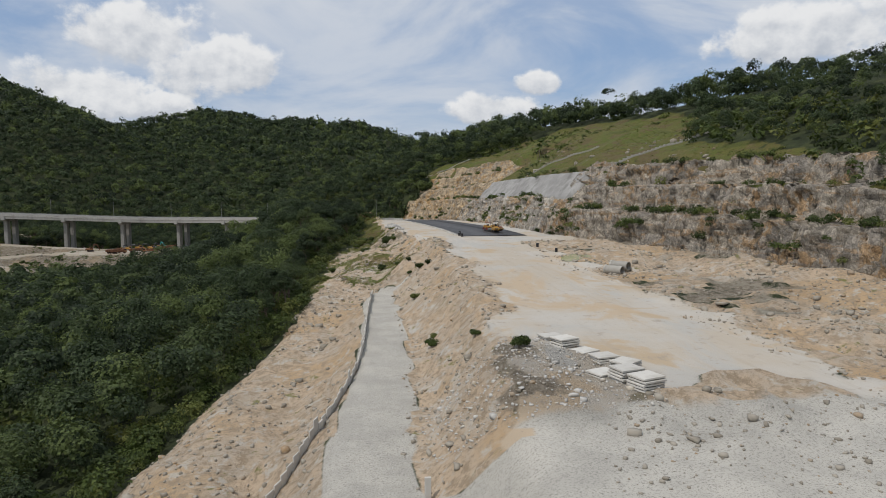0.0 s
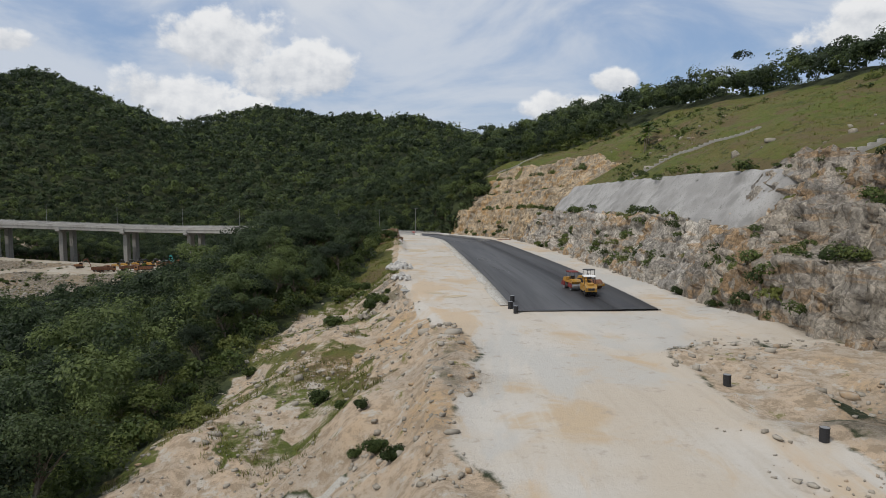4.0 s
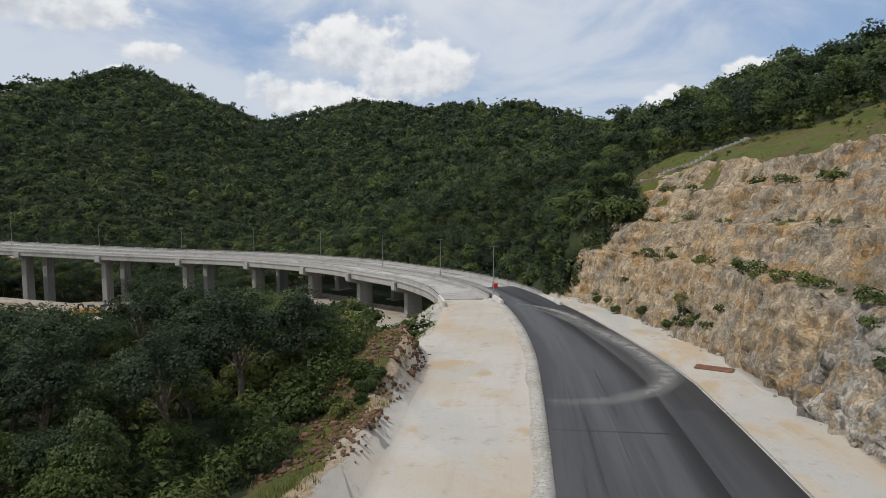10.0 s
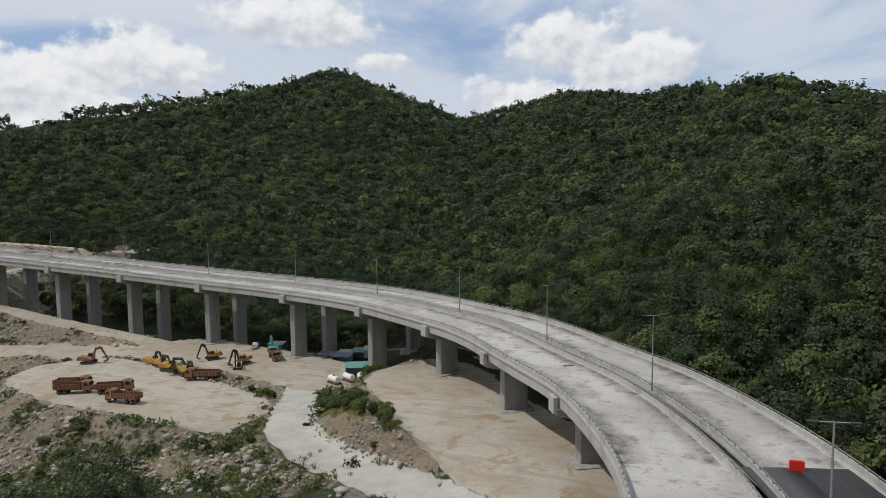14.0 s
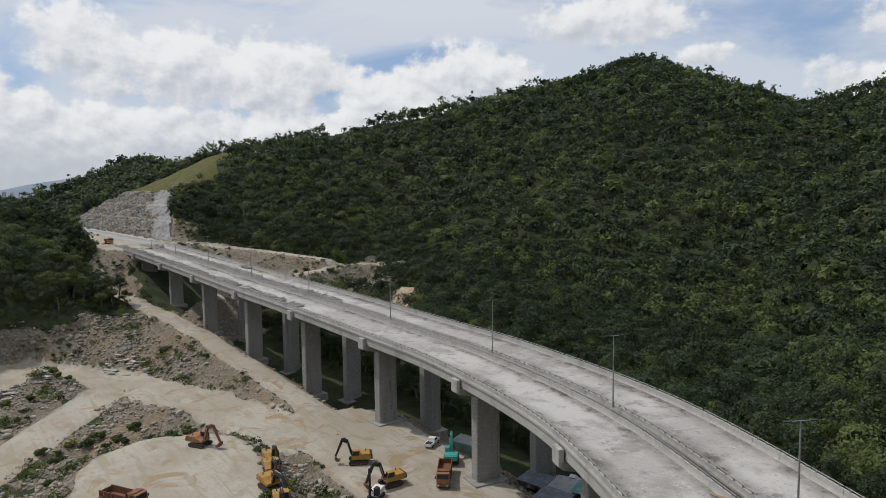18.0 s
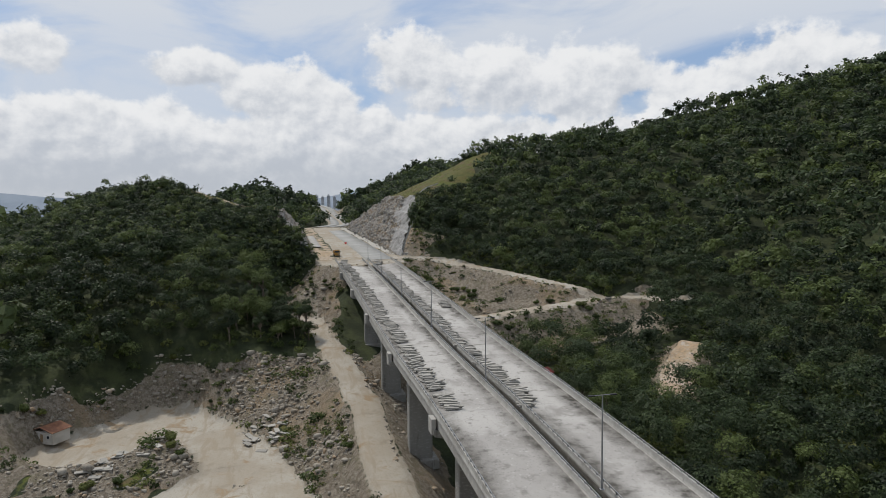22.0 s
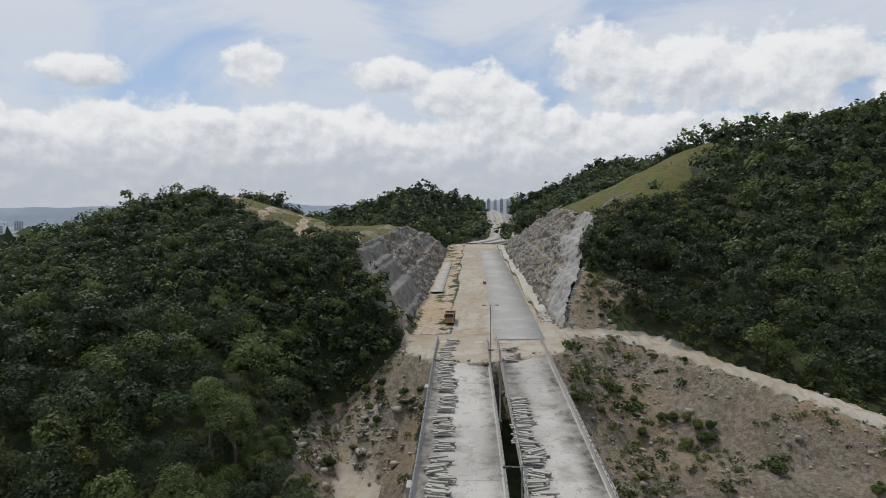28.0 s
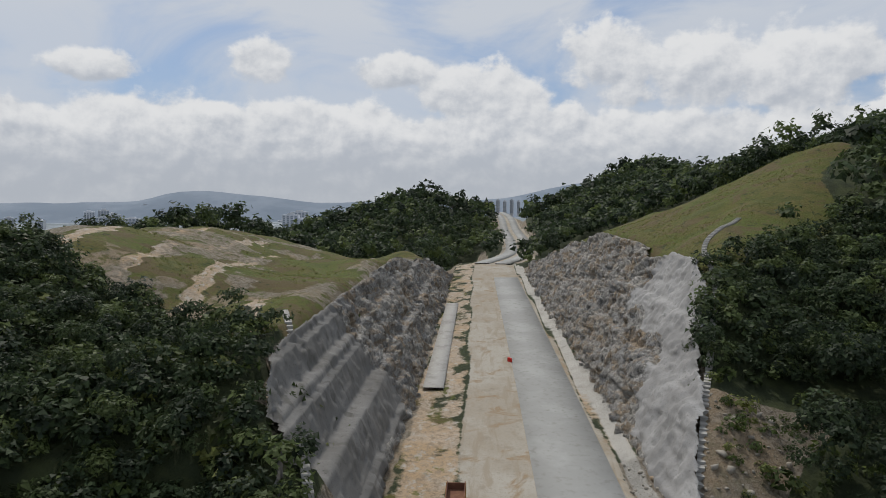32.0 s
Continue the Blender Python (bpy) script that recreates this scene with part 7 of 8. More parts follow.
# offcuts left on the deck
for i, (x, off, L) in enumerate([(-52, -1.9, 1.6), (-40, -3.0, 1.2), (-58, 1.9, 1.5), (-33, 2.0, 1.4), (-70, -11.4, 1.3), (-95, 1.8, 1.2), (-18, 9.8, 1.5), (-3, -4.0, 1.8)]):
    p = on_road(np.array([S_X(min(x, -1))]), off, 0.0)[0]
    k = tagged(new("timber_offcut", Shape().box(-L / 2, L / 2, -0.22, 0.22, 0, 0.2, 0.03).mesh("timber_offcut", "timber")), "weathered timber offcut lying on the deck", "timber", "timber offcuts")
    k.matrix_basis = pose(p[0], p[1], p[2], 0, 0, 31 * i)


# stepped drains beside the cuttings
def step_drain(points, label, width=1.1):
    k = tagged(new("step_drain"), label, "step drain", "step drains")
    line = spline(points, 1.1)
    for a, b in zip(line[:-1], line[1:]):
        zz = float(sheet_z(a[0], a[1])[0])
        ang = math.degrees(math.atan2(b[1] - a[1], b[0] - a[0]))
        part("step", Shape().box(-0.55, 0.55, -width / 2, width / 2, -0.6, 0.35, 0.03), "concrete", k, at=pose(a[0], a[1], zz + 0.1, 0, 0, ang))
    return k


step_drain([(-388, 518.5, 0), (-412, 527, 0), (-438, 536.5, 0), (-462, 542, 0), (-480, 556, 0)], "stepped concrete drain along the edge of the sprayed slope")
step_drain([(-373, 476, 0), (-388, 470, 0), (-405, 464, 0), (-420, 458, 0)], "stepped concrete drain beside the wooded knoll")
step_drain([(76, 250, 0), (88, 246, 0), (104, 240, 0)], "stepped concrete drain down the grass slope")
step_drain([(80, 176, 0), (95, 172, 0), (112, 166, 0)], "stepped concrete drain down the grass slope")
step_drain([(50, 396, 0), (62, 400, 0), (76, 402, 0), (88, 402, 0)], "stepped concrete drain between forest and rock face")

# ---- the distance ----
def tower(w, d, h, floors, bays, label):
    k = tagged(new("tower_block"), label, "tower block", "tower blocks")
    part("wall", Shape().box(-w / 2, w / 2, -d / 2, d / 2, -8, h), "tower_wall", k)
    part("roof_house", Shape().box(-w / 5, w / 5, -d / 5, d / 5, h, h + 5), "tower_wall", k)
    for j in range(bays):
        y = -d / 2 + (j + 0.5) * d / bays
        part("window_bay", Shape().box(w / 2, w / 2 + 0.4, y - d / bays * 0.3, y + d / bays * 0.3, 3, h - 3), "tower_window", k)
    for i in range(floors):
        part("balcony", Shape().box(w / 2 + 0.4, w / 2 + 1.0, -d / 2, d / 2, 3 + i * (h - 6) / floors, 4.0 + i * (h - 6) / floors), "tower_wall", k)
    return k


tw = random.Random(33)
t0 = tower(18, 16, 62, 9, 3, "pale grey high-rise block beyond the hills")
place = [(-1500, 478 + 12.5 * i, 0.38 + 0.04 * (i % 2)) for i in range(5)]
for i, (x, y, sc) in enumerate(place):
    m = pose(x, y + 10, 45, 0, 0, 0) @ Matrix.Scale(sc, 4)
    if i:
        copy_thing(t0, m).matrix_basis = m
    else:
        t0.matrix_basis = m
ct = tower(26, 30, 46, 7, 4, "pale apartment block of the distant city, haze put into its colour")
n_ct = 0
for az, dist, sc in [(-128.2, 2600, 0.9), (-123.0, 2800, 1.2), (-122.0, 2820, 1.3), (-121.4, 2900, 1.0), (-119.0, 3100, 1.6), (-118.2, 3120, 1.5), (-117.4, 3150, 1.4), (-114.6, 2200, 0.8), (-114.0, 2210, 0.8), (-113.4, 2220, 0.75), (-112.6, 2240, 0.7), (-111.8, 2260, 0.7), (-109.8, 3300, 1.2),
                     (-108.6, 3350, 1.4), (-107.2, 3400, 1.3), (-105.6, 3100, 1.2), (-117.6, 2350, 0.55), (-116.8, 2360, 0.5), (-113.0, 2000, 0.7), (-126.0, 3300, 1.1), (-124.6, 3350, 1.2), (-110.6, 2600, 0.6), (-106.4, 2900, 0.9)]:
    a = radians(az)
    m = pose(-310 + dist * math.sin(a), 494 + dist * math.cos(a), -26, 0, 0, -az - 90) @ Matrix.Scale(sc, 4)
    if n_ct:
        copy_thing(ct, m).matrix_basis = m
    else:
        ct.matrix_basis = m
    n_ct += 1
for _ in range(44):
    az, dist = tw.uniform(-141, -100), tw.uniform(1900, 3700)
    a = radians(az)
    m = pose(-310 + dist * math.sin(a), 494 + dist * math.cos(a), -26, 0, 0, -az - 90 + tw.uniform(-30, 30)) @ Matrix.Diagonal((tw.uniform(0.6, 1.8), tw.uniform(0.6, 2.2), tw.choice((0.25, 0.35, 0.5, 0.8, 1.1)), 1))
    copy_thing(ct, m).matrix_basis = m


FAR_LINE = spline([(-705, 493, 32.9), (-790, 512, 32.3), (-900, 515, 34.3), (-1050, 512, 38.3), (-1250, 510, 46.3), (-1420, 500, 50.3)], 8.0)
for o0, o1 in ((-11.0, -2.0), (2.0, 11.0)):
    tg = np.gradient(FAR_LINE[:, :2], axis=0)
    tg /= np.linalg.norm(tg, axis=1)[:, None]
    nr = np.stack([tg[:, 1], -tg[:, 0], 0 * tg[:, 0]], 1)
    vv = np.stack([FAR_LINE + nr * o0 - (0, 0, 0.5), FAR_LINE + nr * o0 + (0, 0, 0.25), FAR_LINE + nr * o1 + (0, 0, 0.25), FAR_LINE + nr * o1 - (0, 0, 0.5)], 1)
    tagged(new("far_carriageway", mesh_np("far_carriageway", vv.reshape(-1, 3), grid_faces(len(FAR_LINE), 4)[:, ::-1], "crusted_concrete")), "pale carriageway of the motorway beyond the cutting", "road", kind="structure")


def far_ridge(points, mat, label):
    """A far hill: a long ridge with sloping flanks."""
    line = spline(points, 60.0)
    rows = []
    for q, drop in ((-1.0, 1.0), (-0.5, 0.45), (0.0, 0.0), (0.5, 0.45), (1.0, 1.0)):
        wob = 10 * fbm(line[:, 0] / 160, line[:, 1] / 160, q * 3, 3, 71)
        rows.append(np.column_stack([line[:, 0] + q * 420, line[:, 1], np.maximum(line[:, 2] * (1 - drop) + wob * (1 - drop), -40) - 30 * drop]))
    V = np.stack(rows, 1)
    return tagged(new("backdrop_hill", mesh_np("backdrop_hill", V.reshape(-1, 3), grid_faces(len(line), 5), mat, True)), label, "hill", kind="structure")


# haze over these ridges is only their bluish material
far_ridge([(-2900, -2400, 20), (-3000, -1900, 58), (-3050, -1500, 62), (-3100, -1150, 60), (-3200, -900, 110), (-3250, -650, 96), (-3300, -350, 62), (-3400, 0, 60), (-3450, 300, 40)], "far_hill", "far hill beyond the city, blue haze put into its colour")
far_ridge([(-3600, 300, 60), (-3700, 600, 90), (-3750, 820, 140), (-3700, 1100, 170), (-3600, 1500, 120)], "far_hill", "mountain at the horizon, blue haze put into its colour")
# ---- trees ----
def leaf_cards(centres, out_dirs, size, r):
    """Leaf clumps: pairs of small loose sprays that face roughly outwards."""
    c, o, sz = np.repeat(centres, 2, 0), np.repeat(out_dirs, 2, 0), np.repeat(size, 2)
    n = len(c)
    nrm = o + 0.42 * r.normal(size=(n, 3))
    nrm[:, 2] += 0.30
    nrm /= np.linalg.norm(nrm, axis=1)[:, None] + 1e-9
    t = np.cross(nrm, r.normal(size=(n, 3)))
    t /= np.linalg.norm(t, axis=1)[:, None] + 1e-9
    b = np.cross(nrm, t)
    sz = (sz * (0.6 + 0.7 * r.random(n)))[:, None]
    c = c + sz * 0.55 * r.normal(size=(n, 3))
    v = np.stack([c - t * sz - b * sz * 0.55, c + t * sz - b * sz * 0.35, c + b * sz * 0.85], 1)
    return v.reshape(-1, 3), np.arange(3 * n).reshape(n, 3)


def crowns(places, radii, heights, cards, card_size, r, tint=None):
    """Leaf clumps of many crowns: places at the crowns' middles. Lobed, uneven outlines."""
    n = len(places)
    lobes = r.normal(size=(n, 5, 3))
    lobes[..., 2] = np.abs(lobes[..., 2]) * 0.8
    lobes /= np.linalg.norm(lobes, axis=2)[..., None]
    strength = r.uniform(0.15, 0.55, (n, 5))
    d = r.normal(size=(n, cards, 3))
    d[..., 2] = np.where(d[..., 2] < -0.25, -d[..., 2], d[..., 2])
    d /= np.linalg.norm(d, axis=2)[..., None]
    lobe = np.einsum("nck,nlk->ncl", d, lobes)
    reach = 0.62 + (np.clip(lobe - 0.55, 0, 1) * 2.0 * strength[:, None, :]).sum(2)
    reach *= r.uniform(0.72, 1.06, (n, cards))
    c = places[:, None, :] + d * reach[..., None] * np.stack([radii, radii, heights], 1)[:, None, :]
    v, f = leaf_cards(c.reshape(-1, 3), d.reshape(-1, 3), np.repeat(card_size, cards), r)
    tt = np.repeat(r.random(n) if tint is None else tint, cards * 6)
    return v, f, tt


def cones(paths, radii, sides=6):
    """Tapered limbs along lists of points."""
    V, F, k = [], [], 0
    for pts, rad in zip(paths, radii):
        pts = np.asarray(pts, float)
        ax = pts[-1] - pts[0]
        ax /= np.linalg.norm(ax) + 1e-9
        u = np.cross(ax, (0.31, 0.87, 0.2))
        u /= np.linalg.norm(u)
        w = np.cross(ax, u)
        for p, q in zip(pts, rad):
            a = np.arange(sides) * 2 * math.pi / sides
            V.append(p + q * (np.cos(a)[:, None] * u + np.sin(a)[:, None] * w))
        for i in range(len(pts) - 1):
            for j in range(sides):
                F.append((k + i * sides + j, k + i * sides + (j + 1) % sides, k + (i + 1) * sides + (j + 1) % sides, k + (i + 1) * sides + j))
        k += len(pts) * sides
    return np.vstack(V), np.array(F)


def make_tree(seed, height, radius, cards=620, card=0.62, leaf="leaves", thin=False):
    """One tree with trunk and limbs, and a crown of leaf clumps in lobes."""
    r = np.random.default_rng(seed)
    tree = new("tree")
    bole = height * 0.36
    lean = r.normal(size=2) * 0.05 * height
    top = np.array([lean[0], lean[1], bole])
    paths = [[(0, 0, -0.8), (lean[0] * 0.3, lean[1] * 0.3, bole * 0.5), top, top + (0, 0, height * 0.25)]]
    rad = [[0.025 * height, 0.019 * height, 0.014 * height, 0.005 * height]]
    hubs = []
    for i in range(9):
        a, e = i * 2.4 + r.random(), r.uniform(0.15, 1.25)
        tip = top + (0, 0, r.uniform(-0.05, 0.12) * height) + radius * r.uniform(0.5, 0.85) * np.array([math.cos(a) * math.cos(e), math.sin(a) * math.cos(e), math.sin(e) * 0.9])
        mid = (top + tip) / 2 + (0, 0, -0.05 * radius)
        paths.append([top - (0, 0, r.uniform(0.02, 0.12) * height), mid, tip])
        rad.append([0.010 * height, 0.006 * height, 0.002 * height])
        hubs.append(tip)
    v, f = cones(paths, rad)
    trunk = new("trunk", mesh_np("trunk", v, f, "bark", True))
    trunk.parent = tree
    hubs = np.array(hubs + [top + (0, 0, height * 0.3)])
    rr = radius * r.uniform(0.38, 0.62, len(hubs))
    v, f, t = crowns(hubs, rr, rr * 0.75, cards // len(hubs), np.full(len(hubs), card), r, np.zeros(len(hubs)))
    crown = new("crown", mesh_np("crown", v, f, leaf, False, {"tint": t}))
    crown.parent = tree
    return tree


def make_bush(seed, radius, leaf="bush_leaves", cards=170):
    r = np.random.default_rng(seed)
    bush = new("bush")
    hubs = np.column_stack([r.normal(size=(5, 2)) * 0.45 * radius, r.uniform(0.35, 0.8, 5) * radius])
    rr = radius * r.uniform(0.45, 0.75, 5)
    v, f = cones([[(0, 0, -0.4), h * (0.5, 0.5, 0.7), h] for h in hubs], [[0.05 * radius, 0.03 * radius, 0.01 * radius]] * 5, 5)
    stems = new("stem", mesh_np("stem", v, f, "bark", True))
    stems.parent = bush
    v, f, t = crowns(hubs, rr, rr * 0.85, cards // 5, np.full(5, 0.085 * radius), r, np.zeros(5))
    crown = new("crown", mesh_np("crown", v, f, leaf, False, {"tint": t}))
    crown.parent = bush
    return bush


def make_palm(seed, height):
    r = np.random.default_rng(seed)
    palm = new("palm")
    v, f = cones([[(0, 0, -0.5), (0.1, 0, height * 0.5), (0.25, 0.1, height)]], [[0.16, 0.12, 0.1]])
    trunk = new("trunk", mesh_np("trunk", v, f, "bark", True))
    trunk.parent = palm
    V, F, k = [], [], 0
    for i in range(13):
        a, e = i * 2.399, r.uniform(0.1, 1.2)
        L = height * r.uniform(0.55, 0.8)
        side = np.array([-math.sin(a), math.cos(a), 0])
        for j in range(7):
            q = j / 6
            p = np.array([0.25, 0.1, height]) + L * q * np.array([math.cos(a) * math.cos(e), math.sin(a) * math.cos(e), math.sin(e)]) - (0, 0, L * 0.5 * q * q)
            wd = 0.11 * L * math.sin(math.pi * min(0.97, q * 0.85 + 0.12))
            V += [p - side * wd - (0, 0, wd * 0.4), p, p + side * wd - (0, 0, wd * 0.4)]
            if j:
                F += [(k - 3, k - 2, k + 1, k), (k - 2, k - 1, k + 2, k + 1)]
            k += 3
    fronds = new("fronds", mesh_np("fronds", np.array(V), np.array(F), "palm_leaves", False, {"tint": np.zeros(len(V))}))
    fronds.parent = palm
    return palm


PATH_XY = np.array([(r_[1], r_[2]) for r_ in ROWS[::3]]) * METRES
c_, s_ = math.cos(radians(TURN)), math.sin(radians(TURN))
PATH_XY = PATH_XY @ np.array([[c_, s_], [-s_, c_]])


def scatter(x0, x1, y0, y1, gap, seed):
    r = np.random.default_rng(seed)
    X, Y = np.meshgrid(np.arange(x0, x1, gap), np.arange(y0, y1, gap), indexing="ij")
    X, Y = (X + r.uniform(-0.48, 0.48, X.shape) * gap).ravel(), (Y + r.uniform(-0.48, 0.48, Y.shape) * gap).ravel()
    return X, Y


def range_of(X, Y):
    return np.sqrt(np.min((X[:, None] - PATH_XY[None, :, 0]) ** 2 + (Y[:, None] - PATH_XY[None, :, 1]) ** 2, 1))


CORRIDOR = MEDIAN[::6]


def wooded(X, Y):
    d, side, s, z = near_line(CORRIDOR, X, Y)
    deck = (s > S_DECK0 - 4) & (s < S_DECK1 + 4)
    yard = (X > -290) & (X < 30) & (Y > np.interp(X, [-60, -20, 6], [356, 336, 330])) & (Y < 512) & ~((X < -262) & (Y < 425)) & (side < 0)
    yard = yard & ~((X > -75) & (X < -24) & (Y < 374 - 0.5 * (X + 24)) & (Y < 394))
    clear = np.where((X > -40) & (Y < 330) & (side < 0), sheet_mask("free", X + 4.5, Y), 1.0)
    drains = np.minimum(near_line(np.array([(-404, 533, 0), (-468, 545, 0)], float), X, Y)[0], near_line(np.array([(-378, 468, 0), (-436, 452, 0)], float), X, Y)[0])
    return (sheet_mask("free", X, Y) > 0.6) & (clear > 0.6) & (d > np.where(deck, np.where((side > 0) & (s < S_DECK0 + 60), 14.5, 17), 12)) & ~yard & (drains > 5)


def low_growth(X, Y):
    """Smaller trees on the young growth beside the cutting."""
    a = smooth(-560, -520, X) * smooth(-335, -350, X) * smooth(330, 350, Y) * smooth(500, 480, Y)
    b = smooth(-500, -480, X) * smooth(-410, -425, X) * smooth(520, 530, Y) * smooth(590, 575, Y)
    c = smooth(80, 90, X) * smooth(220, 190, Y)
    return 1 - 0.42 * np.maximum(np.maximum(a, b), c)


# near trees, each a thing of its own
WOODS = [
    ("broadleaf forest tree with a dense dark green crown", "broadleaf forest trees", [(12, 4.4), (14, 4.8), (10.5, 4.2), (13, 4.0)], "leaves", 3200, 0.155),
    ("young forest tree with a light green crown", "young forest trees", [(8, 3.2), (9, 3.0), (7, 3.3)], "bush_leaves", 2200, 0.14),
    ("tall slender forest tree with a narrow crown", "slender forest trees", [(15, 3.6), (16, 4.0), (13.5, 3.2)], "leaves", 2700, 0.155),
]
X1, Y1 = scatter(-460, 196, 0, 660, 4.7, 5)
ok = wooded(X1, Y1) & ~((X1 > 140) & (Y1 > 430))
X1, Y1 = X1[ok], Y1[ok]
D1 = range_of(X1, Y1)
# the hollow that lies off the flight's line of sight carries coarser woods
hollow = (Y1 < 395) & (X1 < -0.62 * Y1 - 30) & ~((X1 < -290) & (Y1 > 335))
XH, YH = X1[hollow][::3], Y1[hollow][::3]
X1, Y1, D1 = X1[~hollow], Y1[~hollow], D1[~hollow]
order = np.argsort(D1)
NEAR = 296
tr = random.Random(4)
Z1 = sheet_z(X1, Y1)
kinds = []
for w_, (label, group, sizes, leaf, cards, card) in enumerate(WOODS):
    kinds.append([tagged(make_tree(100 + 10 * w_ + i, hh, rr, cards, card, leaf), label, "tree", group) for i, (hh, rr) in enumerate(sizes)])
used = set()
count = [0, 0, 0]
for i in order[:NEAR]:
    w_ = tr.choices((0, 1, 2), (0.40, 0.32, 0.28))[0]
    if count[w_] >= 295:
        w_ = min((0, 1, 2), key=lambda k: count[k])
    count[w_] += 1
    src = kinds[w_][tr.randrange(len(kinds[w_]))]
    m = pose(X1[i], Y1[i], Z1[i], tr.uniform(-4, 4), tr.uniform(-4, 4), tr.uniform(0, 360)) @ Matrix.Scale(tr.uniform(0.62, 1.05) * float(low_growth(X1[i], Y1[i])), 4)
    if src.name in used:
        copy_thing(src, m).matrix_basis = m
    else:
        src.matrix_basis = m
        used.add(src.name)


def forest(name, X, Y, cards, card, size, r, label, tall_share=0.09):
    """Woods too many to count: crowns of leaf clumps on short boles, one mesh."""
    R = size * r.uniform(0.6, 1.25, len(X)) * low_growth(X, Y)
    lift = np.where(r.random(len(X)) < tall_share, r.uniform(1.2, 1.6, len(X)), r.uniform(0.82, 1.08, len(X)))
    tall = (R * r.uniform(1.1, 2.0, len(X)) + 1.5) * lift
    Z = sheet_z(X, Y)
    mid = np.stack([X, Y, Z + tall], 1)
    patch = np.clip(0.5 + 0.9 * fbm(X / 45, Y / 45, 0, 3, 77) + r.normal(size=len(X)) * 0.30, 0, 0.999)
    v, f, t = crowns(mid, R, R * r.uniform(0.75, 1.15, len(X)), cards, np.full(len(X), card) * R / size, r, patch)
    ob = new(name, mesh_np(name, v, f, "leaves", False, {"tint": t}))
    return tagged(ob, label, "forest", kind="stuff")


fr = np.random.default_rng(12)
rest = order[NEAR:]
mid_ = rest[D1[rest] < 130]
far_ = rest[D1[rest] >= 130]
close_ = mid_[D1[mid_] < 72]
mid_ = mid_[D1[mid_] >= 72]
forest("forest", X1[close_], Y1[close_], 330, 0.24, 3.1, fr, "dense dark green tropical forest beside the road")
forest("forest", X1[mid_], Y1[mid_], 165, 0.36, 3.1, fr, "dense dark green tropical forest on the near slopes")
forest("forest", X1[far_], Y1[far_], 66, 0.60, 3.2, fr, "dense dark green tropical forest on the valley slopes")
X2, Y2 = scatter(-1000, 330, -60, 1420, 7.2, 9)
box_ = (X2 > -460) & (X2 < 196) & (Y2 > 0) & (Y2 < 660) & ~((X2 > 140) & (Y2 > 430))
ok = ~box_ & wooded(X2, Y2)
X2, Y2 = X2[ok], Y2[ok]
D2 = range_of(X2, Y2)
keep = (D2 < 820) & (Y2 < 1330) & ~((X2 > 185) & (Y2 < 640)) & ~((Y2 < 340) & (X2 < -480)) & ~((X2 < -700) & (Y2 > 800))
X2, Y2, D2 = X2[keep], Y2[keep], D2[keep]
a_ = D2 < 380
forest("forest", XH, YH, 12, 2.4, 4.6, fr, "dark green forest in the side valley")
forest("forest", X2[a_], Y2[a_], 44, 0.98, 4.3, fr, "dense dark green tropical forest over the hills")
forest("forest", X2[~a_], Y2[~a_], 19, 1.55, 4.6, fr, "dark green forest on the far ridges")
X3, Y3 = scatter(-1500, -700, -200, 900, 13, 19)
ok = (sheet_mask("free", X3, Y3) > 0.6) & (near_line(CORRIDOR, X3, Y3)[0] > 26) & ~((X3 > -1000) & (Y3 > 340))
forest("forest", X3[ok], Y3[ok], 18, 2.6, 6.5, fr, "dark woods on the hills beyond the cutting")

XU, YU = scatter(-500, 120, 20, 610, 4.4, 29)
DU, side_u, s_u, z_u = near_line(CORRIDOR, XU, YU)
open_side = (YU < 385) | (YU > 505) | (XU < -285) | (side_u > 0)
RG = range_of(XU, YU)
ok = (sheet_mask("free", XU, YU) > 0.5) & (DU > 13.8) & (RG < 125) & open_side
for near_by, cards, card in ((True, 100, 0.13), (False, 24, 0.28)):
    u = ok & ((RG < 62) == near_by)
    RU = fr.uniform(1.0, 2.3, u.sum())
    mid_u = np.stack([XU[u], YU[u], sheet_z(XU[u], YU[u]) + 0.6 * RU], 1)
    v, f, t = crowns(mid_u, RU, RU * 0.9, cards, card * RU, fr)
    tagged(new("undergrowth", mesh_np("undergrowth", v, f, "bush_leaves", False, {"tint": t})), "dense green undergrowth below the forest trees", "undergrowth", kind="stuff")
# bushes and saplings along the open edge of the woods
XU, YU = scatter(-45, 24, 40, 345, 2.3, 34)
ok = (sheet_mask("free", XU, YU) > 0.4) & ((sheet_mask("free", XU + 8, YU) < 0.5) | (sheet_mask("free", XU + 4, YU) < 0.5)) & (near_line(CORRIDOR, XU, YU)[0] > 13.5)
RU = np.clip(fr.lognormal(0.25, 0.35, ok.sum()), 0.6, 2.4)
v, f, t = crowns(np.stack([XU[ok], YU[ok], sheet_z(XU[ok], YU[ok]) + 0.6 * RU], 1), RU, RU * 1.1, 120, 0.11 * RU, fr)
tagged(new("edge_bushes", mesh_np("edge_bushes", v, f, "bush_leaves", False, {"tint": t})), "light green bushes along the open edge of the woods", "bushes", kind="stuff")
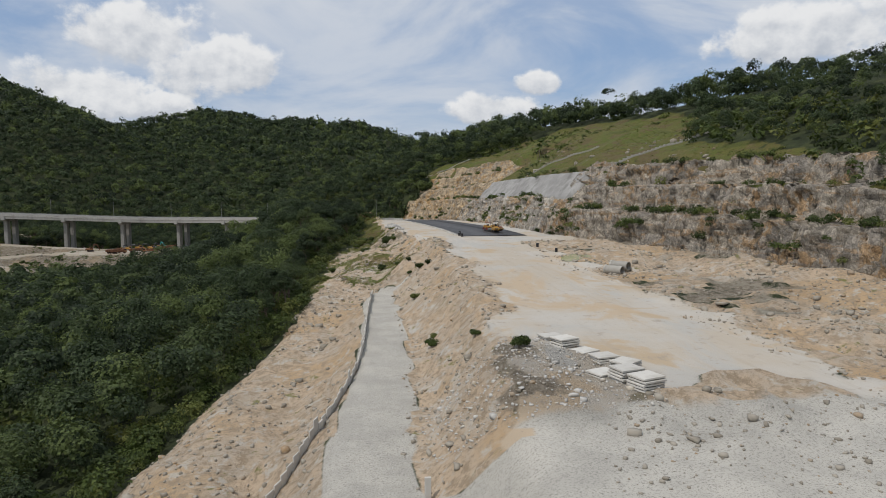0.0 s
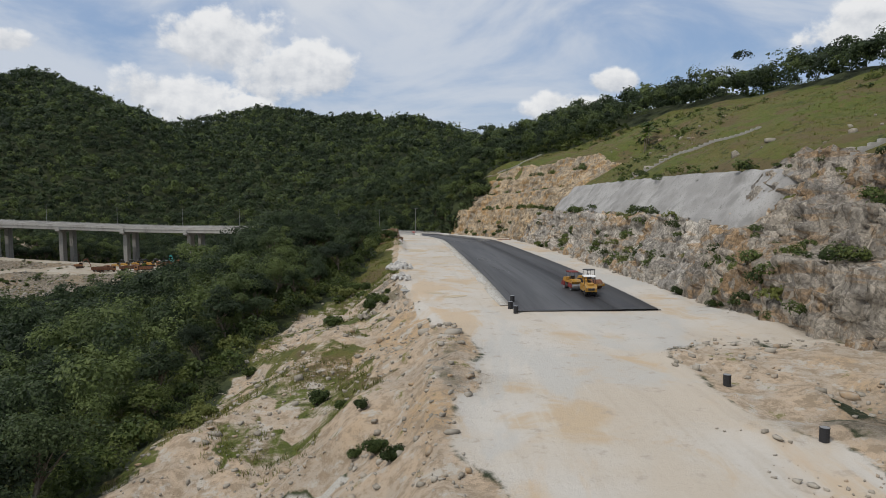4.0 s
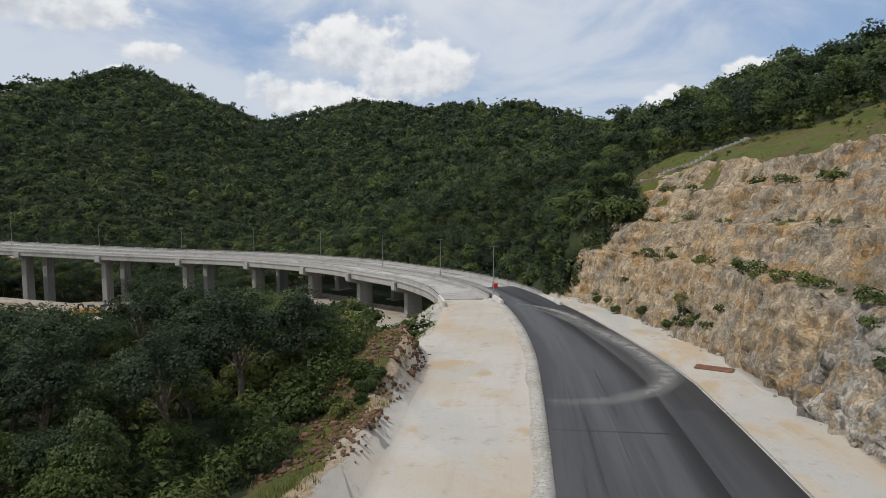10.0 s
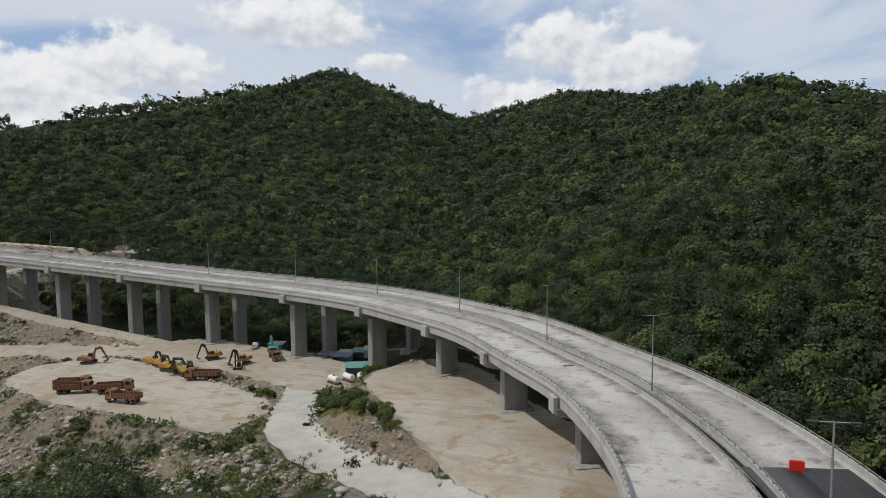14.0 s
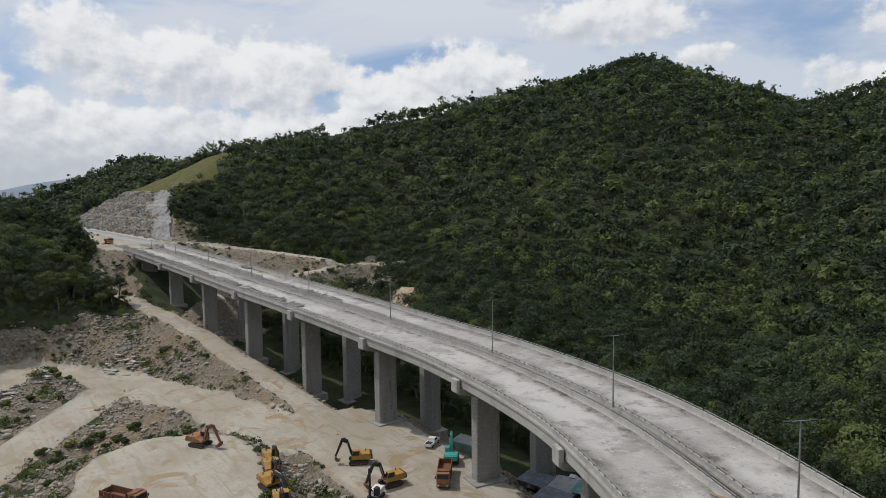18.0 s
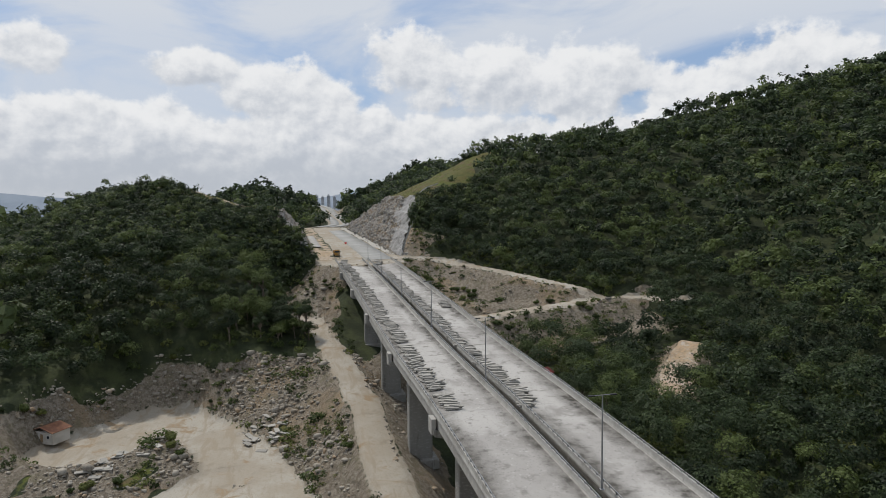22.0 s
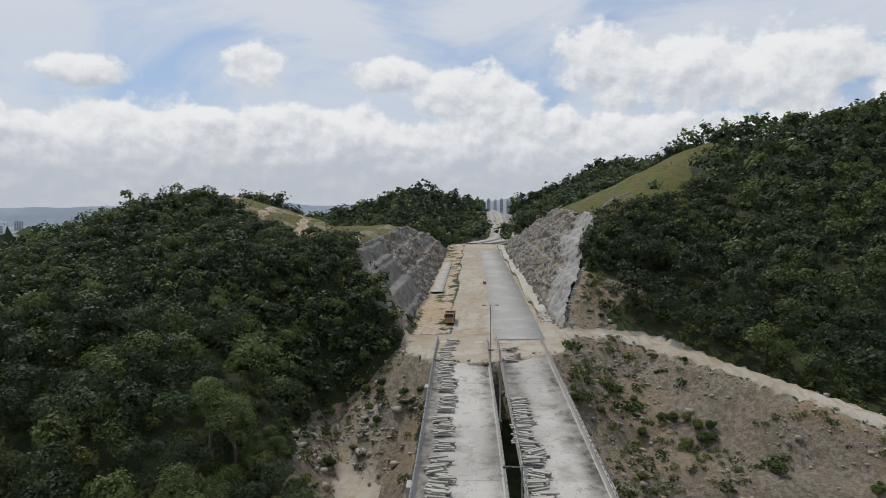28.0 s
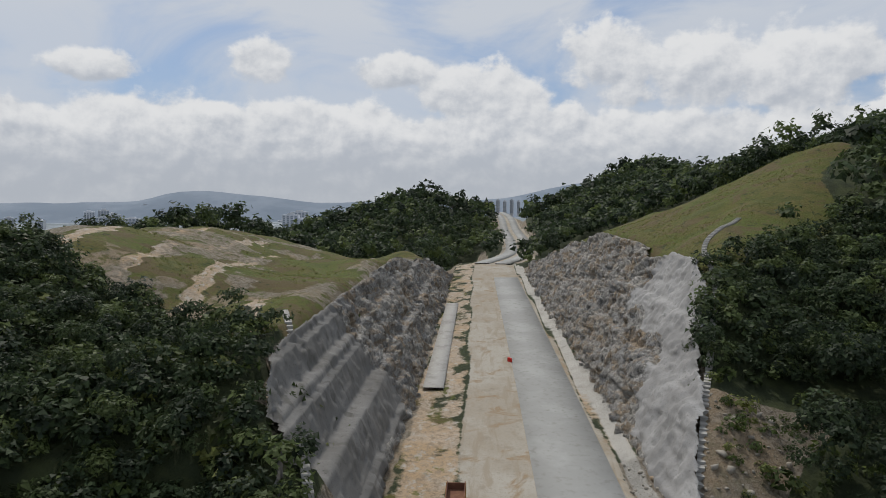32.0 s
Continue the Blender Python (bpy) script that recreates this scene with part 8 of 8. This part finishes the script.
# young thicket on the slopes beside the cutting and the viaduct's start
XU, YU = scatter(-500, 64, 376, 600, 2.5, 30)
young = (low_growth(XU, YU) < 0.8) | ((XU > 0) & (YU > 376) & (YU < 470))
ok = (sheet_mask("free", XU, YU) > 0.5) & young & (near_line(CORRIDOR, XU, YU)[0] > np.where(XU < -368, 26, 14)) & (near_line(CORRIDOR, XU, YU)[1] > np.where(XU > -20, 0, -2))
RU = fr.uniform(1.3, 2.8, ok.sum())
v, f, t = crowns(np.stack([XU[ok], YU[ok], sheet_z(XU[ok], YU[ok]) + 0.8 * RU], 1), RU, RU, 64, 0.17 * RU, fr)
tagged(new("thicket", mesh_np("thicket", v, f, "leaves", False, {"tint": t})), "dense dark green thicket of young growth", "thicket", kind="stuff")

# bushes at the edges of the woods, on ledges and among the rubble
BUSHES = [tagged(make_bush(300 + i, r0, leaf, 1500), "low green bush on stony ground", "bush", "bushes") for i, (r0, leaf) in enumerate([(1.3, "bush_leaves"), (1.6, "bush_leaves"), (1.0, "bush_leaves"), (1.5, "bush_leaves")])]
XB, YB = scatter(-400, 100, 20, 640, 4.2, 23)
edge_w = (sheet_mask("rubble", XB, YB) > 0.5) | ((sheet_mask("grass", XB, YB) > 0.5) & (XB < 30))
DB = range_of(XB, YB)
road_d = near_line(CORRIDOR, XB, YB)[0]
pick = edge_w & (road_d > np.where(XB < -368, 26, 15)) & (DB < 190) & (fbm(XB / 12, YB / 12, 0, 2, 88) > 0.26) & (YB > 160)
ib = np.flatnonzero(pick)
ib = ib[np.argsort(DB[ib] * fr.uniform(0.6, 1.4, len(ib)))]
for n_, i in enumerate(ib[:290]):
    src = BUSHES[n_ % len(BUSHES)]
    m = pose(XB[i], YB[i], float(sheet_z(XB[i], YB[i])[0]) - 0.15, 0, 0, tr.uniform(0, 360)) @ Matrix.Scale(tr.uniform(0.5, 1.25), 4)
    if n_ < len(BUSHES):
        src.matrix_basis = m
    else:
        copy_thing(src, m).matrix_basis = m

# bushes on the scarp above the loop and along the berm of the platform
for n_, (x, y) in enumerate([(-63, 449), (-60, 446), (-57, 444), (-54, 441.5), (-51, 439), (-48, 436.5), (-45, 434.5), (-42, 432.5), (-39, 430.5), (-36, 428.5), (-33, 427), (-58, 449), (-52, 443.5), (-46, 439), (-40, 435),
                             (13.8, 88), (14.4, 91), (15.0, 116), (17.5, 145), (19.5, 141), (18.0, 149), (18.2, 61), (16.5, 72), (20.5, 137), (15.6, 153)]):
    m = pose(x, y, float(sheet_z(x, y)[0]) - 0.15, 0, 0, 53 * n_) @ Matrix.Scale(1.25 if y > 300 else 0.62, 4)
    copy_thing(BUSHES[n_ % 4], m).matrix_basis = m

# low scrub over the waste ground of the yard and the rubble slopes
XW, YW = scatter(-410, 30, 332, 606, 1.9, 27)
ww = np.maximum(sheet_mask("rubble", XW, YW), sheet_mask("grass", XW, YW))
ok = (ww > 0.5) & (near_line(CORRIDOR, XW, YW)[0] > np.where(XW < -368, 26, 15)) & (fbm(XW / 11, YW / 11, 0, 4, 89) > np.where((XW > -45) & (YW < 392), 0.0, np.where((XW < -280) & (YW > 512), -0.08, 0.05))) & (fr.random(len(XW)) < 0.75)
RW = np.clip(fr.lognormal(-0.35, 0.45, ok.sum()), 0.3, 1.9) * np.where((XW[ok] > -45) & (YW[ok] < 392), 1.5, 1.0)
v, f, t = crowns(np.stack([XW[ok], YW[ok], sheet_z(XW[ok], YW[ok]) + 0.25 * RW], 1), RW * 1.2, RW * 0.8, 40, 0.21 * RW, fr)
tagged(new("scrub", mesh_np("scrub", v, f, "bush_leaves", False, {"tint": t})), "low green scrub over the rubble and waste ground", "scrub", kind="stuff")

XW, YW = scatter(60, 135, 60, 400, 3.0, 28)
ok = (sheet_mask("grass", XW, YW) > 0.6) & (fbm(XW / 17, YW / 17, 0, 3, 90) > 0.16) & (fr.random(len(XW)) < 0.6)
RW = np.clip(fr.lognormal(-0.5, 0.5, ok.sum()), 0.25, 1.8)
v, f, t = crowns(np.stack([XW[ok], YW[ok], sheet_z(XW[ok], YW[ok]) + 0.25 * RW], 1), RW * 1.2, RW * 0.8, 24, 0.28 * RW, fr)
tagged(new("slope_scrub", mesh_np("slope_scrub", v, f, "bush_leaves", False, {"tint": t})), "scattered green scrub on the grass slope", "scrub", kind="stuff")

# scrub on the ledges of the rock faces
sl = np.repeat(np.arange(S_Y(60), S_Y(386), 1.6), 3)
dl = np.where(sl < S_Y(170), fr.choice([4.0, 6.0, 12.0, 18.0, 1.0], len(sl)), np.where(sl < S_Y(298), fr.choice([1.0, 3.0, 6.8, 15.0], len(sl)), fr.choice([6.0, 12.5, 20.0, 1.0], len(sl)))) + fr.normal(size=len(sl)) * 0.8
fo = FOOT1(sl)
na = np.stack([on_road(sl, 1.0)[:, k] - on_road(sl, 0.0)[:, k] for k in (0, 1)], 1)
dl = np.maximum(dl, 0.4)
px, py = fo[:, 0] + na[:, 0] * dl, fo[:, 1] + na[:, 1] * dl
pz = fo[:, 2] + cut1(dl, fo[:, 1])
ok = (fbm(sl / 11, dl / 5, 0, 3, 103) > np.where(sl < S_Y(115), -0.16, np.where(sl < S_Y(170), 0.02, 0.12))) & (pz < natural(px, py) + 0.5)
RL = fr.uniform(0.6, 1.7, ok.sum())
v, f, t = crowns(np.stack([px[ok], py[ok], pz[ok] + 0.3 * RL], 1), RL, RL * 0.7, 110, 0.13 * RL, fr)
tagged(new("ledge_scrub", mesh_np("ledge_scrub", v, f, "bush_leaves", False, {"tint": t})), "green scrub growing on the rock ledges", "scrub", kind="stuff")

# palms on the grass slope and in the woods
palm = tagged(make_palm(5, 5.0), "wild banana palm with drooping pale green fronds", "palm", "palms")
palm_at = [(97, 294), (95, 290), (99, 297), (-455, 575), (-440, 585), (-430, 596), (-20, 330), (-40, 250), (30, 470)]
for n_, (x, y) in enumerate(palm_at):
    m = pose(x, y, float(sheet_z(x, y)[0]) - 0.2, 0, 0, 47 * n_) @ Matrix.Scale(tr.uniform(0.8, 1.2), 4)
    if n_:
        copy_thing(palm, m).matrix_basis = m
    else:
        palm.matrix_basis = m


# loose stones
def stones(name, X, Y, size, mat, label, r, sink=0.25):
    ico = np.array([(0, 0, 1), (0.894, 0, 0.447), (0.276, 0.851, 0.447), (-0.724, 0.526, 0.447), (-0.724, -0.526, 0.447), (0.276, -0.851, 0.447), (0.724, 0.526, -0.447), (-0.276, 0.851, -0.447), (-0.894, 0, -0.447), (-0.276, -0.851, -0.447), (0.724, -0.526, -0.447), (0, 0, -1)])
    tri = np.array([(0, 1, 2), (0, 2, 3), (0, 3, 4), (0, 4, 5), (0, 5, 1), (1, 6, 2), (2, 7, 3), (3, 8, 4), (4, 9, 5), (5, 10, 1), (2, 6, 7), (3, 7, 8), (4, 8, 9), (5, 9, 10), (1, 10, 6), (6, 11, 7), (7, 11, 8), (8, 11, 9), (9, 11, 10), (10, 11, 6)])
    n = len(X)
    v = np.clip(1.5 * ico, -0.9, 0.9)[None] * r.uniform(0.6, 1.2, (n, 12, 1)) * r.uniform(0.45, 1.25, (n, 1, 3))
    a = r.uniform(0, 6.283, n)
    c, s0 = np.cos(a)[:, None], np.sin(a)[:, None]
    v = np.stack([v[..., 0] * c - v[..., 1] * s0, v[..., 0] * s0 + v[..., 1] * c, v[..., 2] * 0.75], -1)
    v = v * size[:, None, None] + np.stack([X, Y, sheet_z(X, Y) + sink * size], 1)[:, None, :]
    f = (tri[None] + 12 * np.arange(n)[:, None, None]).reshape(-1, 3)
    return tagged(new(name, mesh_np(name, v.reshape(-1, 3), f, mat)), label, "rubble", kind="stuff")


XS, YS = scatter(-410, 90, 20, 620, 1.45, 31)
w = sheet_mask("rubble", XS, YS)
DS = range_of(XS, YS)
ok = (w > 0.45) & (DS < 170) & (fbm(XS / 9, YS / 9, 0, 3, 91) > -0.12)
XS, YS = XS[ok], YS[ok]
stones("rubble", XS, YS, np.where(YS < 150, 0.30, 1.0) * np.clip(fr.lognormal(-1.5, 0.6, len(XS)), 0.10, 1.3), "rubble_stone", "loose blasted rubble of grey and brown stone", fr)
XS, YS = scatter(-345, 0, 395, 500, 1.15, 37)
ok = (sheet_mask("rubble", XS, YS) > 0.55) & (near_line(CORRIDOR, XS, YS)[0] > 13) & (fbm(XS / 13, YS / 13, 0, 3, 92) > -0.05)
XS, YS = XS[ok], YS[ok]
stones("rubble", XS, YS, np.clip(fr.lognormal(-1.15, 0.5, len(XS)), 0.15, 1.2), "rubble_stone", "pale grey tipped rubble on the slopes of the yard", fr)
XS, YS = scatter(-40, 80, 20, 230, 1.25, 33)
w = sheet_mask("earth", XS, YS)
ok = (w > 0.4) & (fbm(XS / 7, YS / 7, 0, 3, 93) > 0.02)
stones("scattered_stones", XS[ok], YS[ok], np.clip(fr.lognormal(-1.75, 0.5, ok.sum()), 0.06, 0.8), "rubble_stone", "scattered stones on the bare earth bank", fr)
XS, YS = scatter(14, 95, 24, 140, 0.85, 38)
ok = (np.maximum(sheet_mask("rubble", XS, YS), 1.4 * sheet_mask("gravel", XS, YS)) > 0.5) & (fbm(XS / 7, YS / 7, 0, 3, 94) > 0.10 - 0.2 * smooth(44, 60, XS)) & (fr.random(len(XS)) < 0.8)
stones("gravel_stones", XS[ok], YS[ok], np.clip(fr.lognormal(-2.45, 0.6, ok.sum()), 0.05, 0.3), "rubble_stone", "small grey and brown stones strewn over the platform", fr)
XS, YS = scatter(8, 30, 40, 68, 0.42, 39)
ok = (np.hypot((XS - 18.5) * 1.05, YS - 53) < 11.5 + 2.5 * fbm(XS / 4, YS / 4, 0, 2, 98)) & (XS < 26.5 - 0.28 * (YS - 46)) & (fr.random(len(XS)) < 0.62)
stones("stone_spread", XS[ok], YS[ok], np.clip(fr.lognormal(-2.45, 0.55, ok.sum()), 0.05, 0.34), "white_stone", "spread of broken grey stone beside the slab piles", fr)
XS, YS = scatter(6, 30, 44, 170, 0.75, 40)
ok = (sheet_mask("earth", XS, YS) > 0.5) & (fbm(XS / 6, YS / 6, 0, 3, 100) > 0.0)
stones("berm_stones", XS[ok], YS[ok], np.clip(fr.lognormal(-2.5, 0.6, ok.sum()), 0.05, 0.45), "rubble_stone", "stones washed out of the sandy berm", fr)
XS, YS = scatter(13, 21.5, 282, 322, 0.62, 36)
ok = fbm(XS / 4, YS / 4, 0, 3, 96) > -0.12
stones("red_stones", XS[ok], YS[ok], np.clip(fr.lognormal(-1.6, 0.5, ok.sum()), 0.08, 0.6), "red_earth", "reddish broken rock on the scarp below the sand track", fr)
XS, YS = scatter(60, 110, 60, 400, 5.5, 35)
ok = (sheet_mask("grass", XS, YS) > 0.6) & (fbm(XS / 16, YS / 16, 0, 2, 95) > 0.34)
stones("boulders", XS[ok], YS[ok], np.clip(fr.lognormal(-0.8, 0.5, ok.sum()), 0.25, 1.3), "rubble_stone", "pale boulders half sunk in the grass slope", fr)


def tufts(name, X, Y, r, label, tall=0.8):
    """Long grass: bundles of narrow blades."""
    n, k = len(X), 15
    a, lean = r.uniform(0, 6.283, (n, k)), r.uniform(0.15, 0.7, (n, k))
    L = tall * r.uniform(0.5, 1.3, (n, 1)) * r.uniform(0.7, 1.1, (n, k))
    base = np.stack([X[:, None] + 0.25 * r.normal(size=(n, k)), Y[:, None] + 0.25 * r.normal(size=(n, k)), np.repeat(sheet_z(X, Y)[:, None] - 0.1, k, 1)], -1)
    tip = base + np.stack([np.cos(a) * np.sin(lean) * L, np.sin(a) * np.sin(lean) * L, np.cos(lean) * L], -1)
    side = np.stack([-np.sin(a), np.cos(a), 0 * a], -1) * 0.06 * L[..., None]
    v = np.stack([base - side, base + side, tip], 2).reshape(-1, 3)
    t = np.repeat(r.random(n), 3 * k)
    return tagged(new(name, mesh_np(name, v, np.arange(len(v)).reshape(-1, 3), "grass_blades", False, {"tint": t})), label, "grass", kind="stuff")


XG, YG = scatter(-30, 60, 60, 420, 0.85, 41)
ok = (sheet_mask("grass", XG, YG) > 0.4) & (XG < 40) & (fbm(XG / 6, YG / 6, 0, 3, 97) > -0.05)
tufts("long_grass", XG[ok], YG[ok], fr, "long yellow-green grass along the edge of the woods", 0.6)
XG, YG = scatter(66, 130, 90, 420, 1.8, 43)
ok = (sheet_mask("grass", XG, YG) > 0.5) & (XG > 50) & (fbm(XG / 8, YG / 8, 0, 3, 99) > -0.1)
tufts("slope_grass", XG[ok], YG[ok], fr, "rough olive grass on the cut slope", 0.55)
XG, YG = scatter(-190, -20, 380, 440, 1.3, 45)
ok = (sheet_mask("grass", XG, YG) > 0.3) & (fbm(XG / 7, YG / 7, 0, 3, 101) > 0.0)
tufts("scrub_grass", XG[ok], YG[ok], fr, "green scrub grass on the rubble slope", 0.9)
XG, YG = scatter(-560, -415, 340, 470, 1.7, 47)
ok = (sheet_mask("grass", XG, YG) > 0.5) & (sheet_mask("rubble", XG, YG) < 0.5) & (fbm(XG / 9, YG / 9, 0, 3, 105) > -0.05)
tufts("plateau_grass", XG[ok], YG[ok], fr, "olive grass on the plateau above the cutting", 0.55)
XG, YG = scatter(-560, -435, 515, 600, 1.35, 49)
ok = (sheet_mask("grass", XG, YG) > 0.5) & (fbm(XG / 9, YG / 9, 0, 3, 107) > -0.05)
tufts("slope_grass", XG[ok], YG[ok], fr, "olive grass on the slope above the rock face", 0.5)
